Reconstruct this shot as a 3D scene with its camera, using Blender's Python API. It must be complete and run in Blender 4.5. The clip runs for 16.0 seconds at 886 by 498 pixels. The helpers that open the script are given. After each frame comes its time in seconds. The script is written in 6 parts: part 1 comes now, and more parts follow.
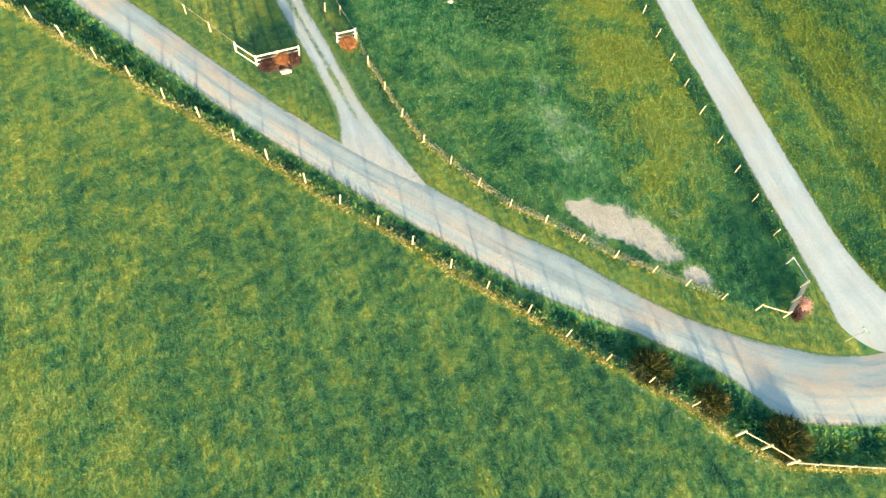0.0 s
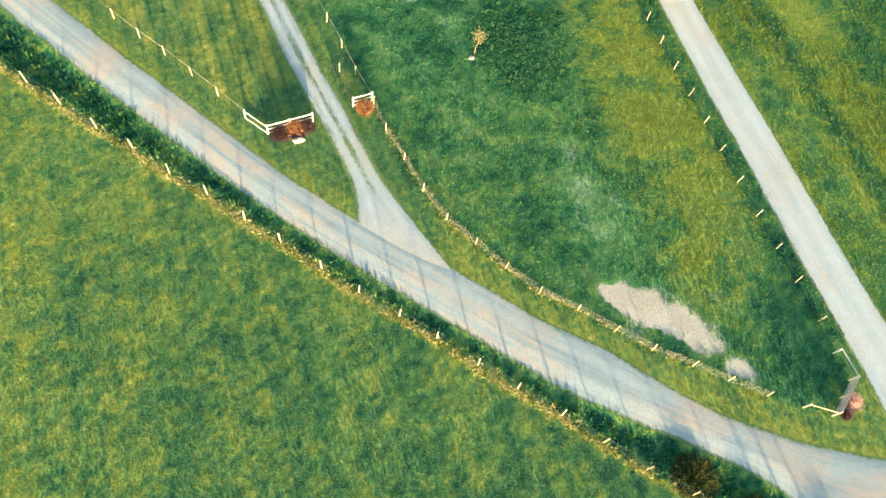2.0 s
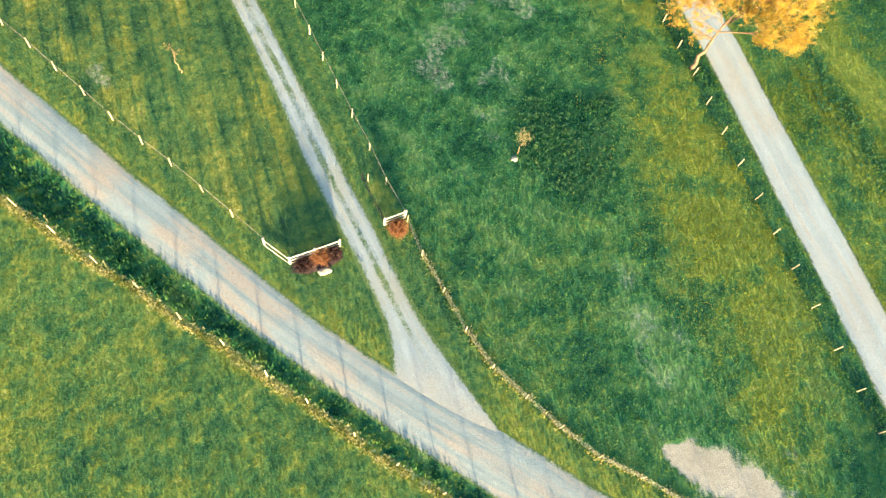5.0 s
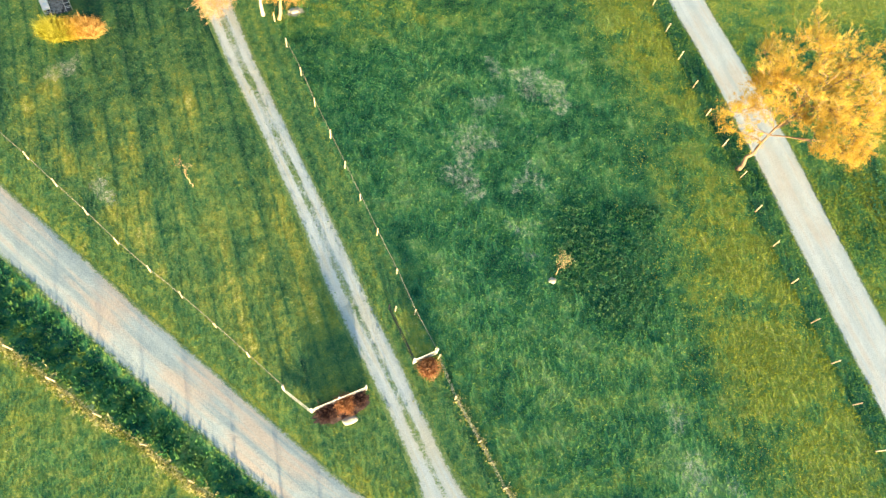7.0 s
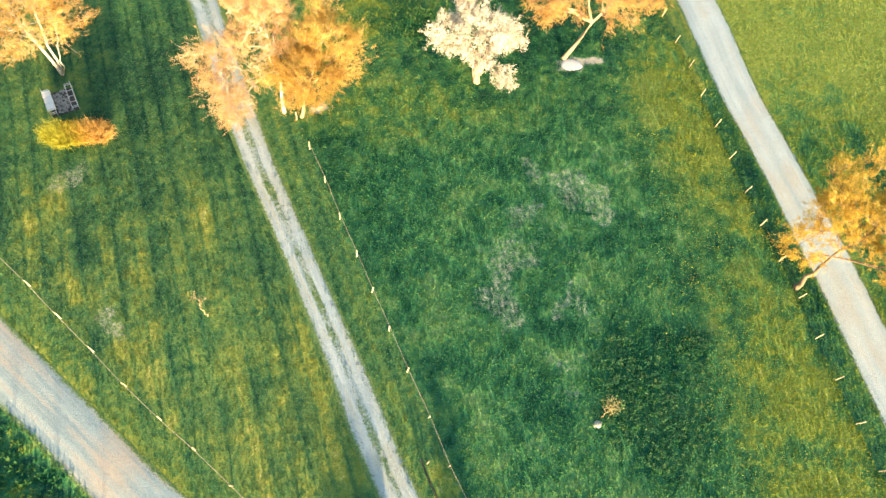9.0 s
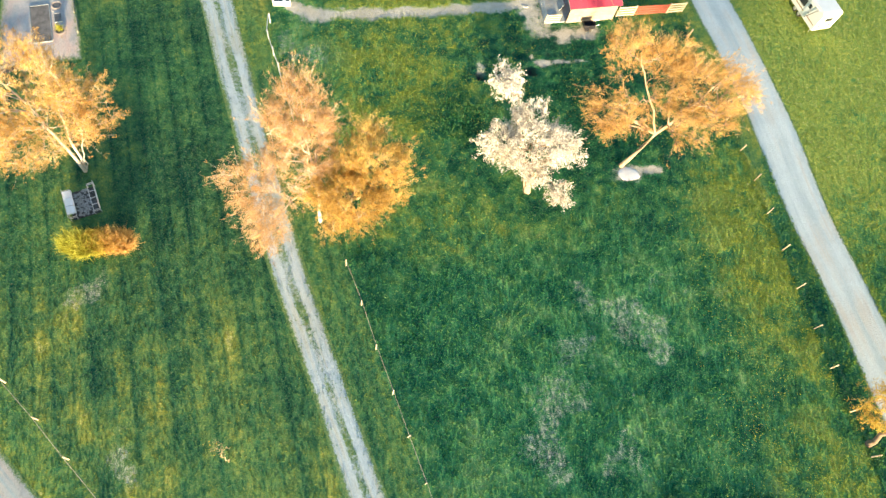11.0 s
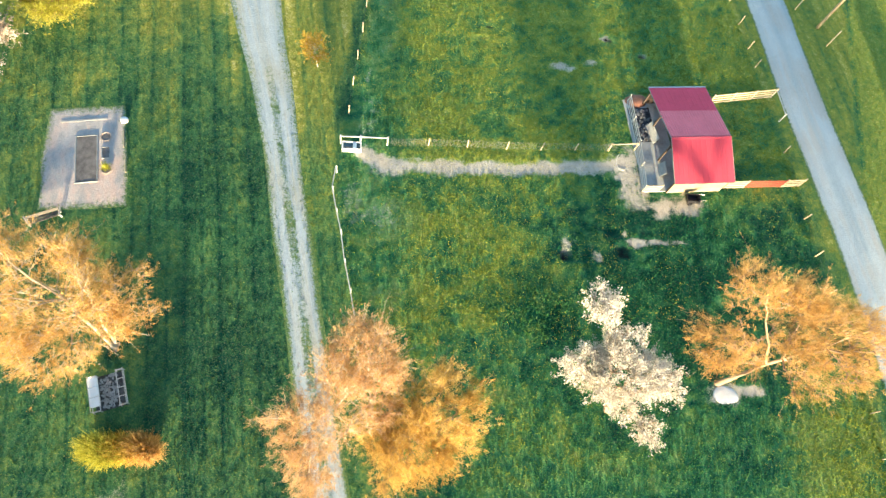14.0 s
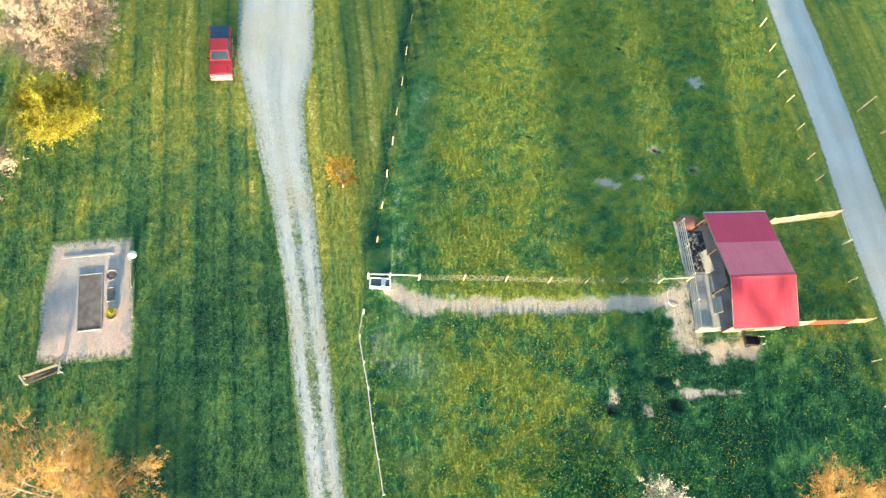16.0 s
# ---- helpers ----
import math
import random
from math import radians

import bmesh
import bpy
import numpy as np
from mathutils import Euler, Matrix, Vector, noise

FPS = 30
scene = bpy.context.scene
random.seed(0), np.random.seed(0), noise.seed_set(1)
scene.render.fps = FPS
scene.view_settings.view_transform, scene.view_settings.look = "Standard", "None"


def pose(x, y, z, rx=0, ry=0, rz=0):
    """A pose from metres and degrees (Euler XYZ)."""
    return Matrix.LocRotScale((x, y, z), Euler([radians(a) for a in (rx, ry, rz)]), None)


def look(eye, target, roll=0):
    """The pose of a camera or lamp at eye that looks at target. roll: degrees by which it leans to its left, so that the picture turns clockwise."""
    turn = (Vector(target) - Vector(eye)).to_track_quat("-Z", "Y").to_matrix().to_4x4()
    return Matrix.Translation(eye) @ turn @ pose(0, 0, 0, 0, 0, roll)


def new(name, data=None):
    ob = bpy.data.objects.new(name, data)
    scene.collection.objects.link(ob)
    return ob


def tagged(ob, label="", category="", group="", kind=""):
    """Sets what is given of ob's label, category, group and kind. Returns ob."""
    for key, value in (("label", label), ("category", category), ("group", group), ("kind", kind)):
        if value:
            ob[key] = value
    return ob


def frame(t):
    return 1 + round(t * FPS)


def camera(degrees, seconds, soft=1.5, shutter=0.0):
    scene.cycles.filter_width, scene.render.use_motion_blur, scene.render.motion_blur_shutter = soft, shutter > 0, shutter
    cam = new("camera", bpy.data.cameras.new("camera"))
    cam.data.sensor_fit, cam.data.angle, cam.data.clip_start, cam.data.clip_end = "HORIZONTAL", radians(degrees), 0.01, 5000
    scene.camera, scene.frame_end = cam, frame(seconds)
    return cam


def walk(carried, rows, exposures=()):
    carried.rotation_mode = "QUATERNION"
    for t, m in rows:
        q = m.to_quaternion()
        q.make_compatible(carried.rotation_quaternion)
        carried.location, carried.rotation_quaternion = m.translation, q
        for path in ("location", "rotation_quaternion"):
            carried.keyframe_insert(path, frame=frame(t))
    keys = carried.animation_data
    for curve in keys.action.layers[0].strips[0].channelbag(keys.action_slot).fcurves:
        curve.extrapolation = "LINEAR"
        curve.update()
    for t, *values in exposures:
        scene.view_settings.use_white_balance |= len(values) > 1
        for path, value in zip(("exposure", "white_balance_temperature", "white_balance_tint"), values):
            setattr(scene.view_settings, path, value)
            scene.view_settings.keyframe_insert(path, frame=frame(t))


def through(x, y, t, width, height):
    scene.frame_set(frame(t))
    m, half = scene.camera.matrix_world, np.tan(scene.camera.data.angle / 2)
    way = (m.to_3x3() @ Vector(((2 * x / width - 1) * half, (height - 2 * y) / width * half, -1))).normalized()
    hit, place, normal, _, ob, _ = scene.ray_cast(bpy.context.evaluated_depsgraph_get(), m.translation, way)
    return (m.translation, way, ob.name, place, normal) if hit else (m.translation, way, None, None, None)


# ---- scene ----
# ---- camera and its flight ----
cam = camera(69.5, 16.0, soft=1.5)
PATH = [
    (0, (0.189, 0.068, 45.28), (0.393, 1.037, 43.542), 13.3),
    (0.5, (-0.29, 1.972, 45.519), (-0.085, 2.934, 43.777), 13.4),
    (1, (-0.886, 3.84, 45.423), (-0.677, 4.809, 43.686), 13.6),
    (1.5, (-1.476, 6.144, 45.577), (-1.265, 7.107, 43.837), 13.8),
    (2, (-2.039, 8.534, 45.64), (-1.827, 9.483, 43.893), 14.1),
    (2.1, (-2.179, 8.99, 45.633), (-1.967, 9.939, 43.886), 14.1),
    (2.2, (-2.32, 9.44, 45.626), (-2.105, 10.364, 43.867), 14.5),
    (2.3, (-2.46, 9.885, 45.619), (-2.243, 10.788, 43.849), 14.9),
    (2.4, (-2.6, 10.33, 45.612), (-2.38, 11.206, 43.828), 15.4),
    (2.5, (-2.741, 10.782, 45.605), (-2.519, 11.643, 43.814), 15.7),
    (3, (-3.216, 13.286, 45.681), (-2.997, 14.146, 43.888), 15.6),
    (3.5, (-3.968, 15.989, 45.894), (-3.744, 16.84, 44.099), 16.1),
    (4, (-4.5, 18.527, 45.932), (-4.279, 19.382, 44.137), 15.9),
    (6.5, (-7.509, 32.222, 46.491), (-7.292, 33.073, 44.694), 16.0),
    (7, (-8.246, 35.122, 46.492), (-8.025, 35.971, 44.695), 16.4),
    (7.5, (-8.86, 37.91, 46.563), (-8.641, 38.758, 44.766), 16.4),
    (8, (-9.522, 40.67, 46.541), (-9.302, 41.52, 44.744), 16.5),
    (8.5, (-10.163, 43.722, 46.721), (-9.949, 44.561, 44.918), 16.6),
    (9, (-10.78, 46.528, 46.741), (-10.574, 47.365, 44.937), 16.6),
    (11.5, (-14.982, 59.899, 46.606), (-14.814, 60.749, 44.804), 18.2),
    (12, (-15.792, 62.744, 46.641), (-15.64, 63.589, 44.835), 18.4),
    (12.5, (-16.741, 65.533, 46.628), (-16.605, 66.375, 44.819), 18.8),
    (13, (-17.752, 68.461, 46.658), (-17.632, 69.295, 44.844), 19.2),
    (13.5, (-18.713, 71.388, 46.654), (-18.605, 72.215, 44.836), 19.3),
    (14, (-19.796, 74.331, 46.704), (-19.699, 75.149, 44.881), 19.5),
    (14.5, (-20.991, 77.265, 46.643), (-20.903, 78.076, 44.817), 19.9),
    (15, (-22.153, 80.134, 46.58), (-22.068, 80.945, 44.753), 19.8),
    (15.5, (-23.312, 83.119, 46.588), (-23.23, 83.925, 44.759), 19.7),
    (16, (-24.669, 86.104, 46.517), (-24.584, 86.908, 44.688), 19.9),
]
EXPOSURE = 2.58
walk(cam, [(t, look(eye, target, roll)) for t, eye, target, roll in PATH], exposures=[(0.0, EXPOSURE, 6050, 4), (4.0, EXPOSURE, 6050, 4), (7.0, EXPOSURE + 0.03, 6150, 4), (9.0, EXPOSURE + 0.03, 6250, 5), (11.5, EXPOSURE - 0.16, 5500, 4), (12.5, EXPOSURE - 0.12, 5500, 4), (14.5, EXPOSURE - 0.06, 5600, 4), (16.0, EXPOSURE + 0.03, 5800, 4)])

# ---- light: a low evening sun behind the camera, and the sky ----
SUN_ELEVATION, SUN_FROM = 6.2, 166.8  # degrees; SUN_FROM clockwise from +y
sun_way = Vector((math.sin(radians(SUN_FROM)) * math.cos(radians(SUN_ELEVATION)), math.cos(radians(SUN_FROM)) * math.cos(radians(SUN_ELEVATION)), math.sin(radians(SUN_ELEVATION))))
world = bpy.data.worlds.new("evening_sky")
scene.world = world
world.use_nodes = True
wn = world.node_tree.nodes
sky = wn.new("ShaderNodeTexSky")
sky.sky_type, sky.sun_disc = "NISHITA", False
sky.sun_elevation, sky.sun_rotation = radians(SUN_ELEVATION), radians(SUN_FROM)
sky.air_density, sky.dust_density, sky.ozone_density = 1.0, 0.6, 1.0
world.node_tree.links.new(sky.outputs["Color"], wn["Background"].inputs["Color"])
wn["Background"].inputs["Strength"].default_value = 0.10
lamp = bpy.data.lights.new("sun", "SUN")
lamp.energy, lamp.angle, lamp.color = 5.0, radians(3.0), (1.0, 0.69, 0.36)
new("sun", lamp).matrix_world = look(sun_way * 300, (0, 0, 0))

# ---- building tools ----
rng = np.random.default_rng(7)


class Geo:
    """Gathers vertices and faces for one mesh."""

    def __init__(self):
        self.v, self.f = [], []

    def add(self, verts, faces, m=None):
        n = len(self.v)
        self.v += [tuple(m @ Vector(p)) if m else tuple(p) for p in verts]
        self.f += [tuple(n + i for i in f) for f in faces]
        return self

    def box(self, size, m=None, c=0.012):
        """A box about the origin with chamfered edges."""
        a, b, h = (s / 2 for s in size)
        c = min(c, a * 0.45, b * 0.45, h * 0.45)
        verts, at = [], {}
        for sx in (-1, 1):
            for sy in (-1, 1):
                for sz in (-1, 1):
                    for k, p in enumerate(((sx * a, sy * (b - c), sz * (h - c)), (sx * (a - c), sy * b, sz * (h - c)), (sx * (a - c), sy * (b - c), sz * h))):
                        at[sx, sy, sz, k] = len(verts)
                        verts.append(p)
        faces = []
        for s in (-1, 1):
            o = 1 if s > 0 else -1
            faces.append([at[s, y, z, 0] for y, z in ((-1, -1), (1, -1), (1, 1), (-1, 1))][::o])
            faces.append([at[x, s, z, 1] for x, z in ((-1, -1), (-1, 1), (1, 1), (1, -1))][::o])
            faces.append([at[x, y, s, 2] for x, y in ((-1, -1), (1, -1), (1, 1), (-1, 1))][::o])
        for p in (-1, 1):
            for q in (-1, 1):
                o = 1 if p * q > 0 else -1
                faces.append([at[p, q, -1, 0], at[p, q, -1, 1], at[p, q, 1, 1], at[p, q, 1, 0]][::o])
                faces.append([at[-1, p, q, 1], at[-1, p, q, 2], at[1, p, q, 2], at[1, p, q, 1]][::o])
                faces.append([at[p, -1, q, 2], at[p, -1, q, 0], at[p, 1, q, 0], at[p, 1, q, 2]][::o])
                for z in (-1, 1):
                    faces.append([at[p, q, z, 0], at[p, q, z, 1], at[p, q, z, 2]][:: o * z])
        return self.add(verts, faces, m)

    def beam(self, p, q, w, h, c=0.012, up=(0, 0, 1)):
        """A chamfered bar from p to q, w wide and h high."""
        p, q = Vector(p), Vector(q)
        d = (q - p).normalized()
        side = d.cross(Vector(up)).normalized()
        m = Matrix((d, side, side.cross(d))).transposed().to_4x4()
        return self.box(((q - p).length, w, h), Matrix.Translation((p + q) / 2) @ m, c)

    def tube(self, pts, radii, n=6, cap=True):
        pts = [Vector(p) for p in pts]
        base = len(self.v)
        for i, p in enumerate(pts):
            d = (pts[min(i + 1, len(pts) - 1)] - pts[max(i - 1, 0)]).normalized()
            a = d.orthogonal().normalized() if abs(d.z) > 0.9 else d.cross(Vector((0, 0, 1))).normalized()
            b = d.cross(a)
            for k in range(n):
                t = 2 * math.pi * k / n
                self.v.append(tuple(p + (a * math.cos(t) + b * math.sin(t)) * radii[i]))
        for i in range(len(pts) - 1):
            for k in range(n):
                s, e = base + i * n + k, base + i * n + (k + 1) % n
                self.f.append((s, e, e + n, s + n))
        if cap:
            self.f.append(tuple(base + k for k in range(n))[::-1])
            self.f.append(tuple(base + (len(pts) - 1) * n + k for k in range(n)))
        return self

    def lathe(self, profile, n=20, m=None):
        """A turned shape from (radius, height) pairs."""
        verts = [(r * math.cos(2 * math.pi * k / n), r * math.sin(2 * math.pi * k / n), z) for r, z in profile for k in range(n)]
        faces = [(i * n + k, i * n + (k + 1) % n, (i + 1) * n + (k + 1) % n, (i + 1) * n + k) for i in range(len(profile) - 1) for k in range(n)]
        faces += [tuple(range(n))[::-1], tuple((len(profile) - 1) * n + k for k in range(n))]
        return self.add(verts, faces, m)

    def prism(self, outline, y0, y1, m=None):
        """An (x, z) outline drawn out from y0 to y1."""
        n = len(outline)
        verts = [(x, y0, z) for x, z in outline] + [(x, y1, z) for x, z in outline]
        faces = [(i, (i + 1) % n, n + (i + 1) % n, n + i) for i in range(n)] + [tuple(range(n))[::-1], tuple(range(n, 2 * n))]
        return self.add(verts, faces, m)

    def boulder(self, size, seed, m=None):
        """A lumpy stone."""
        bm = bmesh.new()
        bmesh.ops.create_icosphere(bm, subdivisions=3, radius=1)
        for v in bm.verts:
            k = 1 + 0.22 * noise.noise(v.co * 1.3 + Vector((seed, 0, 0))) + 0.08 * noise.noise(v.co * 4 + Vector((0, seed, 0)))
            v.co = Vector((v.co.x * size[0] * k / 2, v.co.y * size[1] * k / 2, max(v.co.z, -0.3) * size[2] * k / 2 + size[2] * 0.12))
        bm.verts.index_update()
        self.add([v.co for v in bm.verts], [[v.index for v in f.verts] for f in bm.faces], m)
        bm.free()
        return self

    def mesh(self, name, material, smooth=False):
        me = bpy.data.meshes.new(name)
        me.from_pydata(self.v, [], self.f)
        me.materials.append(material)
        if smooth:
            me.shade_smooth()
        return me


def part(name, geo, material, parent, label="", smooth=False):
    """One mesh object under a thing or under a part; geo may be a ready mesh."""
    me = geo if isinstance(geo, bpy.types.Mesh) else geo.mesh(name, material, smooth)
    ob = new(name, me)
    ob.parent = parent
    return tagged(ob, label) if label else ob


def thing(name, label, category, m=None, group="", kind="", data=None):
    ob = new(name, data)
    if m is not None:
        ob.matrix_basis = m
    return tagged(ob, label, category, group, kind)


def from_arrays(name, verts, faces, material, smooth=False, **values):
    """A mesh from numpy arrays, all faces with the same number of corners, with float values per vertex."""
    me = bpy.data.meshes.new(name)
    n, k = faces.shape
    me.vertices.add(len(verts))
    me.vertices.foreach_set("co", np.ascontiguousarray(verts, np.float32).ravel())
    me.loops.add(n * k)
    me.loops.foreach_set("vertex_index", np.ascontiguousarray(faces, np.int32).ravel())
    me.polygons.add(n)
    me.polygons.foreach_set("loop_start", np.arange(0, n * k, k, dtype=np.int32))
    me.polygons.foreach_set("use_smooth", np.full(n, smooth))
    for key, some in values.items():
        me.attributes.new(key, "FLOAT", "POINT").data.foreach_set("value", np.ascontiguousarray(some, np.float32))
    me.materials.append(material)
    me.update(calc_edges=True)
    return me


def patchy(x, y, size, seed, octaves=3):
    """Smooth random patches of about that size, 0 to 1."""
    table = np.random.default_rng(seed).random((128, 128))
    total, weight = np.zeros_like(np.asarray(x, float)), 0.0
    for o in range(octaves):
        c, s = math.cos(0.6 + 1.1 * o + seed), math.sin(0.6 + 1.1 * o + seed)
        u, v = (np.asarray(x) * c + np.asarray(y) * s) / size * 2**o + 17.3 * o, (np.asarray(y) * c - np.asarray(x) * s) / size * 2**o + 5.1 * o
        i, j = np.floor(u).astype(int), np.floor(v).astype(int)
        a, b = u - i, v - j
        a, b = a * a * (3 - 2 * a), b * b * (3 - 2 * b)
        at = lambda p, q: table[p % 128, q % 128]
        total += 0.5**o * ((at(i, j) * (1 - a) + at(i + 1, j) * a) * (1 - b) + (at(i, j + 1) * (1 - a) + at(i + 1, j + 1) * a) * b)
        weight += 0.5**o
    return total / weight


def away(x, y, line):
    """Distance to a line of points."""
    best = np.full(np.shape(x), 1e9)
    for (ax, ay), (bx, by) in zip(line, line[1:]):
        dx, dy = bx - ax, by - ay
        t = np.clip(((x - ax) * dx + (y - ay) * dy) / (dx * dx + dy * dy), 0, 1)
        best = np.minimum(best, np.hypot(x - ax - t * dx, y - ay - t * dy))
    return best


def within(x, y, ring):
    """Whether points lie inside a ring."""
    inside = np.zeros(np.shape(x), bool)
    for (ax, ay), (bx, by) in zip(ring, ring[1:] + ring[:1]):
        if ay != by:
            inside ^= ((ay > y) != (by > y)) & (x < (bx - ax) * (y - ay) / (by - ay) + ax)
    return inside


def smooth_line(line, step):
    """A Catmull-Rom curve through the points, one sample each step or so."""
    p = np.array([line[0], *line, line[-1]], float)
    out = []
    for i in range(1, len(p) - 2):
        n = max(2, int(np.hypot(*(p[i + 1] - p[i])) / step))
        t = np.linspace(0, 1, n, endpoint=False)[:, None]
        a, b, c, d = p[i - 1], p[i], p[i + 1], p[i + 2]
        out.append(0.5 * (2 * b + (c - a) * t + (2 * a - 5 * b + 4 * c - d) * t**2 + (3 * b - a - 3 * c + d) * t**3))
    return np.vstack(out + [p[-1:]])


def pair(left, right, step):
    """Two edges of a way sampled side by side."""
    pl, pr = np.array(left, float), np.array(right, float)
    mid = (pl + pr) / 2
    s = np.r_[0, np.cumsum(np.hypot(*np.diff(mid, axis=0).T))]
    n = int(s[-1] / step) + 1
    q = np.linspace(0, s[-1], n)

    def along(p):
        e = smooth_line([tuple(a) for a in p], 0.2)
        # keep the parameter of the middle line
        knots = np.concatenate([np.linspace(s[i], s[i + 1], max(2, int(np.hypot(*(p[i + 1] - p[i])) / 0.2)), endpoint=False) for i in range(len(p) - 1)] + [s[-1:]])
        return np.c_[np.interp(q, knots, e[:, 0]), np.interp(q, knots, e[:, 1])]

    return along(pl), along(pr), q

# ---- materials ----
def material(name, rough=0.8, metal=0.0, spec=0.3):
    m = bpy.data.materials.new(name)
    m.use_nodes = True
    b = m.node_tree.nodes["Principled BSDF"]
    b.inputs["Roughness"].default_value, b.inputs["Metallic"].default_value, b.inputs["Specular IOR Level"].default_value = rough, metal, spec
    return m, m.node_tree, b


def noisy(nt, scale, detail=4.0, rough=0.55, coord="Object", stretch=(1, 1, 1)):
    tc, mp, nz = nt.nodes.new("ShaderNodeTexCoord"), nt.nodes.new("ShaderNodeMapping"), nt.nodes.new("ShaderNodeTexNoise")
    mp.inputs["Scale"].default_value = stretch
    nz.inputs["Scale"].default_value, nz.inputs["Detail"].default_value, nz.inputs["Roughness"].default_value = scale, detail, rough
    nt.links.new(tc.outputs[coord], mp.inputs["Vector"])
    nt.links.new(mp.outputs["Vector"], nz.inputs["Vector"])
    return nz.outputs["Fac"]


def ramp(nt, fac, stops):
    r = nt.nodes.new("ShaderNodeValToRGB")
    while len(r.color_ramp.elements) < len(stops):
        r.color_ramp.elements.new(0.5)
    for e, (at, col) in zip(r.color_ramp.elements, stops):
        e.position, e.color = at, (*col, 1)
    nt.links.new(fac, r.inputs["Fac"])
    return r.outputs["Color"]


def calc(nt, kind, a, b=0.0, c=0.0):
    n = nt.nodes.new("ShaderNodeMath")
    n.operation = kind
    for slot, v in zip(n.inputs, (a, b, c)):
        if isinstance(v, (int, float)):
            slot.default_value = v
        else:
            nt.links.new(v, slot)
    return n.outputs[0]


def mixed(nt, fac, a, b, kind="MIX"):
    n = nt.nodes.new("ShaderNodeMix")
    n.data_type, n.blend_type = "RGBA", kind
    for slot, v in ((n.inputs[0], fac), (n.inputs[6], a), (n.inputs[7], b)):
        if isinstance(v, (int, float)):
            slot.default_value = v
        elif isinstance(v, tuple):
            slot.default_value = (*v, 1)
        else:
            nt.links.new(v, slot)
    return n.outputs[2]


def bump(nt, b, height, depth, strength=1.0):
    n = nt.nodes.new("ShaderNodeBump")
    n.inputs["Strength"].default_value, n.inputs["Distance"].default_value = strength, depth
    nt.links.new(height, n.inputs["Height"])
    nt.links.new(n.outputs["Normal"], b.inputs["Normal"])


def attribute(nt, name):
    n = nt.nodes.new("ShaderNodeAttribute")
    n.attribute_name = name
    return n.outputs["Fac"]


def plain(name, colour, rough=0.7, metal=0.0, spread=0.25, scale=6.0, depth=0.004, per_object=0.0, spec=0.3, stretch=(1, 1, 1)):
    """A surface with stains at one scale and grain at another."""
    m, nt, b = material(name, rough, metal, spec)
    big, fine = noisy(nt, scale, 5, 0.6, stretch=stretch), noisy(nt, scale * 9, 3, 0.6, stretch=stretch)
    f = calc(nt, "ADD", calc(nt, "MULTIPLY", big, 0.65), calc(nt, "MULTIPLY", fine, 0.35))
    lo, hi = tuple(c * (1 - spread) for c in colour), tuple(min(1, c * (1 + spread)) for c in colour)
    col = ramp(nt, f, [(0.3, lo), (0.7, hi)])
    if per_object:
        info = nt.nodes.new("ShaderNodeObjectInfo")
        k = calc(nt, "MULTIPLY_ADD", info.outputs["Random"], per_object, 1 - per_object / 2)
        g = nt.nodes.new("ShaderNodeCombineColor")
        for i in range(3):
            nt.links.new(k, g.inputs[i])
        col = mixed(nt, 1.0, col, g.outputs[0], "MULTIPLY")
    nt.links.new(col, b.inputs["Base Color"])
    bump(nt, b, fine, depth)
    return m


def leafy(name, stops, scale=0.6, through=0.35, spread_name="shade"):
    """Thin leaves, petals or blades: they scatter light on both sides. The tone comes from a value on the mesh."""
    m, nt, b = material(name, 0.75, 0, 0.15)
    tone = calc(nt, "ADD", attribute(nt, spread_name), calc(nt, "MULTIPLY_ADD", noisy(nt, scale, 3), 0.3, -0.15))
    col = ramp(nt, tone, stops)
    nt.links.new(col, b.inputs["Base Color"])
    t, mx = nt.nodes.new("ShaderNodeBsdfTranslucent"), nt.nodes.new("ShaderNodeMixShader")
    nt.links.new(col, t.inputs["Color"])
    mx.inputs[0].default_value = through
    nt.links.new(b.outputs[0], mx.inputs[1])
    nt.links.new(t.outputs[0], mx.inputs[2])
    nt.links.new(mx.outputs[0], nt.nodes["Material Output"].inputs["Surface"])
    return m


GRASS_STOPS = [(0.0, (0.007, 0.062, 0.040)), (0.3, (0.040, 0.152, 0.064)), (0.55, (0.118, 0.250, 0.068)), (0.78, (0.315, 0.350, 0.048)), (1.0, (0.74, 0.67, 0.36))]
COOL_STOPS = [(0.0, (0.009, 0.066, 0.036)), (0.3, (0.034, 0.156, 0.066)), (0.55, (0.098, 0.258, 0.086)), (0.78, (0.215, 0.345, 0.125)), (1.0, (0.42, 0.46, 0.25))]


LAWN_STOPS = [(0.0, (0.009, 0.056, 0.034)), (0.3, (0.052, 0.142, 0.055)), (0.55, (0.150, 0.232, 0.060)), (0.78, (0.335, 0.335, 0.052)), (1.0, (0.80, 0.70, 0.30))]


def grass_colour(nt, tone):
    """Green that turns to straw with the tone; the cool value gives a bluer green, the mown lawn an olive one."""
    base = mixed(nt, attribute(nt, "mown"), ramp(nt, tone, GRASS_STOPS), ramp(nt, tone, LAWN_STOPS))
    return mixed(nt, attribute(nt, "cool"), base, ramp(nt, tone, COOL_STOPS))


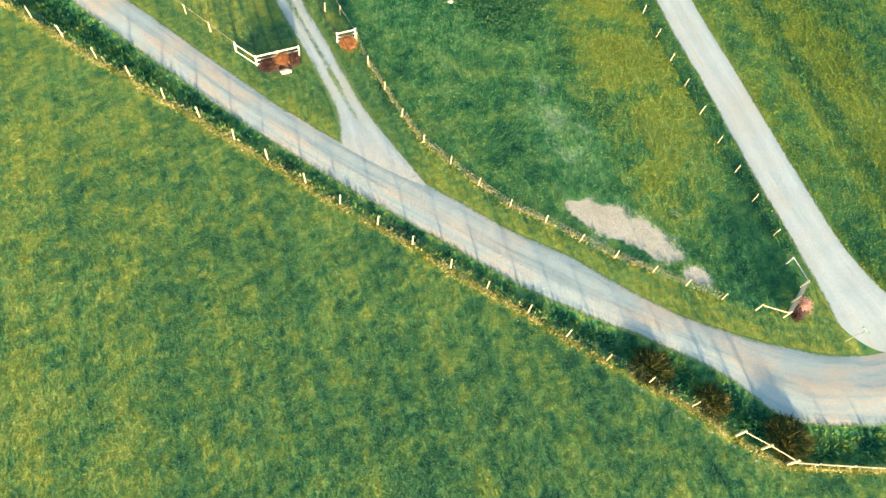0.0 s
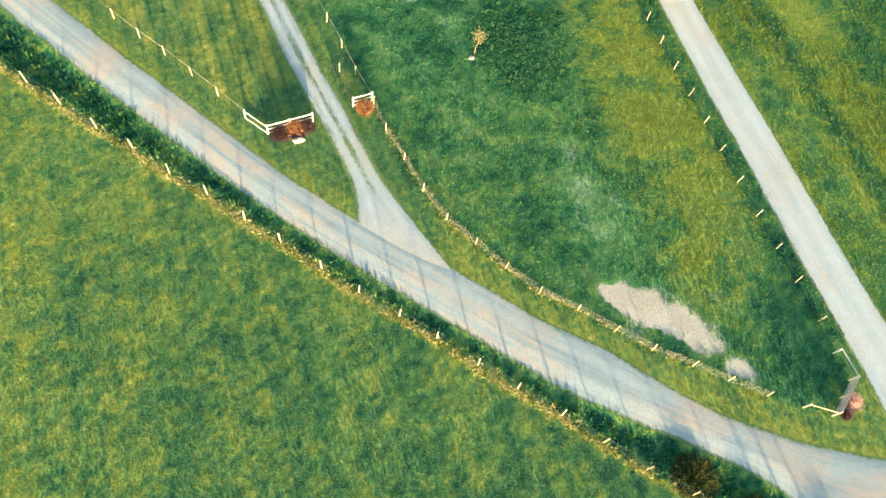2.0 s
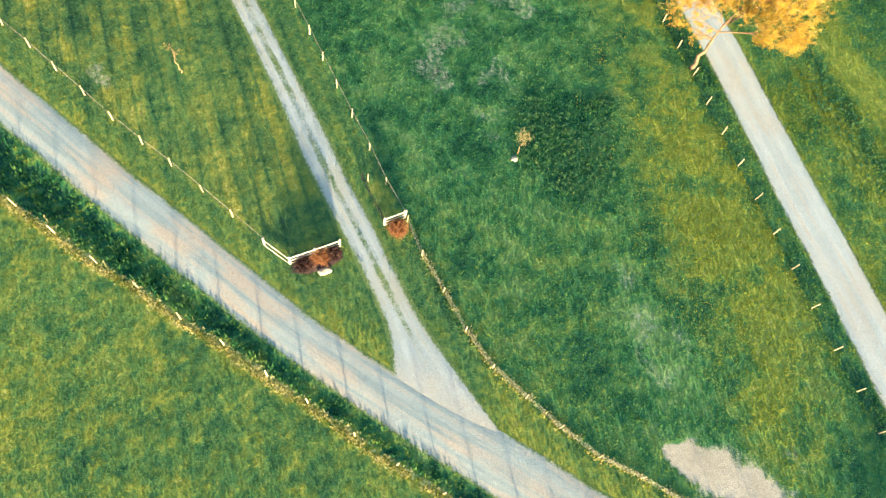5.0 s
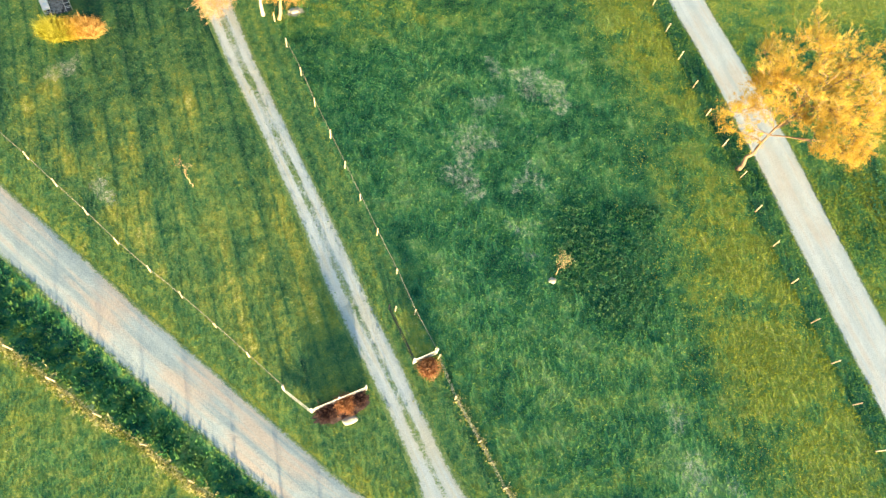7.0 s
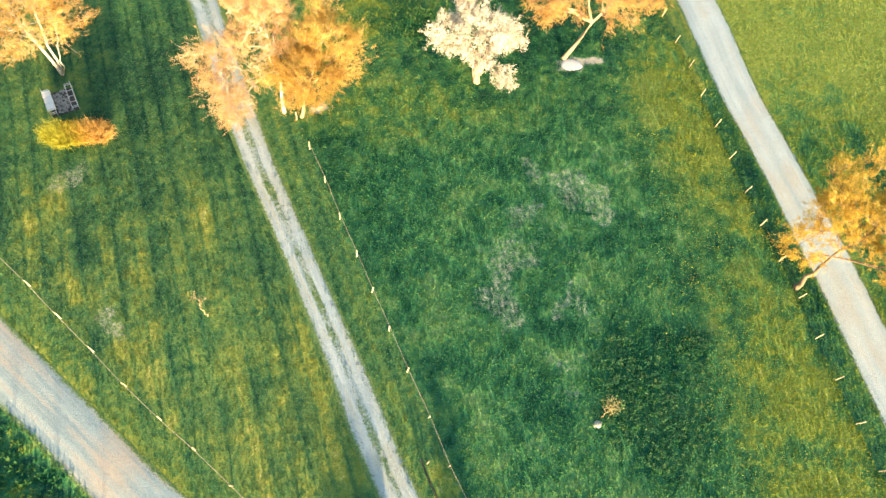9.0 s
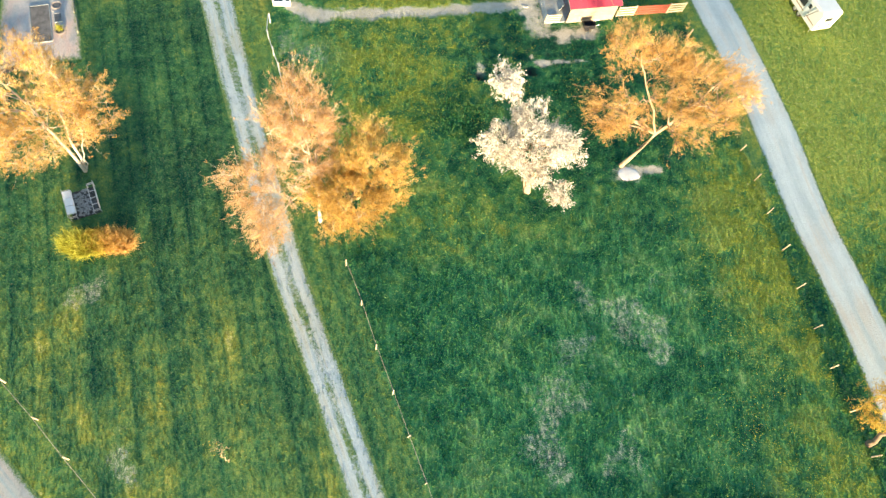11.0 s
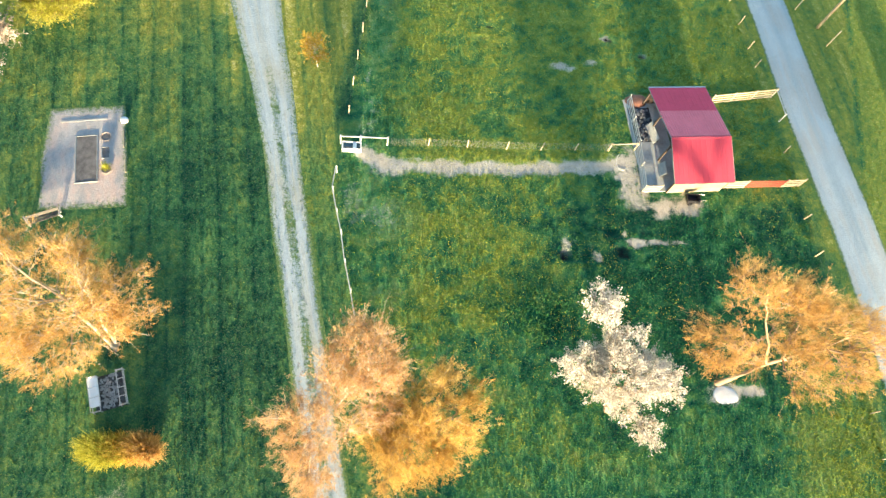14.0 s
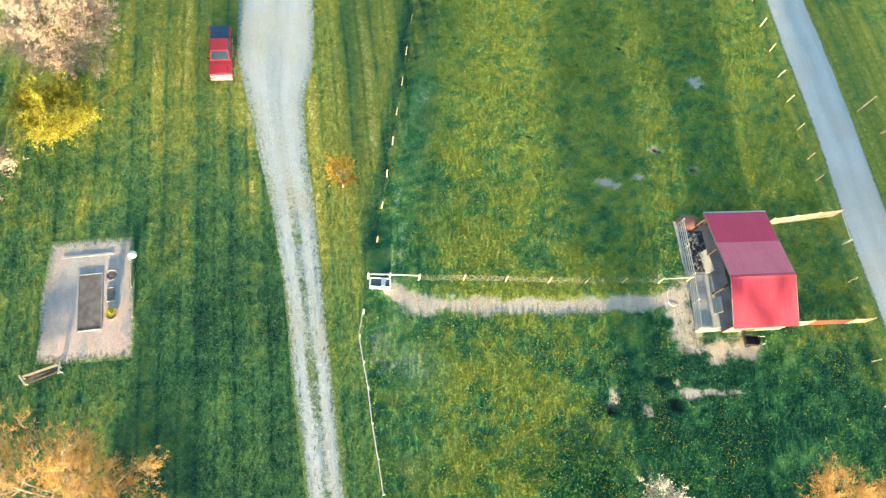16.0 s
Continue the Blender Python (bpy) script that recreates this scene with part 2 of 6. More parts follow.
def mowing(nt):
    """Stripes and thin wheel lines that the mower leaves on the lawn."""
    tc, sep = nt.nodes.new("ShaderNodeTexCoord"), nt.nodes.new("ShaderNodeSeparateXYZ")
    nt.links.new(tc.outputs["Object"], sep.inputs[0])
    at = calc(nt, "ADD", calc(nt, "MULTIPLY", sep.outputs[0], 0.94), calc(nt, "MULTIPLY", sep.outputs[1], 0.342))
    at = calc(nt, "ADD", at, calc(nt, "MULTIPLY_ADD", noisy(nt, 0.10, 2), 0.5, -0.25))
    broad = calc(nt, "MULTIPLY", calc(nt, "SINE", calc(nt, "MULTIPLY", at, 2 * math.pi / 2.5)), 0.09)
    thin = calc(nt, "POWER", calc(nt, "ABSOLUTE", calc(nt, "SINE", calc(nt, "MULTIPLY_ADD", at, math.pi / 1.25, 0.7))), 14.0)
    pairs = calc(nt, "MULTIPLY", calc(nt, "SINE", calc(nt, "MULTIPLY_ADD", at, 2 * math.pi / 5.6, 1.1)), 0.06)
    both = calc(nt, "SUBTRACT", calc(nt, "ADD", broad, pairs), calc(nt, "MULTIPLY", thin, 0.19))
    how = calc(nt, "MULTIPLY_ADD", noisy(nt, 0.22, 3, 0.6), 3.0, -0.75)
    how = calc(nt, "MINIMUM", calc(nt, "MAXIMUM", how, 0.15), 1.3)
    return calc(nt, "MULTIPLY", calc(nt, "MULTIPLY", both, how), attribute(nt, "mown"))


def blade_material():
    m, nt, b = material("grass_blades", 0.85, 0, 0.1)
    col = grass_colour(nt, calc(nt, "ADD", calc(nt, "ADD", attribute(nt, "tone"), mowing(nt)), calc(nt, "MULTIPLY_ADD", noisy(nt, 0.5, 3), 0.2, -0.1)))
    nt.links.new(col, b.inputs["Base Color"])
    # bent blades: their faces turn a little towards the sky
    geo, sc, ad = nt.nodes.new("ShaderNodeNewGeometry"), nt.nodes.new("ShaderNodeVectorMath"), nt.nodes.new("ShaderNodeVectorMath")
    sc.operation, ad.operation = "SCALE", "ADD"
    sc.inputs["Scale"].default_value, ad.inputs[1].default_value = 1.0, (0, 0, 0.32)
    nt.links.new(geo.outputs["Normal"], sc.inputs[0])
    nt.links.new(sc.outputs[0], ad.inputs[0])
    nt.links.new(ad.outputs[0], b.inputs["Normal"])
    # thin blades glow on both sides
    t, mx = nt.nodes.new("ShaderNodeBsdfTranslucent"), nt.nodes.new("ShaderNodeMixShader")
    nt.links.new(col, t.inputs["Color"])
    mx.inputs[0].default_value = 0.5
    nt.links.new(b.outputs[0], mx.inputs[1])
    nt.links.new(t.outputs[0], mx.inputs[2])
    nt.links.new(mx.outputs[0], nt.nodes["Material Output"].inputs["Surface"])
    return m


m_blade = blade_material()


def ground_material():
    m, nt, b = material("grassland", 0.95, 0, 0.1)
    big, mid, fine = noisy(nt, 0.35, 4), noisy(nt, 2.2, 4, 0.65), noisy(nt, 14.0, 4, 0.7)
    tone = calc(nt, "ADD", attribute(nt, "tone"), calc(nt, "MULTIPLY_ADD", mid, 0.5, -0.30))
    tone = calc(nt, "ADD", tone, calc(nt, "MULTIPLY_ADD", fine, 0.66, -0.36))
    tone = calc(nt, "ADD", tone, calc(nt, "MULTIPLY_ADD", noisy(nt, 6.0, 3, 0.75), 0.66, -0.34))
    col = grass_colour(nt, calc(nt, "ADD", tone, mowing(nt)))
    # dead stalks in the sward
    dead = calc(nt, "MULTIPLY", calc(nt, "SUBTRACT", calc(nt, "ADD", calc(nt, "MULTIPLY", noisy(nt, 8.0, 3, 0.8), 0.8), calc(nt, "MULTIPLY", mid, 0.2)), 0.53), 6.0)
    dead = calc(nt, "MULTIPLY", calc(nt, "MINIMUM", calc(nt, "MAXIMUM", dead, 0.0), 1.0), 0.55)
    col = mixed(nt, dead, col, (0.33, 0.32, 0.16))
    edge = calc(nt, "ADD", calc(nt, "MULTIPLY_ADD", mid, 0.5, -0.25), calc(nt, "MULTIPLY_ADD", fine, 0.7, -0.35))
    step = lambda v, at, soft: calc(nt, "MULTIPLY", calc(nt, "SUBTRACT", v, at), 1 / soft)
    clip = lambda v: calc(nt, "MINIMUM", calc(nt, "MAXIMUM", v, 0.0), 1.0)
    bare = clip(step(calc(nt, "ADD", attribute(nt, "bare"), edge), 0.5, 0.22))
    sand = ramp(nt, calc(nt, "ADD", calc(nt, "MULTIPLY", fine, 0.5), calc(nt, "ADD", calc(nt, "MULTIPLY", mid, 0.2), calc(nt, "MULTIPLY", big, 0.3))), [(0.32, (0.31, 0.28, 0.21)), (0.5, (0.50, 0.455, 0.37)), (0.68, (0.68, 0.64, 0.56))])
    col = mixed(nt, bare, col, sand)
    mud = clip(step(calc(nt, "ADD", attribute(nt, "mud"), edge), 0.5, 0.3))
    col = mixed(nt, mud, col, ramp(nt, fine, [(0.3, (0.008, 0.007, 0.008)), (0.7, (0.026, 0.022, 0.022))]))
    nt.links.new(col, b.inputs["Base Color"])
    bump(nt, b, calc(nt, "ADD", calc(nt, "MULTIPLY", mid, 0.6), fine), 0.08)
    return m


def gravel_material(name, pale, worn, warm, mouth=None):
    """Packed gravel: long streaks and wheel tracks along the way, stains, loose stones and grit."""
    m, nt, b = material(name, 0.95, 0, 0.15)
    grit, stones, stain = noisy(nt, 11.0, 5, 0.75), noisy(nt, 38.0, 2, 0.7), noisy(nt, 0.45, 4, 0.6)
    across, along = attribute(nt, "across"), attribute(nt, "along")
    at = nt.nodes.new("ShaderNodeCombineXYZ")
    nt.links.new(calc(nt, "MULTIPLY", across, 7.0), at.inputs[0])
    nt.links.new(calc(nt, "MULTIPLY", along, 0.09), at.inputs[1])
    streak = nt.nodes.new("ShaderNodeTexNoise")
    streak.inputs["Scale"].default_value, streak.inputs["Detail"].default_value, streak.inputs["Roughness"].default_value = 1.0, 5.0, 0.6
    nt.links.new(at.outputs[0], streak.inputs["Vector"])
    wob = calc(nt, "ADD", across, calc(nt, "MULTIPLY_ADD", noisy(nt, 0.2, 2), 0.14, -0.07))
    lane = calc(nt, "POWER", calc(nt, "ABSOLUTE", calc(nt, "SINE", calc(nt, "MULTIPLY", wob, 2 * math.pi))), 2.0)
    f = calc(nt, "ADD", calc(nt, "MULTIPLY", streak.outputs["Fac"], 0.75), calc(nt, "MULTIPLY", stain, 0.25))
    f = calc(nt, "ADD", f, calc(nt, "MULTIPLY_ADD", lane, 0.16, -0.05))
    col = ramp(nt, f, [(0.38, worn), (0.62, pale)])
    tint = ramp(nt, calc(nt, "ADD", calc(nt, "MULTIPLY", noisy(nt, 0.16, 3), 0.45), calc(nt, "MULTIPLY", streak.outputs["Fac"], 0.55)), [(0.47, (0, 0, 0)), (0.60, (1, 1, 1))])
    col = mixed(nt, calc(nt, "MULTIPLY", tint, 0.75), col, warm)
    if mouth:
        # the road's own gravel, dragged a few metres into the mouth of the way
        near = calc(nt, "MULTIPLY_ADD", along, -0.22, 1.15)
        near = calc(nt, "ADD", near, calc(nt, "MULTIPLY_ADD", noisy(nt, 0.9, 4, 0.65), 1.6, -0.8))
        col = mixed(nt, calc(nt, "MINIMUM", calc(nt, "MAXIMUM", near, 0.0), 1.0), col, mouth)
    speck = ramp(nt, calc(nt, "ADD", calc(nt, "MULTIPLY", grit, 0.6), calc(nt, "MULTIPLY", stones, 0.4)), [(0.30, (0.62, 0.62, 0.62)), (0.5, (1.0, 1.0, 1.0)), (0.72, (1.25, 1.25, 1.25))])
    col = mixed(nt, 1.0, col, speck, "MULTIPLY")
    # grass and weeds creep in where the wheels do not run
    tufts = calc(nt, "ADD", calc(nt, "MULTIPLY", noisy(nt, 3.2, 3, 0.7), 0.9), calc(nt, "MULTIPLY", noisy(nt, 13.0, 3, 0.7), 1.1))
    weed = calc(nt, "MULTIPLY", calc(nt, "SUBTRACT", calc(nt, "ADD", attribute(nt, "weed"), tufts), 1.42), 3.5)
    weed = calc(nt, "MINIMUM", calc(nt, "MAXIMUM", weed, 0.0), 1.0)
    green = ramp(nt, noisy(nt, 7.0, 3, 0.7), [(0.3, (0.055, 0.135, 0.060)), (0.5, (0.13, 0.21, 0.07)), (0.7, (0.26, 0.28, 0.10))])
    col = mixed(nt, weed, col, green)
    nt.links.new(col, b.inputs["Base Color"])
    bump(nt, b, calc(nt, "ADD", grit, stones), 0.03)
    return m


m_ground = ground_material()
m_road = gravel_material("road_gravel", (0.42, 0.485, 0.475), (0.29, 0.355, 0.375), (0.55, 0.44, 0.34))
m_lane = gravel_material("lane_gravel", (0.51, 0.57, 0.575), (0.40, 0.465, 0.485), (0.47, 0.45, 0.40))
m_drive = gravel_material("drive_gravel", (0.46, 0.52, 0.535), (0.34, 0.405, 0.43), (0.42, 0.415, 0.33), (0.46, 0.455, 0.42))
m_post = plain("weathered_post_wood", (0.52, 0.42, 0.28), 0.85, scale=3, per_object=0.5, stretch=(8, 8, 1))
m_board = plain("cream_fence_boards", (0.42, 0.36, 0.25), 0.75, scale=2, per_object=0.25, stretch=(1, 8, 8))
m_white = plain("white_painted_wood", (0.54, 0.54, 0.51), 0.6, spread=0.18, scale=3, per_object=0.12)
m_grey_board = plain("weathered_pale_boards", (0.40, 0.365, 0.31), 0.8, scale=2, per_object=0.25)
m_redboard = plain("red_painted_boards", (0.21, 0.050, 0.030), 0.75, scale=2, per_object=0.2)
m_wire = plain("galvanised_wire", (0.20, 0.20, 0.16), 0.7, 0.2, 0.1)
m_net = plain("pale_galvanised_mesh", (0.36, 0.35, 0.29), 0.7, 0.1, 0.1)
m_black = plain("black_steel_tube", (0.03, 0.03, 0.035), 0.5, 0.3, 0.3)
m_steel = plain("galvanised_steel", (0.60, 0.61, 0.62), 0.4, 0.8, 0.12)
m_bark_pale = plain("pale_grey_bark", (0.46, 0.40, 0.32), 0.9, scale=2.5, spread=0.4, depth=0.02)
m_bark_warm = plain("warm_brown_bark", (0.33, 0.24, 0.16), 0.9, scale=2.5, spread=0.4, depth=0.02)
m_bark_tan = plain("tan_bark", (0.36, 0.27, 0.15), 0.9, scale=3, spread=0.35, depth=0.02)
m_bark_dark = plain("dark_brown_bark", (0.20, 0.14, 0.09), 0.9, scale=3, spread=0.4, depth=0.02)
m_stone = plain("pale_limestone", (0.36, 0.34, 0.28), 0.9, scale=2, spread=0.25, depth=0.02)
m_mulch = plain("dark_bark_mulch", (0.065, 0.045, 0.045), 0.95, scale=5, spread=0.6, depth=0.03)
m_roof_red = plain("red_enamelled_sheet_steel", (0.40, 0.05, 0.082), 0.55, 0.0, 0.10, 0.6, 0.001, spec=0.25)
m_roof_faded = plain("faded_red_corrugated_sheet", (0.92, 0.235, 0.27), 0.7, 0.0, 0.15, 0.6, 0.001, spec=0.2)
m_roof_dull = plain("dull_red_sheet_steel", (0.74, 0.085, 0.14), 0.7, 0.0, 0.12, 0.6, 0.001, spec=0.2)
m_yard = plain("pale_stained_yard_concrete", (0.44, 0.46, 0.45), 0.9, scale=0.7, spread=0.35)
m_garden = gravel_material("garden_gravel", (0.54, 0.50, 0.47), (0.37, 0.36, 0.355), (0.55, 0.41, 0.35))
m_concrete = plain("stained_concrete", (0.36, 0.36, 0.35), 0.9, scale=1.2, spread=0.35)
m_barn_board = plain("cream_barn_siding", (0.34, 0.28, 0.20), 0.8, scale=2, per_object=0.2)
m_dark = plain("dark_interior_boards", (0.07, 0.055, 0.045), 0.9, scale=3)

# ---- the plan ----
ROAD_N = [(-62, 80.5), (-37, 60.3), (-27, 52.4), (-17.9, 45.4), (-8.9, 38.7), (-1, 33.9), (6.3, 30.1), (11.1, 27.3), (15.7, 25.2), (20.2, 22.5), (24.6, 20.2), (29.1, 18.7), (33.6, 17.6), (38.5, 17.2), (46, 18.5), (90, 30)]
ROAD_S = [(-64, 78.1), (-39, 57.7), (-29, 49.8), (-19.9, 42.9), (-10.6, 36.2), (-2.7, 31.1), (4.2, 27.0), (8.9, 24.2), (13.4, 21.7), (18.2, 19.7), (23.1, 17.7), (27.6, 15.5), (31.4, 12.6), (36, 11.9), (46, 13.2), (90, 22)]
LANE_W = [(39.2, 16.5), (38.2, 22.5), (36.9, 27.6), (35.2, 33.8), (33.8, 40), (32.3, 46.4), (30.6, 53), (28.6, 61.5), (26.9, 68.5), (24.1, 79), (21.4, 87.8), (19.3, 97), (16.5, 106.4), (12.5, 118.2), (9.9, 127.3), (7.1, 135.5), (4.5, 143.4), (-6, 176)]
LANE_E = [(48, 18), (43.9, 23), (41.4, 27.6), (39.5, 34), (37.9, 40.5), (36.4, 46.8), (34.6, 53.6), (32.5, 62.2), (30.8, 69.4), (28, 79.2), (25.3, 88.1), (23.4, 97.5), (20.7, 107), (16.6, 119.3), (13.9, 128.3), (11.3, 136.5), (8.4, 144.8), (-2, 177)]
DRIVE_W = [(-3.2, 34.6), (-3.9, 38.9), (-6.0, 43.4), (-8.3, 47.7), (-10.6, 51.9), (-13.1, 57.2), (-15.9, 63), (-19, 69), (-22.1, 74.9), (-24.5, 80), (-27.5, 87.3), (-30, 92.9), (-33, 99.9), (-36, 106.4), (-38.6, 111), (-41.6, 116.5), (-43.2, 119.5), (-44.8, 124.2), (-48, 134)]
DRIVE_E = [(4.6, 30.8), (-1.4, 39.0), (-3.9, 43.6), (-6.0, 47.8), (-8.4, 52.3), (-10.9, 57.3), (-13.6, 62.6), (-16.5, 68.3), (-19.7, 74.5), (-22.3, 80.2), (-25.4, 87.4), (-27.9, 93.4), (-30.2, 98.9), (-33.3, 106.6), (-35.4, 111.3), (-37.3, 116.6), (-37.8, 120.7), (-39.8, 127.4), (-43, 136)]
# post places, fence by fence
POSTS_FIELD = [(-36, 49.6), (-32.6, 47.5), (-29.3, 45.4), (-25.8, 43.1), (-22.5, 41.3), (-19.1, 39), (-15.8, 37.2), (-12.5, 35), (-9.5, 33.2), (-6.1, 31), (-3.1, 29.1), (0.1, 27.3), (3, 25.6), (6.1, 23.6), (9, 21.9), (12.2, 20), (15.1, 18.1), (18.1, 16.3), (21.2, 14.6), (24.3, 12.9), (27.3, 10.8)]
POSTS_PADDOCK = [(-2.85, 48.0), (-1.6, 45), (0.1, 42), (1.8, 38.9), (3.8, 36.1), (6.2, 33.9), (8.6, 31.8), (11.3, 29.8), (14.3, 28.4), (17.2, 26.8), (20, 25.3), (23.1, 24.1), (25.8, 23), (28.7, 21.9)]
POSTS_DRIVE = [(-22.6, 87.8), (-21.4, 85.3), (-19.9, 82.4), (-18.4, 79.5), (-17, 76.6), (-15.4, 73.5), (-13.9, 70.2), (-12.3, 67), (-10.9, 64.1), (-9.4, 61.1), (-7.9, 58), (-6.2, 54.7), (-4.7, 51.4), (-3.1, 48.5)]
POSTS_LANE = [(35.0, 28.4), (33.9, 31.9), (33, 35.1), (32, 38.4), (31, 42), (30.1, 45.5), (29.2, 48.8), (28.3, 52.2), (27.4, 55.7), (26.5, 59.1), (25.6, 62.5), (24.9, 66), (23.8, 69.3), (22.8, 72.7), (22, 76), (21.1, 79.5), (20.3, 83), (19.4, 86.5), (18.7, 89.9), (17.7, 93), (16.7, 96.3), (15.7, 99.5), (14.7, 102.8), (13.8, 106.3), (13.1, 109.6), (12.1, 113)]
POSTS_LANE_FAR = [(9.3, 122.4), (8.6, 124.6), (7.6, 127.6), (6.6, 130.6), (5.7, 133.4), (4.8, 136.4), (3.8, 139.4), (2.8, 142.5), (1.8, 145.6)]
POSTS_LAWN = [(-44, 69.6), (-41.2, 67.4), (-38.4, 65.1), (-35.6, 62.9), (-32.9, 60.6), (-30.1, 58.3), (-27.4, 56), (-24.6, 53.8), (-22, 51.9), (-19.2, 49.7), (-16.6, 47.6), (-13.9, 45.4)]
POSTS_CROSS = [(-23.8, 103.5), (-20.4, 104.4), (-17.1, 105.2), (-13.7, 106), (-10.7, 106.8), (-7.7, 107.6), (-4.7, 108.4)]
POSTS_NORTH = [(-27.7, 105.7), (-28.1, 108.7), (-28.4, 111.6), (-28.7, 114.7), (-29.1, 117.7), (-29.4, 120.9), (-29.8, 124.2), (-30.2, 127.8), (-30.6, 131), (-31, 134)]
ROAD_RING, LANE_RING, DRIVE_RING = ROAD_N + ROAD_S[::-1], LANE_W + LANE_E[::-1], DRIVE_W + DRIVE_E[::-1]
PASTURE = POSTS_NORTH[::-1] + [(-27.2, 99.8), (-25.4, 94.5)] + POSTS_DRIVE + POSTS_PADDOCK + [(34, 20.3), (36.7, 23.5)] + POSTS_LANE + POSTS_LANE_FAR + [(-5, 172), (-36, 172)]
LAWN = POSTS_LAWN + [(-11.8, 43.8), (-8.1, 45.5)] + DRIVE_W[3:] + [(-120, 140), (-120, 130)]
FIELD = [(-110, 96)] + POSTS_FIELD + [(30.8, 8.8), (38.5, 8.5), (110, 12), (110, -80), (-110, -80)]
DITCH = [(-110, 97)] + POSTS_FIELD + [(30.8, 8.8), (40, 8.6), (40, 12.3), (36, 11.7), (31.4, 12.4)] + ROAD_S[11::-1] + [(-110, 115)]
SAND = [(15.8, 30.8), (18.5, 31.2), (20.9, 30.9), (23.3, 29.6), (25.2, 28.2), (26.3, 26.4), (26.6, 25.3), (25.2, 24.7), (23.8, 25), (22.6, 26.2), (21.3, 26.9), (19.6, 27.4), (18, 28.3), (16.4, 29.7)]
BARE = [((27.2, 23.9), (1.1, 0.8), -20), ((6.6, 88.8), (1.5, 0.9), 10), ((8.6, 89.4), (1.4, 0.5), 15), ((-16.7, 81), (0.9, 0.6), 0), 
        ((-2.8, 130), (0.9, 0.8), 0), ((1.9, 104.4), (2.6, 0.95), 18), ((-2.5, 106.4), (1.8, 2.7), 12), ((-24.6, 101.9), (1.9, 0.6), -40), ((-4.6, 97.6), (1.1, 0.28), -15), ((0.6, 103.9), (3.2, 1.0), 17), ((-2.6, 114.6), (1.3, 0.9), 17), ((-7.3, 98.2), (0.8, 1.0), 0), ((-4.3, 97.8), (1.5, 0.4), -30), ((-2.4, 100.3), (1.1, 0.3), -50), ((-1.4, 99.9), (1.0, 0.4), 20), ((0.9, 100.6), (1.9, 0.3), 15), ((-9.9, 116.5), (1.3, 0.5), 10), ((-7.2, 117.8), (0.9, 0.5), 30), ((-6, 121.2), (0.6, 0.4), 0), ((-2.4, 120.2), (0.6, 0.35), 0), ((-17.8, 119.2), (0.9, 0.3), -10)]
MUD = [((-7.3, 97.3), (0.6, 0.62), 0), ((-2.5, 98.8), (0.8, 0.75), 0), ((-3.6, 100.3), (0.75, 0.42), 0), ((-5.8, 121.1), (0.6, 0.4), 0), ((-2.4, 120.0), (0.6, 0.4), 20), ((-10.4, 131.4), (0.9, 0.35), -30), ((-17.4, 119.0), (0.7, 0.2), -10), ((-1.0, 101.2), (0.5, 0.3), 0), ((-17.9, 117.3), (0.7, 0.3), 0)]


def spots(x, y, some):
    """How deep points lie in any of the oval spots: 1 at the middle, 0.5 at the rim, 0 well outside."""
    best = np.zeros(np.shape(x))
    for (cx, cy), (a, b), turn in some:
        c, s = math.cos(radians(turn)), math.sin(radians(turn))
        u, v = ((x - cx) * c + (y - cy) * s) / a, (-(x - cx) * s + (y - cy) * c) / b
        best = np.maximum(best, np.clip(1 - 0.5 * np.hypot(u, v), 0, 1))
    return best


PATH_CROSS = [(-25.6, 102.2), (-23.6, 101.5), (-20.8, 102.2), (-16.1, 103.3), (-11.4, 104.6), (-6.6, 106), (-3.2, 107.4)]


def relief(x, y):
    """Height of the ground: nearly flat, with a ditch between the field fence and the road."""
    fence, road = away(x, y, POSTS_FIELD), away(x, y, ROAD_S)
    z = np.where(within(x, y, DITCH), -0.3 * np.clip(np.minimum(fence, road - 0.3) / 1.2, 0, 1), 0.0)
    z = z - 0.3 * np.clip((spots(x, y, MUD[:3]) - 0.45) / 0.3, 0, 1)
    flat = np.clip((np.minimum(road, away(x, y, ROAD_N)) - 1) / 3, 0, 1)
    return z + 0.05 * (patchy(x, y, 5, 3) - 0.5) * flat * np.clip((np.minimum(away(x, y, DRIVE_W), away(x, y, LANE_W))) / 3 - 0.3, 0, 1) - 0.004


def mowed(x, y):
    """How closely the ground is mown: the lawn in full, the verges less."""
    kept = ~within(x, y, PASTURE) & ~within(x, y, FIELD) & ~within(x, y, DITCH) & ((x < 20) | ((x < 40) & (y < 27)))
    return np.where(within(x, y, LAWN) | ((x < -28) & (y > 100)), 1.0, 0.6 * kept + 0.5 * within(x, y, FIELD))


PEN = [(-6.6, 51.8), (-4.75, 47.75), (-3.1, 48.5), (-4.75, 51.8)]
GARDEN_RING = [(-46.2 + a * 0.927 - b * 0.375, 95.95 + a * 0.375 + b * 0.927) for a, b in ((2.5, 4.0), (-2.4, 4.2), (-2.75, 1.2), (-3.0, -3.8), (2.5, -4.1))]


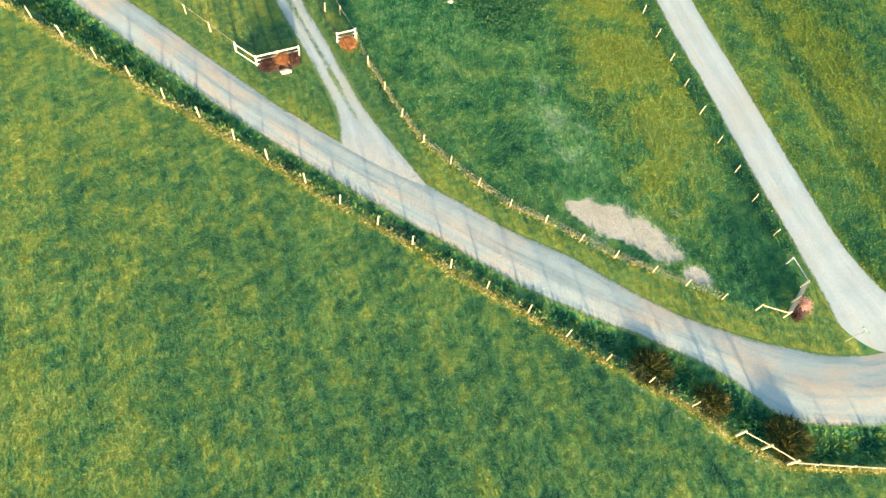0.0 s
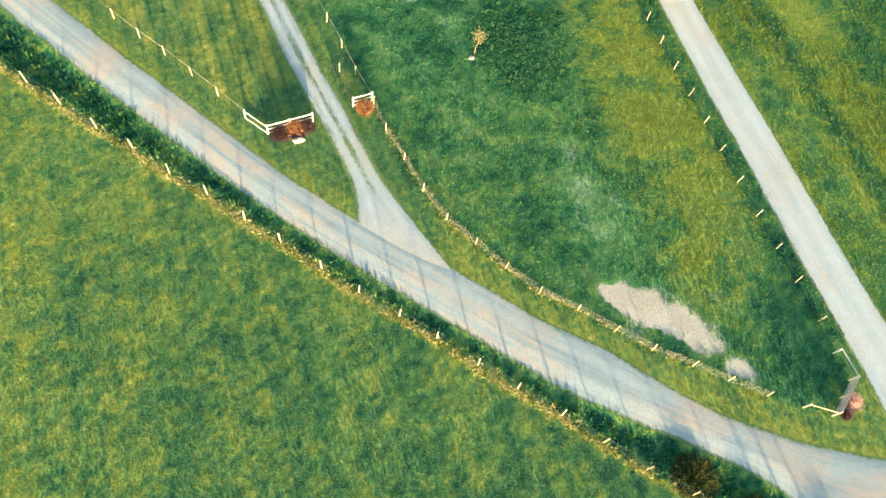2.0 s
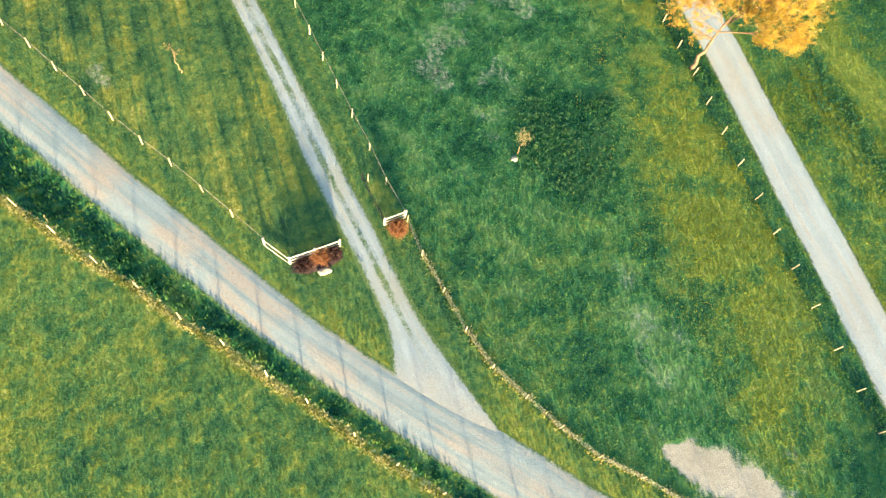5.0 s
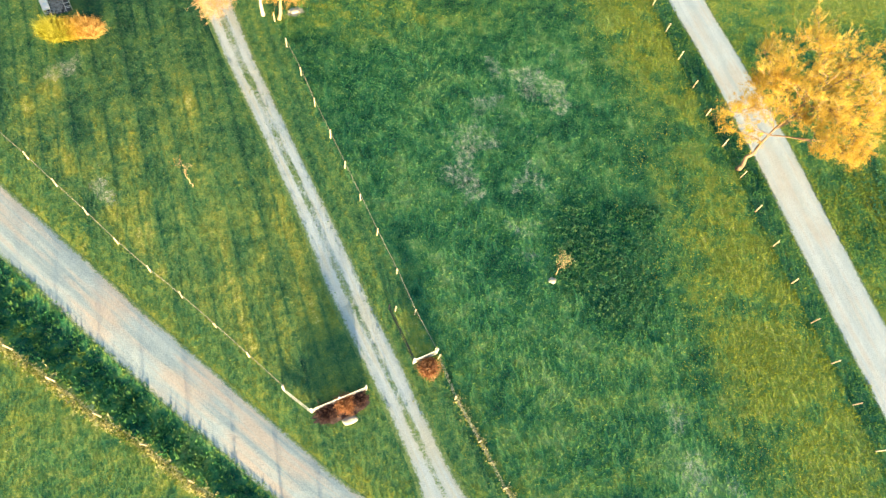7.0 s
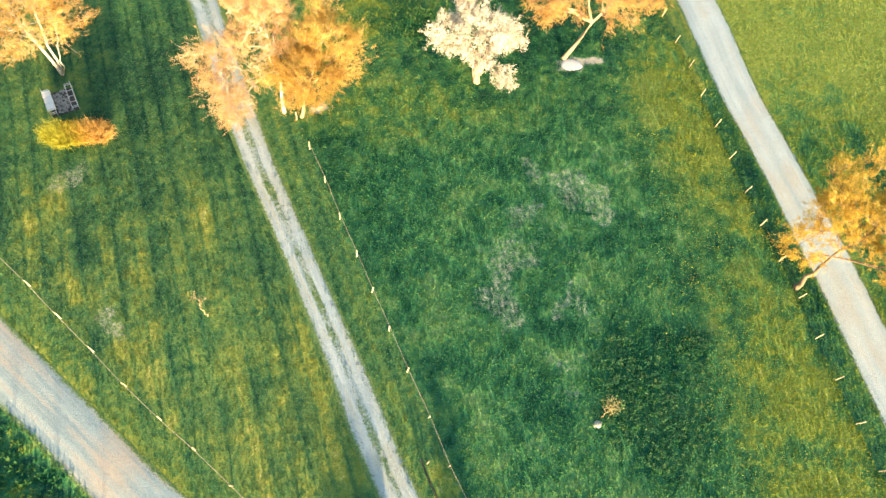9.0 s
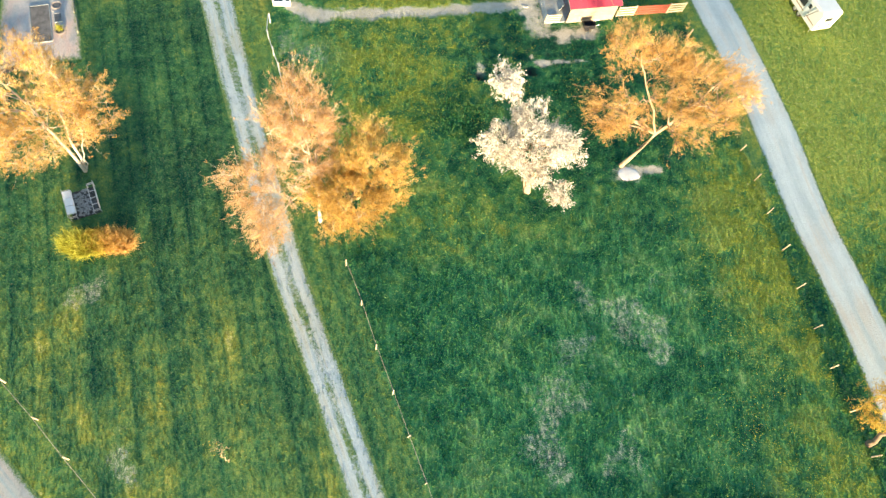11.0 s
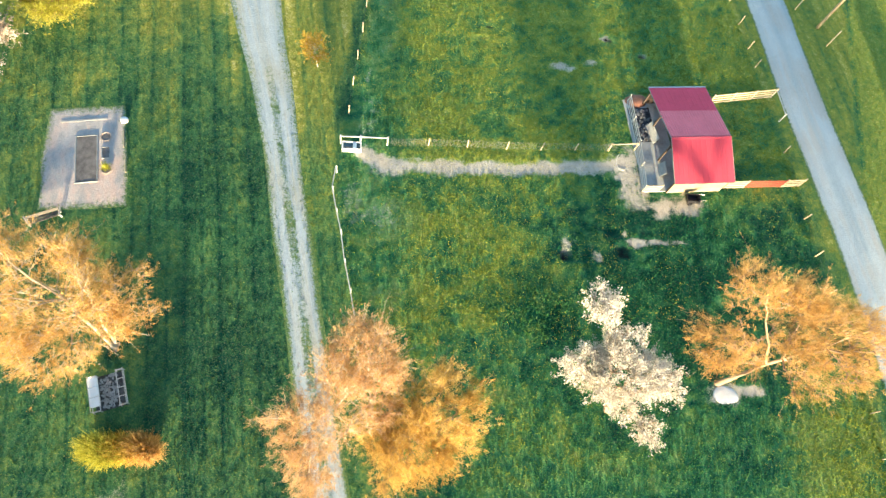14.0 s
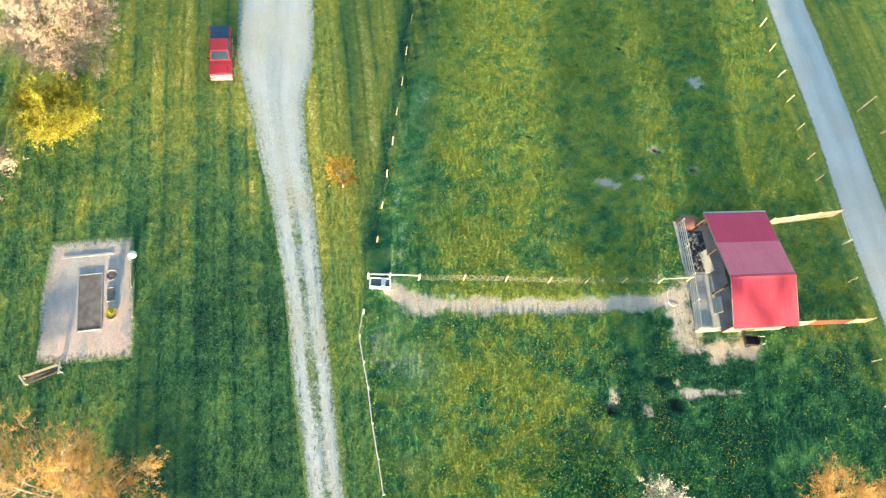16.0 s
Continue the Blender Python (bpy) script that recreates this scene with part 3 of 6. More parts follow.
def cover(x, y):
    """What grows where: tone of the grass, bare ground, mud, blade height and density of tufts to the square metre."""
    n_big, n_mid, n_low = patchy(x, y, 14, 11), patchy(x, y, 3.5, 12), patchy(x, y, 1.3, 13)
    n_fine = patchy(x, y, 0.5, 14)
    tone = 0.51 + 0.25 * (n_big - 0.5) + 0.4 * (n_mid - 0.5) + 0.7 * (n_low - 0.5) + 0.6 * (n_fine - 0.5)
    high, thick = np.full(np.shape(x), 0.10), np.full(np.shape(x), 22.0)
    pasture, lawn, field, ditch = within(x, y, PASTURE), within(x, y, LAWN), within(x, y, FIELD), within(x, y, DITCH)
    # pasture: lush weeds in one place, flowers in others
    lush = spots(x, y, [((10.8, 56.5), (3.8, 5.2), 20), ((15.3, 61), (1.6, 1.4), 0), ((-9, 92), (3, 2), 0)])
    # broad ovals of darker, bluer pasture
    blue_green = spots(x, y, [((2, 73), (17, 12), 0), ((30, 27), (4, 5), 0), ((-2, 99), (6, 4), 0), ((2, 60), (6, 6), 0)])
    tone = np.where(pasture, tone - 0.13 * np.clip(blue_green * 1.6 - 0.4, 0, 1), tone)
    # two more ovals, darker towards their middles
    tone = np.where(pasture, tone - 0.02 - 0.50 * np.clip(spots(x, y, [((0, 97), (11, 9), 15), ((-5, 91), (9, 7), 0)]) - 0.15, 0, 0.5), tone)
    tone = tone - np.where(lush > 0.3, 0.15 * np.clip((lush + 0.7 * (patchy(x, y, 2.4, 15) - 0.5) - 0.3) / 0.5, 0, 1) * (-0.6 + 3.2 * n_low), 0)
    gold = spots(x, y, [((-7, 83), (9, 3.5), 12), ((23.5, 52), (3.6, 15), 15), ((18.5, 82), (4.5, 10), 15), ((-17, 119), (8, 17), 13), ((0, 137), (6, 8), 13), ((-13, 98), (10, 5.5), 15), ((26, 33), (3, 7), 15), ((4, 122), (2.5, 11), 15), ((-5.2, 49.9), (0.9, 2.1), 25), ((9.5, 110.5), (2.6, 4.5), 15), ((-18, 132), (9, 16), 13), ((6, 131), (3.0, 9), 15), ((-13, 92), (7, 6), 15)])
    tone = tone + np.where(pasture, 0.32 * np.clip((gold - 0.2) / 0.4, 0, 1) * np.clip(1.3 * n_mid + 0.1, 0, 1.1), 0)
    wan = np.where(pasture, np.clip(1.6 * spots(x, y, [((-23.6, 97), (3.0, 7.5), 24), ((-27.0, 116), (1.4, 14), 5), ((7, 75), (5, 3.5), 20), ((17, 37), (3, 8), 25)]) - 0.5, 0, 1), 0)
    tone = tone + 0.16 * wan * (0.4 + 1.2 * n_low)
    south = np.where(pasture, np.clip((70 - y) / 8, 0, 1), 0)
    tone = tone + south * (0.05 + 0.30 * np.clip(patchy(x, y, 6, 19) - 0.5, 0, 1) * (0.5 + n_low))
    high = np.where(pasture, 0.02 + 0.03 * n_mid + 0.045 * np.clip((lush + 0.7 * (patchy(x, y, 2.4, 15) - 0.5) - 0.3) / 0.5, 0, 1), high)
    # lawn and drive verges, mown in stripes along the drive
    mown = lawn | (~pasture & ~field & ~ditch & ((x < 20) | ((x < 40) & (y < 27))))
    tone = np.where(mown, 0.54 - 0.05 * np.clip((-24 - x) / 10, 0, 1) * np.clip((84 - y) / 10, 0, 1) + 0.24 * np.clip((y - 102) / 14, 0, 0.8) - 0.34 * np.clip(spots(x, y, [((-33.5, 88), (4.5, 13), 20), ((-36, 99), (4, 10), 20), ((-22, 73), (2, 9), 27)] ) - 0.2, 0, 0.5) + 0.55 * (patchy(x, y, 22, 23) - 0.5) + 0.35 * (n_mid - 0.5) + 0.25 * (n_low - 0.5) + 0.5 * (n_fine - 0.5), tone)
    # the verges: golden, in lines along the ways
    off_road, off_drive = away(x, y, ROAD_N), away(x, y, DRIVE_E)
    verge = mown & (off_road < 5.5) & (y < 66) & ~lawn
    tone = np.where(verge, 0.56 + 0.17 * np.exp(-((off_road / 1.1) ** 2)) + np.where(x > 1, 0.09, 0.0) + 0.30 * (n_mid - 0.5) + 0.3 * (n_fine - 0.5) + 0.10 * np.sin(off_road * 2 * math.pi / 1.1), tone)
    beside = mown & ~lawn & ~verge & (off_drive < 7) & (x > -28)
    tone = np.where(beside, 0.50 + 0.30 * (n_mid - 0.5) + 0.3 * (n_fine - 0.5) + 0.11 * np.sin(off_drive * 2 * math.pi / 1.2), tone)
    north = mown & ~lawn & (x < -24) & (y > 94)
    tone = np.where(north, 0.78 + 0.3 * (n_mid - 0.5) + 0.3 * (n_fine - 0.5) - 0.48 * np.exp(-((away(x, y, POSTS_NORTH) / 1.0) ** 4)) - 0.2 * np.clip((104 - y) / 6, 0, 1), tone)
    tone = np.where(within(x, y, PEN), 0.78 + 0.5 * (n_fine - 0.5), tone)
    high = np.where(mown, 0.013 + 0.010 * n_mid, high)
    pale = spots(x, y, [((-35.5, 70.5), (1.3, 3.6), -20), ((-32, 63), (1.0, 4.0), 40), ((-27, 57.5), (0.9, 3), 40)])
    tone = np.where(lawn, tone + np.clip((y - 84) / 8, 0, 1) * (0.07 + 0.30 * (patchy(x, y, 6, 51) - 0.5)), tone)
    tone = np.where(lawn, tone + 0.22 * np.clip((pale - 0.4) / 0.3, 0, 1) * n_low * 2, tone)
    # the grazed field
    sx = x + 0.23 * y
    tone = np.where(field, 0.53 + 0.15 * np.clip(-x / 22, 0, 1) + 0.25 * (n_big - 0.5) + 0.18 * (n_mid - 0.5) + 0.32 * (n_low - 0.5) + 0.8 * (n_fine - 0.5) + 0.05 * np.sin(sx * 2 * math.pi / 7.5) - 0.9 * np.clip(patchy(x, y, 1.1, 41) - 0.62, 0, 0.3), tone)
    high = np.where(field, 0.008 + 0.008 * n_mid, high)
    # the ditch, rank and dark, with a straw line along the fence
    tone = np.where(ditch, 0.32 + 0.6 * (n_mid - 0.4) + 0.9 * (n_low - 0.5) + 1.3 * (n_fine - 0.5), tone)
    high = np.where(ditch, (0.10 + 0.13 * n_mid) * np.clip(away(x, y, ROAD_S) / 1.4, 0.3, 1), high)
    straw = np.exp(-((away(x, y, [(a - 0.1, b - 0.18) for a, b in POSTS_FIELD] + [(30.8, 8.8), (42, 8.5)]) / (0.28 + 0.3 * n_low)) ** 4))
    tone = tone + straw * (0.28 + 0.5 * n_mid)
    high = high * (1 - straw) + 0.035 * straw
    # under the wires of the other fences, and east of the lane
    line = np.exp(-((np.minimum(away(x, y, POSTS_PADDOCK), away(x, y, POSTS_LANE)) / 0.5) ** 2))
    high = high + 0.03 * line
    tone = tone + 0.18 * line * (n_mid - 0.2) + np.where(pasture, 0.3 * np.exp(-((away(x, y, [(a + 0.3, b - 0.7) for a, b in POSTS_CROSS]) / 0.6) ** 2)), 0)
    east = ~pasture & ~field & ~ditch & ~mown & (x > 20)
    off_lane = away(x, y, LANE_E)
    rows = 0.50 + 0.24 * np.exp(-(((off_lane - 5.6) / 1.3) ** 2)) + 0.34 * np.exp(-(((off_lane - 11.5) / 3.4) ** 2)) - 0.20 * np.exp(-(((off_lane - 7.9 - 2.0 * (patchy(x, y, 7, 32) - 0.5)) / 0.9) ** 2)) + 0.12 * np.exp(-((off_lane / 1.6) ** 2))
    rows = np.where(away(x, y, LANE_W) < off_lane, 0.34, rows)
    tone = np.where(east, rows + 0.25 * (n_big - 0.5) + np.where(off_lane > 4.5, 0.6, 0.2) * (n_mid - 0.5) + 0.5 * (n_low - 0.5) + 0.4 * (n_fine - 0.5), tone)
    tidy = np.clip((y - 82) / 10, 0, 1) * np.where(east & (away(x, y, LANE_W) > off_lane), 1, 0)
    tone = tone * (1 - tidy) + tidy * (0.90 + 0.4 * (n_mid - 0.5) + 0.5 * (n_fine - 0.5))
    high = np.where(east, (1 - 0.4 * tidy) * 0.035 + (1 - 0.8 * tidy) * 0.09 * np.clip(patchy(x, y, 8, 31) - 0.3, 0, 1), high)
    shoulder = np.minimum(np.minimum(away(x, y, ROAD_N), away(x, y, ROAD_S)), np.minimum(away(x, y, LANE_W), away(x, y, LANE_E)))
    tone = tone + 0.25 * np.exp(-((shoulder / 0.5) ** 2))
    rim = away(x, y, SAND + SAND[:1]) * np.where(within(x, y, SAND), 1, -1)
    blot = spots(x, y, BARE)
    bare = np.maximum(np.where(blot > 0.1, blot + 0.8 * (n_low - 0.5) + 0.4 * (n_fine - 0.5), 0), np.clip(0.5 + (rim + np.where(x + y > 49.5, 1.5, 0.5) * (patchy(x, y, 1.4, 16) - 0.55)) / np.where(x + y > 49.5, 2.4, 0.5), 0, 1))
    sparse = spots(x, y, [((10.5, 77), (1.8, 1.2), 20), ((5.9, 75.2), (1.6, 2.0), 0), ((3.0, 76.4), (1.2, 0.8), 0), ((8.2, 74), (2.5, 2.0), 30), ((6, 74), (8, 5.5), 0), ((17.5, 38), (2.5, 9), 25), ((-23.5, 96.5), (2.2, 6), 24), ((-26.5, 112), (1.2, 10), 5), ((24.5, 29), (3, 2.5), 0), ((2, 62), (5, 9), 10), ((-35.5, 70.5), (1.4, 4), -10), ((-30.5, 62), (1.2, 5), 45), ((22, 27), (5, 4), -30), ((19, 24.8), (4, 1.0), -28), ((-42.7, 116.5), (1.6, 6), 18), ((-42.4, 114.5), (1.2, 4), 18)])
    bare = np.maximum(bare, np.clip(0.9 * sparse, 0, 0.54) * np.clip(2.2 * patchy(x, y, 2.2, 17) - 0.4, 0, 1))
    north = np.where(pasture, 0.75 * np.clip((y - 106) / 8, 0, 1), 0)
    tone = tone * (1 - north) + north * (0.72 + 0.3 * (n_low - 0.5) + 0.45 * (n_fine - 0.5))
    tone = np.where(pasture, tone + 0.05 * np.clip((y - 112) / 10, 0, 1) + 0.45 * (n_fine - 0.5) * np.clip((y - 82) / 8, 0, 0.7), tone)
    bare = np.maximum(bare, np.clip(0.85 - away(x, y, [(19.5, 14.6), (24.5, 11.6), (28, 9.3), (30.6, 7.7)]) / 0.55, 0, 1) * 0.8)
    track = away(x, y, PATH_CROSS)
    bare = np.maximum(bare, np.clip(1.0 - 0.5 * (track + 0.9 * (n_low - 0.5) + 0.5 * (n_fine - 0.5)) / 0.75, 0, 1))
    gravel = np.minimum(shoulder, np.minimum(away(x, y, DRIVE_W), away(x, y, DRIVE_E)))
    bare = np.maximum(bare, np.clip(0.55 - gravel / 0.9, 0, 1))
    bare = np.maximum(bare, np.where(within(x, y, GARDEN_RING), 0.8, 0.5 - away(x, y, GARDEN_RING + GARDEN_RING[:1]) / 0.9))
    bare = np.maximum(bare, np.where(within(x, y, PEN), 0.22 + 0.5 * n_mid, 0))
    mud = spots(x, y, MUD)
    mud = np.where(mud > 0.1, mud + 0.6 * (n_low - 0.5), 0)
    thick = thick * np.clip(1.6 - 2.4 * mud, 0, 1) * np.clip(1.15 - 1.3 * np.maximum(bare, mud) ** 2 * 1.6, 0.0, 1)
    cool = np.where(pasture, np.clip(0.14 + 0.7 * blue_green + 0.7 * lush + 0.8 * spots(x, y, [((-22, 97), (4, 9), 20), ((-27.5, 116), (1.6, 14), 5), ((4, 62), (14, 22), 10), ((22, 33), (9, 10), 30), ((2, 96), (9, 12), 0), ((-4, 88), (10, 9), 0)]) + 1.2 * (n_mid - 0.5) + 0.8 * wan - 1.2 * gold, 0, 1), 0.0)
    cool = np.where(field, np.clip(0.05 + 1.0 * (n_mid - 0.5) + 0.6 * (n_big - 0.5), 0, 0.5), cool)
    cool = np.where(ditch, np.clip(0.45 + 1.4 * (n_mid - 0.5), 0, 1), cool) * (1 - straw)
    cool = np.where(lawn, np.clip(0.6 * (patchy(x, y, 9, 29) - 0.5) + 0.12 * spots(x, y, [((-34, 90), (7, 18), 20), ((-26, 58), (10, 4), -40)]), 0, 0.8), cool)
    return np.clip(tone, 0.02, 0.80 + 0.2 * straw), bare, mud, high, thick, cool


# ---- ground: one sheet to the horizon ----
def spread_out(lo, hi, step, far):
    inner = np.arange(lo, hi + step, step)
    out = step * 1.35 ** np.arange(1, 60)
    out = np.cumsum(out)
    out = out[out < far]
    return np.r_[(inner[0] - out)[::-1], inner, inner[-1] + out]


gx, gy = spread_out(-66, 60, 0.5, 2600), spread_out(-2, 150, 0.5, 2600)
X, Y = np.meshgrid(gx, gy)
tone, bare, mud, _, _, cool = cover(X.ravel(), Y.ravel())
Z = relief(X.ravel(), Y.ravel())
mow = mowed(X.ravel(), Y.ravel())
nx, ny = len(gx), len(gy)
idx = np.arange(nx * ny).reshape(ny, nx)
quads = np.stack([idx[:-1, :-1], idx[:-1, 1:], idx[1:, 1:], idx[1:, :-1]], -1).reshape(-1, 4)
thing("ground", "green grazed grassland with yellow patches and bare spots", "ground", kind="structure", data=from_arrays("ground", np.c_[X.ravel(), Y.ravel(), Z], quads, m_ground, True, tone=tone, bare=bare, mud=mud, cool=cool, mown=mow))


# ---- ways of gravel ----
def strip(left, right, q, height, seed, ragged=0.14, cells=20, crown=0.05, skirt=0.3, sink=0.0, fuzzy=1.5):
    """Vertices, quads, places across and along, and weediness of a cambered strip; its skirts run out into the grass."""
    wide = np.hypot(*(right - left).T)[:, None]
    e0, e1 = (((patchy(q, q * 0 + 3.7 * k, 3.0, seed + k, 2) - 0.5) * 2 * ragged)[:, None] for k in (0, 1))
    d = np.linspace(0, 1, cells + 1)[None, :] * (wide + 2 * skirt) - skirt
    u = d / wide
    p = left[:, None] * (1 - u[..., None]) + right[:, None] * u[..., None]
    rim = np.minimum(d + e0, wide - d + e1)
    z = height + crown * 4 * np.clip(u, 0, 1) * (1 - np.clip(u, 0, 1)) - (height - 0.003) * np.clip(-rim / skirt, 0, 1) - sink * np.clip(1 - (q - q[0]) / 5, 0, 1)[:, None]
    verts = np.concatenate([p, z[..., None]], -1).reshape(-1, 3)
    n, k = len(q), cells + 1
    i = np.arange(n * k).reshape(n, k)
    faces = np.stack([i[:-1, :-1], i[:-1, 1:], i[1:, 1:], i[1:, :-1]], -1).reshape(-1, 4)
    weed = 0.42 - np.interp(q, [0, 60, 82], [1.5, 1.5, fuzzy])[:, None] * rim
    return verts, faces[:, ::-1], u.reshape(-1), np.repeat(q, k), weed


v, f, u, w, weed = strip(*pair(ROAD_S, ROAD_N, 0.25), 0.012, 41)
mouths = np.minimum(away(v[:, 0], v[:, 1], [(-2.9, 34.4), (4.0, 31.0)]), away(v[:, 0], v[:, 1], [(40.2, 17.2), (47.5, 18.2)]))
weed = np.where(mouths < 0.7, -0.5, weed.ravel())
thing("road", "pale packed gravel road with worn wheel tracks", "road", kind="structure", data=from_arrays("road", v, f[:, ::-1], m_road, True, across=u, along=w, weed=weed.ravel()))
v, f, u, w, weed = strip(*pair(LANE_W, LANE_E, 0.25), 0.020, 51, 0.10, sink=0.09)
thing("lane", "straight pale gravel lane past the pasture", "road", kind="structure", data=from_arrays("lane", v, f, m_lane, True, across=u, along=w, weed=weed.ravel()))
wl, wr, q = pair(DRIVE_W, DRIVE_E, 0.2)
v, f, u, w, weed = strip(wl, wr, q, 0.030, 62, 0.10, 26, 0.015, 0.45, fuzzy=0.4)
v[:, 2] -= np.repeat(np.clip(1 - q / 3.0, 0, 1) * 0.03, 27)
# the grassy middle strip, ragged and broken, that ends before the road and in the yard
middle = np.abs(u.reshape(weed.shape) - 0.5) * np.hypot(*(wr - wl).T)[:, None]
grown = np.clip(np.minimum((q - 3.5) / 3, (93 - q) / 14), 0, 1) * (0.47 + 0.8 * (patchy(q, q * 0, 3, 61, 3) - 0.5))
weed = np.maximum(weed, (grown + 0.06)[:, None] - 1.6 * np.maximum(middle - np.interp(q, [15, 45], [0.14, 0.27])[:, None], 0))
thing("driveway", "two-track gravel driveway with a grassy middle strip", "road", kind="structure", data=from_arrays("driveway", v, f, m_drive, True, across=u, along=w, weed=weed.ravel()))

# ---- grass: tufts of blades over the fields ----
VIEWED = [(-24, 3), (42, 2), (60, 22), (60, 64), (50, 90), (40, 118), (22, 150), (0, 150), (-66, 122), (-66, 112), (-50, 88), (-40, 60), (-38, 48)]


def grass(name, label, count, seed, lo, hi, keep, line=None, dry=0.0):
    r = np.random.default_rng(seed)
    x, y = r.uniform(lo[0], hi[0], count), r.uniform(lo[1], hi[1], count)
    if line:
        p = smooth_line(line, 0.1)
        i, off = r.integers(0, len(p), count), r.normal(0, 0.17, count) * (0.5 + r.random(count))
        x, y = p[i, 0] + r.uniform(-0.1, 0.1, count) - 0.5 * off, p[i, 1] - 0.87 * off
    ok = within(x, y, VIEWED) & ~within(x, y, ROAD_RING) & ~within(x, y, LANE_RING) & keep(x, y)
    x, y = x[ok], y[ok]
    on_drive = within(x, y, DRIVE_RING)
    centre = np.array([((a[0] + b[0]) / 2, (a[1] + b[1]) / 2) for a, b in zip(DRIVE_W, DRIVE_E)])
    rim = np.minimum(away(x, y, DRIVE_W[2:16]), away(x, y, DRIVE_E[2:16]))
    ok = ~on_drive | (rim < 0.25 * r.random(len(x))) | (away(x, y, [tuple(c) for c in centre[2:14]]) < np.where(y > 66, 0.62, 0.42) * r.random(len(x)) * (0.5 + patchy(x, y, 0.8, 77)))
    x, y = x[ok], y[ok]
    tone, bare, mud, high, thick, cool = cover(x, y)
    ok = r.random(len(x)) < thick / 22
    x, y, tone, high, cool = x[ok], y[ok], tone[ok], high[ok], cool[ok]
    n = len(x)
    z = relief(x, y) + np.where(within(x, y, DRIVE_RING), 0.035, 0)
    k = 3
    ang, tilt = r.uniform(0, 2 * math.pi, (n, k)), r.uniform(0.2, 1.1, (n, k))
    h = (0.024 + 1.65 * high[:, None]) * r.uniform(0.6, 1.4, (n, k))
    w = (0.042 + 0.02 * dry + 0.18 * h) * r.uniform(0.7, 1.3, (n, k))
    cx, cy = x[:, None] + r.normal(0, 0.03, (n, k)), y[:, None] + r.normal(0, 0.03, (n, k))
    dx, dy = np.cos(ang), np.sin(ang)
    low = np.broadcast_to(z[:, None] - 0.01, (n, k))
    a = np.stack([cx - dy * w, cy + dx * w, low], -1)
    b = np.stack([cx + dy * w, cy - dx * w, low], -1)
    c = np.stack([cx + dx * h * tilt, cy + dy * h * tilt, low + h], -1)
    verts = np.stack([a, b, c], 2).reshape(-1, 3)
    shade = np.clip((0.16 + 0.70 * tone) * (1 - dry) + dry * 0.97 + 0.05 + r.normal(0, 0.06, n), 0, np.where(within(x, y, PASTURE), 0.74, np.where((x > 8) & (y > 85), 0.80, 0.70)) + 0.25 * (dry > 0))
    return thing(name, label, "grass", kind="stuff", data=from_arrays(name, verts, np.arange(len(verts)).reshape(-1, 3), m_blade, False, tone=np.repeat(shade, 3 * k), cool=np.repeat(cool, 3 * k), mown=np.repeat(mowed(x, y), 3 * k)))


grass("pasture_grass", "uneven lush pasture grass with yellow flower patches", 295000, 101, (-32, 19), (38, 150), lambda x, y: within(x, y, PASTURE))
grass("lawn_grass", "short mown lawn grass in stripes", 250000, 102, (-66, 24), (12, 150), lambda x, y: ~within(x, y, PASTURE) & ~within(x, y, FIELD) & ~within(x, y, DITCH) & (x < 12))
grass("field_grass", "short grazed field grass, mottled green and straw", 205000, 103, (-42, 2), (44, 52), lambda x, y: within(x, y, FIELD))
grass("ditch_grass", "rank dark grass and weeds in the roadside ditch", 60000, 104, (-42, 8), (44, 60), lambda x, y: within(x, y, DITCH))
grass("east_grass", "rough grass with yellow weeds beyond the lane", 160000, 105, (10, 14), (60, 150), lambda x, y: ~within(x, y, PASTURE) & ~within(x, y, FIELD) & ~within(x, y, DITCH) & (x >= 12))
grass("fence_line_grass", "dry straw-coloured grass left standing under the field fence", 5000, 106, (0, 0), (1, 1), lambda x, y: patchy(x, y, 1.6, 36) > 0.3, [(a - 0.12, b - 0.2) for a, b in POSTS_FIELD] + [(30.8, 8.7), (40, 8.4)], 0.8)
grass("fence_line_grass", "dry straw-coloured grass along the pasture fence", 1600, 107, (0, 0), (1, 1), lambda x, y: patchy(x, y, 1.6, 37) > 0.4, [(a + 0.1, b + 0.15) for a, b in POSTS_PADDOCK[1:12]], 0.75)


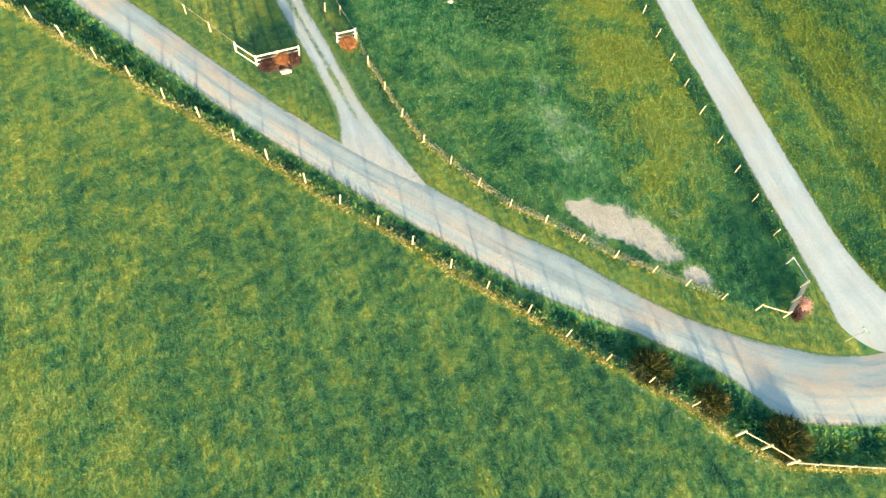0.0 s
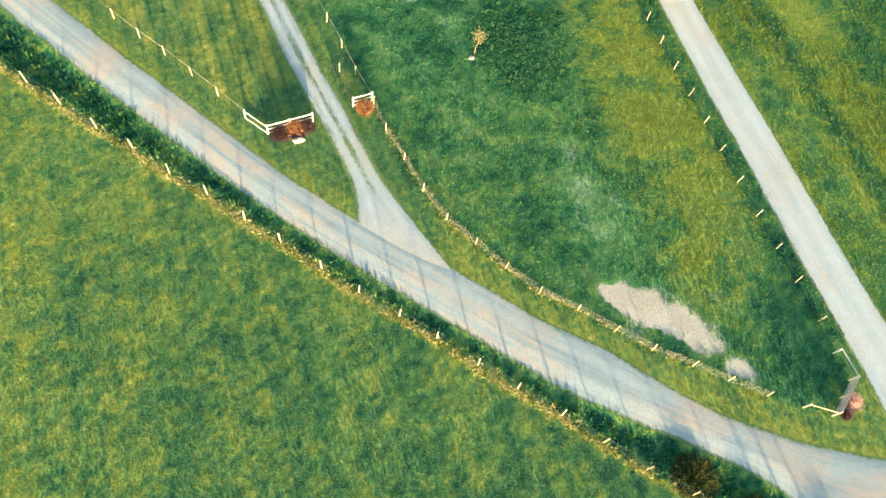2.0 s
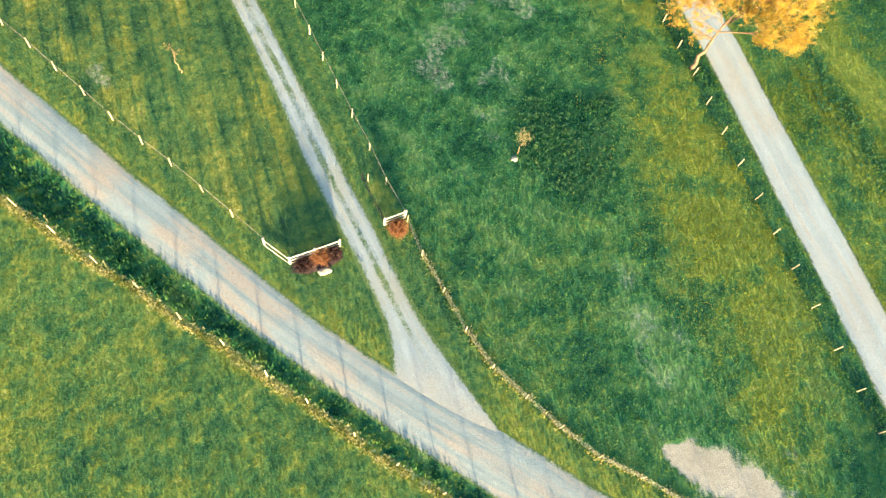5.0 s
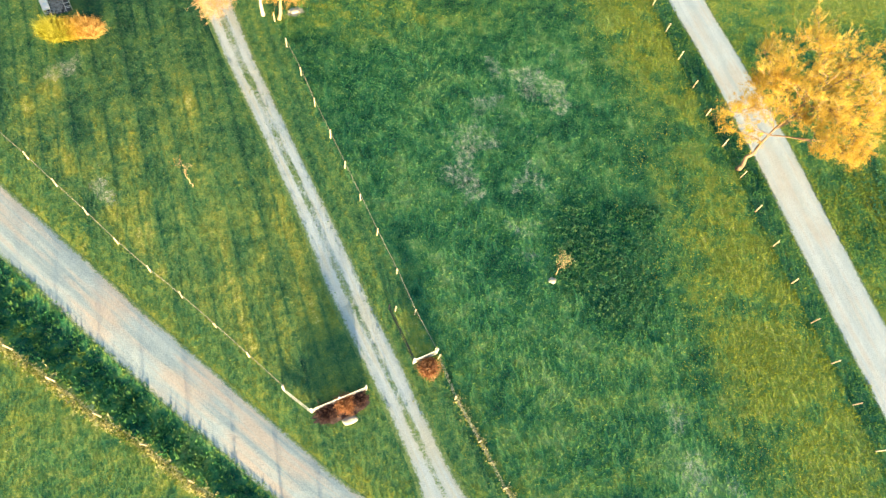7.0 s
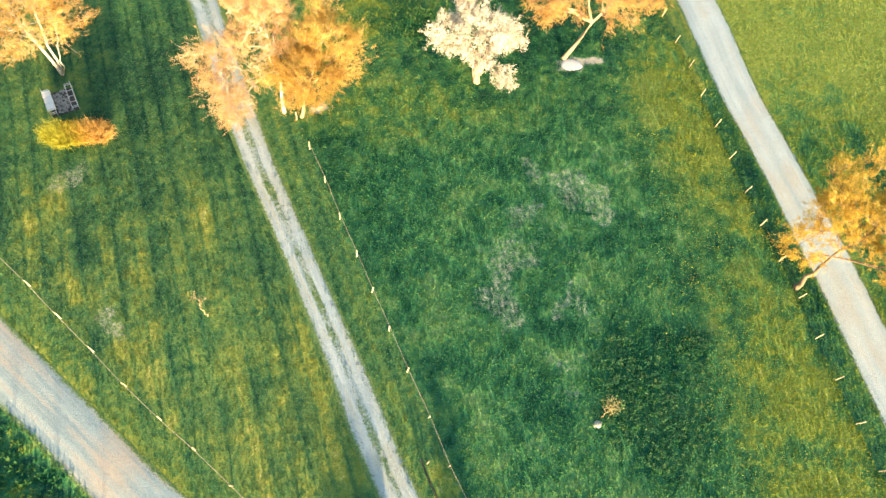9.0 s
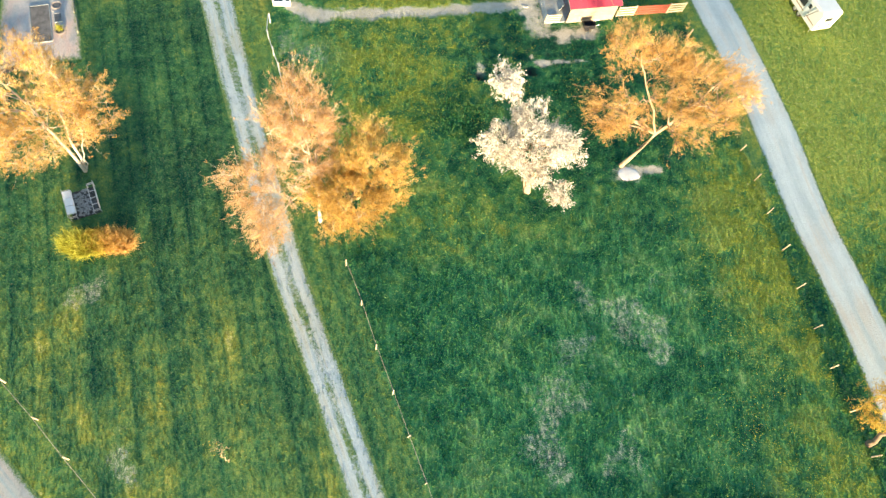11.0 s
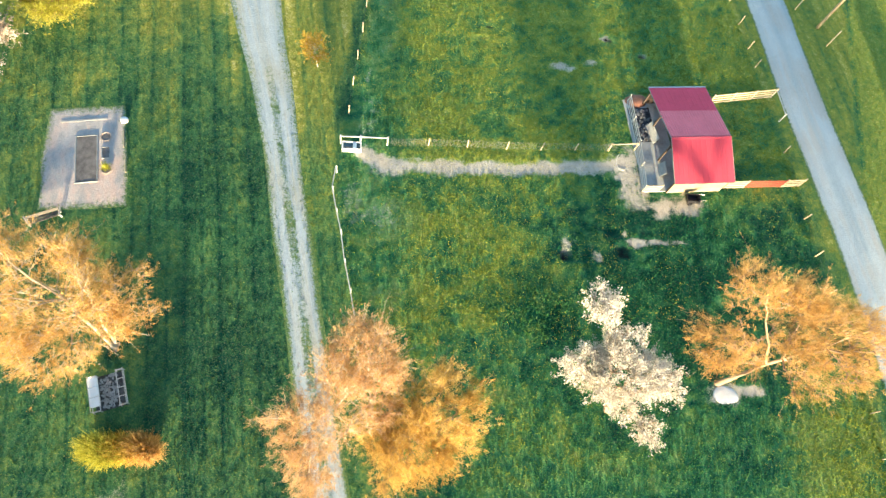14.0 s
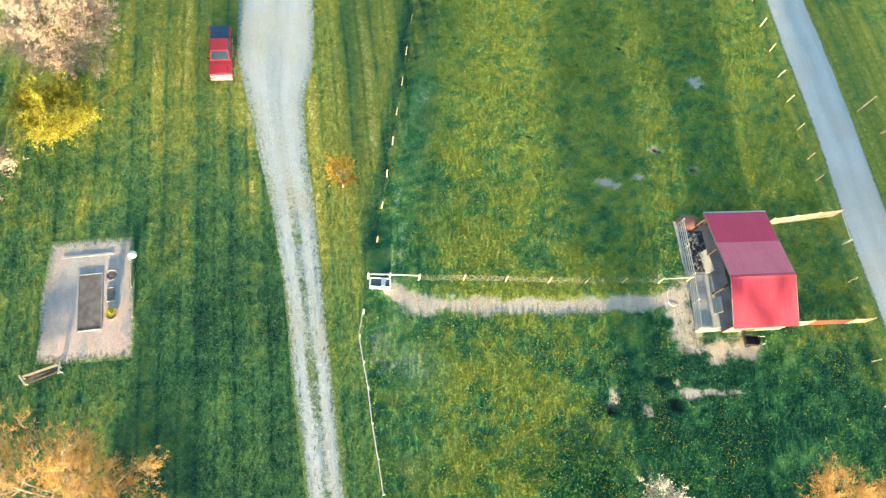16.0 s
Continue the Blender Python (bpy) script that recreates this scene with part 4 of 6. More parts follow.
def dandelions(count, seed):
    """Small yellow flower heads in drifts over the pasture and the rough grass beyond the lane."""
    r = np.random.default_rng(seed)
    x, y = r.uniform(-32, 56, count), r.uniform(30, 150, count)
    drift = spots(x, y, [((-14, 97), (12, 9), 15), ((-17, 122), (11, 22), 13), ((2, 132), (8, 12), 13), ((19, 80), (5, 14), 15), ((22, 52), (5, 20), 15), ((8, 110), (4, 6), 15), ((47, 46), (8, 26), 20)])
    ok = (within(x, y, PASTURE) | (x > 36)) & ~within(x, y, LANE_RING) & ~within(x, y, ROAD_RING) & (r.random(count) < 2.8 * (drift - 0.15) * np.clip(3.2 * patchy(x, y, 1.7, 141) - 1.1, 0, 1))
    x, y = x[ok], y[ok]
    n, z = len(x), relief(x, y) + r.uniform(0.05, 0.11, len(x))
    size, ang = r.uniform(0.016, 0.034, n), r.uniform(0, math.pi, n)
    tip = r.normal(0, 0.012, (n, 4))
    v = np.stack([np.stack([x + size * np.cos(ang + k * math.pi / 2), y + size * np.sin(ang + k * math.pi / 2), z + tip[:, k]], -1) for k in range(4)], 1).reshape(-1, 3)
    return thing("dandelions", "yellow dandelion flowers in drifts over the pasture", "flowers", kind="stuff", data=from_arrays("dandelions", v, np.arange(len(v)).reshape(-1, 4), leafy("dandelion_petals", [(0.0, (0.34, 0.32, 0.02)), (0.5, (0.50, 0.46, 0.03)), (1.0, (0.66, 0.60, 0.07))]), False, shade=np.repeat(r.random(n), 4)))


dandelions(230000, 108)



def weeds(label, count, seed, places, tall):
    """Clumps of broad-leaved weeds: rosettes of pointed leaves that arch out of the grass."""
    r = np.random.default_rng(seed)
    lo, hi = np.min([p[0] for p in places], 0) - 8, np.max([p[0] for p in places], 0) + 8
    x, y = r.uniform(lo[0], hi[0], count), r.uniform(lo[1], hi[1], count)
    deep = spots(x, y, places) + 0.8 * (patchy(x, y, 1.5, seed + 1) - 0.5)
    ok = (deep + 0.35 * (r.random(count) - 0.5) > 0.52) & ~within(x, y, LANE_RING) & ~within(x, y, ROAD_RING)
    x, y = x[ok], y[ok]
    n, k = len(x), 7
    ang = r.uniform(0, 2 * math.pi, (n, 1)) + np.arange(k) * 2.4
    size = tall * r.uniform(0.5, 1.3, (n, 1)) * r.uniform(0.7, 1.2, (n, k))
    dx, dy = np.cos(ang), np.sin(ang)
    foot = np.stack([x[:, None] + 0 * ang, y[:, None] + 0 * ang, np.broadcast_to(relief(x, y)[:, None], (n, k))], -1)
    mid = foot + np.stack([dx * size * 0.5, dy * size * 0.5, size * r.uniform(0.5, 0.9, (n, k))], -1)
    tip = foot + np.stack([dx * size, dy * size, size * r.uniform(0.3, 0.8, (n, k))], -1)
    side = np.stack([-dy, dx, 0 * dx], -1) * (0.22 * size)[..., None]
    v = np.stack([foot, mid - side, tip, mid + side], 2).reshape(-1, 3)
    shade = np.clip(np.repeat(r.normal(0.45, 0.18, n), k) + r.normal(0, 0.1, n * k), 0, 1)
    mat = leafy("weed_leaves", [(0.0, (0.024, 0.110, 0.062)), (0.5, (0.070, 0.200, 0.095)), (1.0, (0.20, 0.30, 0.10))], through=0.4)
    return thing("weeds", label, "weeds", kind="stuff", data=from_arrays("weeds", v, np.arange(len(v)).reshape(-1, 4), mat, False, shade=np.repeat(shade, 4)))


weeds("dark broad-leaved weeds growing in a patch of the pasture", 6500, 151, [((10.8, 56.5), (3.6, 5.0), 20), ((15.3, 61), (1.6, 1.4), 0)], 0.17)
weeds("rows of dark leafy weeds in the rough grass beyond the lane", 7000, 153, [((46.6, 38), (1.4, 9), 18), ((44.0, 48), (1.6, 9), 18), ((39.5, 62), (2.2, 7), 18), ((49.5, 50), (1.2, 8), 18), ((36.0, 74), (2.0, 4), 18)], 0.20)
weeds("coarse dark weeds along the roadside ditch", 6000, 155, [((-30, 48), (3, 1.0), -36), ((-16, 38.6), (6, 0.9), -34), ((-2, 29.8), (6, 0.9), -32), ((10, 22.4), (6, 0.9), -30), ((20, 17.0), (5, 0.9), -27)], 0.18)

# ---- fences ----
def post_mesh(name, r, h, mat):
    g = Geo().tube([(0, 0, -0.25), (0, 0, h * 0.5), (0.01, 0, h - 0.03), (0.01, 0, h)], [r * 1.05, r, r * 0.96, r * 0.7], 8)
    return g.mesh(name, mat)


mesh_thick, mesh_thin = post_mesh("post", 0.055, 1.4, m_post), post_mesh("post", 0.046, 1.15, m_post)


def wire_fence(label, places, mesh, heights, r=0.010, group="pasture fences"):
    """A run of posts strung with wires; every post and every wire is a part."""
    ox, oy = places[0]
    fence = thing("fence", label, "fence", pose(ox, oy, 0), group)
    rr = random.Random(len(places) * 31 + int(ox))
    for x, y in places:
        p = part("post", mesh, None, fence)
        p.matrix_basis = pose(x - ox, y - oy, 0, rr.uniform(-3, 3), rr.uniform(-3, 3), rr.uniform(0, 360))
    for h in heights:
        pts = []
        for (ax, ay), (bx, by) in zip(places, places[1:]):
            pts += [(ax - ox, ay - oy, h), ((ax + bx) / 2 - ox, (ay + by) / 2 - oy, h - 0.03)]
        pts.append((places[-1][0] - ox, places[-1][1] - oy, h))
        part("wire", Geo().tube(pts, [r] * len(pts), 4), m_wire, fence)
    return fence


def net(fence, a, b, top):
    """Woven field mesh between two ends: upright and level strands."""
    a, b = Vector(a), Vector(b)
    g = Geo()
    n = max(3, int((b - a).length / 0.3))
    for i in range(n + 1):
        p = a.lerp(b, i / n)
        g.tube([p, p + Vector((0, 0, top))], [0.004, 0.004], 3, False)
    for k in range(6):
        z = Vector((0, 0, 0.08 + (top - 0.1) * k / 5))
        g.tube([a + z, b + z], [0.004, 0.004], 3, False)
    return part("mesh_panel", g, m_net, fence)


def netted(fence, places, top):
    """Hang a mesh panel in every bay of a fence."""
    ox, oy = places[0]
    for (ax, ay), (bx, by) in zip(places, places[1:]):
        net(fence, (ax - ox, ay - oy, 0.02), (bx - ox, by - oy, 0.02), top)


wire_fence("weathered wooden post and wire fence beside the grazed field", POSTS_FIELD, mesh_thick, (0.5, 0.95, 1.3), 0.003)
netted(wire_fence("wooden post and mesh fence along the pasture edge", POSTS_PADDOCK, mesh_thin, (0.5, 1.0), 0.0035), POSTS_PADDOCK, 1.0)
wire_fence("wooden post fence with a pale top rail beside the driveway", POSTS_DRIVE, mesh_thin, (0.5,), 0.0035)
wire_fence("thin wooden posts and wire along the gravel lane", POSTS_LANE, mesh_thin, (0.5, 1.0), 0.003)
wire_fence("thin wooden posts and wire along the far lane", POSTS_LANE_FAR, mesh_thin, (0.5, 1.0), 0.003)
wire_fence("wooden posts with a pale rail round the mown lawn", POSTS_LAWN, mesh_thin, (0.5,), 0.0035)
cross = wire_fence("wooden posts and woven mesh across the pasture beside a worn path", POSTS_CROSS, mesh_thin, (0.5, 1.0), 0.003)
netted(cross, POSTS_CROSS, 1.05)
wire_fence("thin wooden posts and wire beside the lawn", POSTS_NORTH, mesh_thin, (0.5, 1.0), 0.003)


def top_rail(fence_places, h=1.0, w=0.03, mat=m_board):
    ox, oy = fence_places[0]
    rail = thing("top_rail_fence", "pale sawn top rail nailed along the fence posts", "fence rail", pose(ox, oy, 0))
    for (ax, ay), (bx, by) in zip(fence_places, fence_places[1:]):
        part("rail", Geo().beam((ax - ox, ay - oy, h), (bx - ox, by - oy, h), w, w), mat, rail)


def board_fence(label, ends, h, boards, m=m_white, width=0.14, post=0.12, red=None, posts=None, thick=0.03):
    """Posts with level boards between them; ends are the corner places."""
    ox, oy = ends[0]
    fence = thing("board_fence", label, "fence", pose(ox, oy, 0), "board fences")
    for k, ((ax, ay), (bx, by)) in enumerate(zip(ends, ends[1:])):
        span = math.hypot(bx - ax, by - ay)
        n = posts or max(1, round(span / 2.4))
        for i in range(n + (k == len(ends) - 2)):
            x, y = ax + (bx - ax) * i / n - ox, ay + (by - ay) * i / n - oy
            part("post", Geo().box((post, post, h + 0.3), pose(x, y, h / 2 - 0.1, 0, 0, math.degrees(math.atan2(by - ay, bx - ax))), 0.02), m, fence)
        side = Vector((by - ay, ax - bx, 0)).normalized() * (post / 2 + 0.016)
        for i in range(n):
            p = Vector((ax + (bx - ax) * i / n - ox, ay + (by - ay) * i / n - oy, 0)) + side
            q = Vector((ax + (bx - ax) * (i + 1) / n - ox, ay + (by - ay) * (i + 1) / n - oy, 0)) + side
            for j in range(boards):
                z = Vector((0, 0, h - width / 2 - (h - 0.12 - width) * j / max(1, boards - 1) + 0.01))
                part("board", Geo().beam(p + z, q + z, max(thick, 0.07 if boards == 1 else 0.0), width), m_redboard if red and i in red else m, fence)
    return fence


top_rail(POSTS_DRIVE[4:])
top_rail(POSTS_LAWN)

# ---- trees ----
def bowed(p, q, sag, n, wob, r):
    """A bent line from p to q."""
    t = np.linspace(0, 1, n)[:, None]
    line = p + (q - p) * t
    line[:, 2] += sag * np.sin(np.pi * t[:, 0])
    line[1:-1] += r.normal(0, wob, (n - 2, 3))
    return line


def tree(name, label, base, stems, crowns, leaf_mat, bark, leaves, leaf_size, seed, trunk_r=0.22, limbs=16, boughs=150, twigs=2200, clump=0.15, low=0.35, twig_r=0.011, category="tree", twig_long=0.85, sprays=0.6, twig_bark=None, fork=0):
    """A tree: stems that fork into limbs, boughs and twigs that fill the oval crowns, and many small leaves on the twigs.
    stems: ends of the stems, from the base, or all but the first from a fork on it (its third joint or higher); crowns: ((x, y, z), (a, b, c), share)."""
    r = np.random.default_rng(seed)
    o = np.array([*base, 0.0])
    root = thing(name, label, category, pose(base[0], base[1], 0), "trees" if category == "tree" else "shrubs")
    centre, size = np.array([c for c, _, _ in crowns], float) - o, np.array([s for _, s, _ in crowns], float)
    share = np.array([w for *_, w in crowns], float) / sum(w for *_, w in crowns)

    lobes = r.normal(size=(len(crowns), 9, 3))
    lobes /= np.linalg.norm(lobes, axis=2)[..., None]

    def fill(n, inner):
        """Places in the crowns, which bulge in some directions and draw in between."""
        k = r.choice(len(crowns), n, p=share)
        d = r.normal(size=(n, 3))
        d /= np.linalg.norm(d, axis=1)[:, None]
        bulge = 0.76 + 0.36 * np.exp(-(1 - np.einsum("nij,nj->ni", lobes[k], d).max(1)) / 0.10)
        return centre[k] + d * size[k] * (bulge * r.uniform(inner, 1, n) ** 0.5)[:, None]

    thin = min(1.0, trunk_r / 0.2)
    g = Geo()
    nodes, reach = [], []
    for i, (end, wide) in enumerate(stems):
        start = nodes[min(5, fork - 4 + i)] if fork and i else np.array([r.normal(0, 0.08), r.normal(0, 0.08), -0.2])
        line = bowed(start, np.array(end, float) - o * [1, 1, 0], 0, 9, 0.10, r)
        radii = trunk_r * wide * np.linspace(1, 0.22, 9) ** 1.1
        radii[0] *= 1.35 if start[2] < 0 else 0.9
        g.tube(line, list(radii), 9)
        nodes += list(line[3:])
        reach += list(radii[3:])
    part("trunk", g, bark, root, smooth=True)

    def grow(tips, lo_r, share_r, n, wob, sides, names, back):
        """Join each tip to a node nearer the ground."""
        nonlocal nodes, reach
        at, rr = np.array(nodes), np.array(reach)
        made, geo = [], Geo()
        whole = sides > 5
        for tip in tips:
            d = np.linalg.norm(at - tip, axis=1) + back * np.maximum(0, at[:, 2] - tip[2] + 0.4 * np.hypot(*(at[:, :2] - tip[:2]).T))
            i = int(np.argmin(d))
            line = bowed(at[i], tip, 0.06 * np.linalg.norm(tip - at[i]), n, wob, r)
            rad = np.linspace(max(lo_r, rr[i] * share_r), lo_r, n)
            if whole:
                part(names, Geo().tube(line, list(rad), sides, False), bark, root, smooth=True)
            else:
                geo.tube(line, list(rad), sides, False)
            made += [(p, w) for p, w in zip(line[1:], rad[1:])]
        if not whole:
            tagged(part(names, geo, twig_bark if twig_bark and names == "twig_mass" else bark, root, smooth=sides > 3), kind="stuff")
        nodes += [p for p, _ in made]
        reach += [w for _, w in made]
        return [p for p, _ in made]

    grow(fill(limbs, 0.35), 0.045 * thin, 0.72, 7, 0.12, 6, "limb", 1.2)
    grow(fill(boughs, 0.25), 0.018 * thin, 0.55, 6, 0.08, 4, "bough_mass", 0.7)
    tips = np.array(nodes)[-boughs * 5 :]
    tips = tips[r.integers(0, len(tips), twigs)]
    mid = centre.mean(0) - [0, 0, 0.5 * size[0, 2]]
    out = tips - mid
    out = out / (np.linalg.norm(out, axis=1)[:, None] + 1e-6) + r.normal(0, 0.55, (twigs, 3)) + [0, 0, 0.15]
    tips = tips + out * (twig_long * r.uniform(0.4, 1.2, twigs))[:, None]
    ends = np.array(grow(np.r_[tips, fill(twigs // 2, 0.3)], twig_r * 0.6 * thin, 0.6, 3, 0.05, 3, "twig_mass", 0.25))
    ends = ends[ends[:, 2] > low]
    # sprays of thin budding shoots that fan out from the twigs
    count = int(leaves * sprays)
    foot = ends[r.integers(0, len(ends), count)]
    way = foot - mid
    way = way / (np.linalg.norm(way, axis=1)[:, None] + 1e-6) + r.normal(0, 0.45, (count, 3)) + [0, 0, 0.2]
    way /= np.linalg.norm(way, axis=1)[:, None]
    tip = foot + way * (0.55 * twig_long * r.uniform(0.3, 1.2, count))[:, None]
    side = np.cross(way, r.normal(size=(count, 3)))
    side *= (0.009 * r.uniform(0.7, 1.3, count) / np.linalg.norm(side, axis=1))[:, None]
    knee = foot + (tip - foot) * 0.5 + r.normal(0, 0.03, (count, 3))
    tint = lambda p: np.clip(0.5 + 0.9 * (patchy(p[:, 0] + 50, p[:, 1] + p[:, 2], 1.6, seed) - 0.5) + r.normal(0, 0.16, len(p)), 0, 1)
    v = np.stack([foot, knee - side, tip, knee + side], 1).reshape(-1, 3)
    shoots = new("shoot_mass", from_arrays("shoot_mass", v, np.arange(len(v)).reshape(-1, 4), leaf_mat, False, shade=np.repeat(tint(tip), 4)))
    shoots.parent = root
    shoots["kind"] = "stuff"
    # leaves along the shoots
    k = r.integers(0, count, leaves)
    pick = foot[k] + (tip[k] - foot[k]) * r.uniform(0.1, 1.05, leaves)[:, None] + r.normal(0, clump * 0.4, (leaves, 3))
    tone = np.repeat(tint(pick), 4)
    a, b = way[k] + r.normal(0, 0.5, (leaves, 3)), r.normal(size=(leaves, 3))
    a /= np.linalg.norm(a, axis=1)[:, None]
    b -= a * (a * b).sum(1)[:, None]
    b /= np.linalg.norm(b, axis=1)[:, None]
    s = leaf_size * r.uniform(0.6, 1.4, leaves)[:, None]
    v = np.stack([pick - a * s, pick + b * s * 0.55, pick + a * s, pick - b * s * 0.55], 1).reshape(-1, 3)
    foliage = new("foliage", from_arrays("foliage", v, np.arange(len(v)).reshape(-1, 4), leaf_mat, False, shade=tone))
    foliage.parent = root
    foliage["kind"] = "stuff"
    return root


m_leaf_amber = leafy("amber_spring_leaves", [(0.0, (0.31, 0.17, 0.045)), (0.5, (0.57, 0.37, 0.12)), (1.0, (0.74, 0.54, 0.23))], through=0.45)
m_leaf_gold = leafy("golden_spring_leaves", [(0.0, (0.30, 0.18, 0.03)), (0.5, (0.58, 0.42, 0.07)), (1.0, (0.74, 0.57, 0.16))], through=0.58)
m_leaf_honey = leafy("honey_spring_leaves", [(0.0, (0.34, 0.21, 0.05)), (0.5, (0.62, 0.43, 0.12)), (1.0, (0.76, 0.57, 0.22))], through=0.58)
m_leaf_pale = leafy("pale_young_leaves", [(0.0, (0.20, 0.20, 0.09)), (0.5, (0.36, 0.36, 0.18)), (1.0, (0.52, 0.50, 0.30))], through=0.5)
m_leaf_rose = leafy("rosy_buds", [(0.0, (0.33, 0.19, 0.09)), (0.5, (0.58, 0.38, 0.18)), (1.0, (0.72, 0.52, 0.30))], through=0.5)
m_petal = leafy("white_blossom", [(0.0, (0.50, 0.46, 0.38)), (0.5, (0.58, 0.55, 0.49)), (1.0, (0.74, 0.72, 0.68))], through=0.25)
m_leaf_russet = leafy("russet_leaves", [(0.0, (0.14, 0.055, 0.025)), (0.5, (0.34, 0.17, 0.085)), (1.0, (0.50, 0.30, 0.16))])
m_leaf_grey = leafy("pale_pink_buds", [(0.0, (0.28, 0.22, 0.17)), (0.5, (0.52, 0.44, 0.37)), (1.0, (0.72, 0.65, 0.58))])
m_leaf_lime = leafy("yellow_flowering_twigs", [(0.0, (0.18, 0.17, 0.02)), (0.5, (0.42, 0.42, 0.05)), (1.0, (0.62, 0.58, 0.12))], through=0.45)
m_needle = leafy("dark_juniper_needles", [(0.0, (0.008, 0.024, 0.012)), (0.5, (0.040, 0.066, 0.022)), (0.75, (0.13, 0.13, 0.03)), (1.0, (0.34, 0.26, 0.05))], through=0.25)

tree("tree", "tall amber-leaved tree with two pale leaning stems on the lawn", (-38.2, 82.0), [((-42.6, 84.4, 11.0), 1.0), ((-39.6, 85.6, 9.8), 0.8), ((-36.8, 83.2, 6.0), 0.4)], [((-41.2, 82.9, 7.6), (6.4, 5.0, 4.4), 1.0), ((-36.8, 83.8, 5.6), (2.1, 2.9, 2.2), 0.18), ((-40.0, 80.2, 6.0), (4.2, 2.4, 2.0), 0.2)], m_leaf_amber, m_bark_pale, 68000, 0.034, 201, 0.14, 22, sprays=0.55)
tree("tree", "large rosy-budded tree with a pale trunk overhanging the driveway", (-19.5, 80.1), [((-20.7, 82.6, 12.2), 1.0), ((-19.4, 82.2, 10.5), 0.6), ((-22.4, 82.2, 10.5), 0.5), ((-23.0, 79.2, 7.2), 0.5)], [((-21.2, 82.7, 10.2), (2.9, 2.7, 3.0), 0.5), ((-23.0, 79.2, 6.6), (2.9, 2.7, 2.6), 0.36), ((-21.0, 81.0, 8.2), (2.9, 2.7, 2.8), 0.3), ((-22.3, 76.5, 5.4), (1.8, 1.9, 1.6), 0.16)], m_leaf_rose, m_bark_pale, 56000, 0.032, 202, 0.15, 16, sprays=0.5, fork=4)
tree("tree", "broad golden-leaved tree beside the pasture fence", (-18.0, 79.9), [((-16.4, 80.4, 8.2), 1.0), ((-14.8, 80.2, 7.6), 0.7), ((-17.6, 78.2, 6.2), 0.6)], [((-16.0, 81.3, 7.4), (3.3, 2.9, 2.8), 0.5), ((-17.0, 78.9, 6.2), (2.7, 2.5, 2.3), 0.55), ((-18.5, 80.4, 6.2), (2.0, 2.0, 1.8), 0.28)], m_leaf_honey, m_bark_tan, 54000, 0.036, 203, 0.17, 14, 110, 1500, fork=4)
tree("blossom_tree", "white blossoming pear tree standing in the pasture", (-2.7, 85.4), [((-3.2, 86.8, 5.0), 1.0), ((-5.2, 89.6, 6.8), 0.7), ((-2.0, 86.4, 4.6), 0.8)], [((-3.3, 87.1, 4.5), (3.4, 2.6, 2.2), 0.8), ((-0.7, 84.3, 2.7), (1.4, 1.2, 1.2), 0.12), ((-6.0, 90.4, 7.0), (1.7, 1.5, 1.3), 0.15), ((-4.0, 88.8, 5.8), (1.7, 1.6, 1.5), 0.18), ((-5.8, 87.2, 4.2), (2.0, 1.8, 1.5), 0.24), ((-0.9, 87.6, 4.4), (2.0, 1.8, 1.6), 0.24)], m_petal, m_bark_warm, 48000, 0.060, 204, 0.26, 14, 120, 1000, 0.30, twig_long=0.6, sprays=0.25)
tree("tree", "tall bare-limbed orange-budded tree in the pasture corner", (5.7, 89.6), [((10.6, 92.0, 10.5), 1.0), ((2.7, 93.2, 12.0), 0.6), ((6.4, 93.0, 10.5), 0.5), ((13.0, 91.2, 9.5), 0.45)], [((9.2, 91.2, 8.2), (5.0, 3.7, 3.4), 0.9), ((2.8, 92.8, 10.4), (2.4, 2.2, 2.5), 0.26), ((6.2, 93.2, 10.0), (2.4, 1.8, 2.0), 0.2), ((3.2, 90.4, 6.2), (2.9, 2.1, 1.9), 0.36)], m_leaf_amber, m_bark_warm, 54000, 0.032, 205, 0.19, 20, sprays=0.7, fork=3)
tree("tree", "large golden tree with a bent trunk leaning over the lane", (25.0, 67.0), [((26.6, 68.9, 4.6), 1.0), ((29.6, 71.0, 10.5), 0.5)], [((27.0, 70.2, 8.8), (6.6, 6.4, 4.2), 1.0), ((31.2, 69.6, 7.6), (3.4, 4.8, 3.0), 0.4), ((29.4, 65.8, 6.6), (2.5, 2.2, 1.8), 0.25), ((21.8, 68.0, 5.6), (2.2, 1.9, 1.5), 0.13), ((24.6, 70.4, 7.0), (2.9, 3.0, 2.2), 0.25)], m_leaf_gold, m_bark_dark, 72000, 0.043, 206, 0.24, 14, 130, 1700, sprays=0.6, twig_bark=m_bark_tan, fork=5)
tree("tree", "rounded pale pink budding tree beyond the garden", (-55.0, 113.2), [((-55.2, 113.8, 5.0), 1.0)], [((-55.4, 114.6, 4.6), (5.0, 4.2, 3.2), 1.0)], m_leaf_grey, m_bark_warm, 46000, 0.046, 207, 0.2, 14, 140, 1600)
tree("tree", "small pale pink blossom tree beside the lawn", (-56.5, 101.5), [((-56.5, 101.8, 4.0), 1.0)], [((-56.4, 101.8, 4.2), (3.4, 3.0, 2.4), 1.0)], m_leaf_grey, m_bark_warm, 20000, 0.07, 208, 0.16, 10, 70, 600)
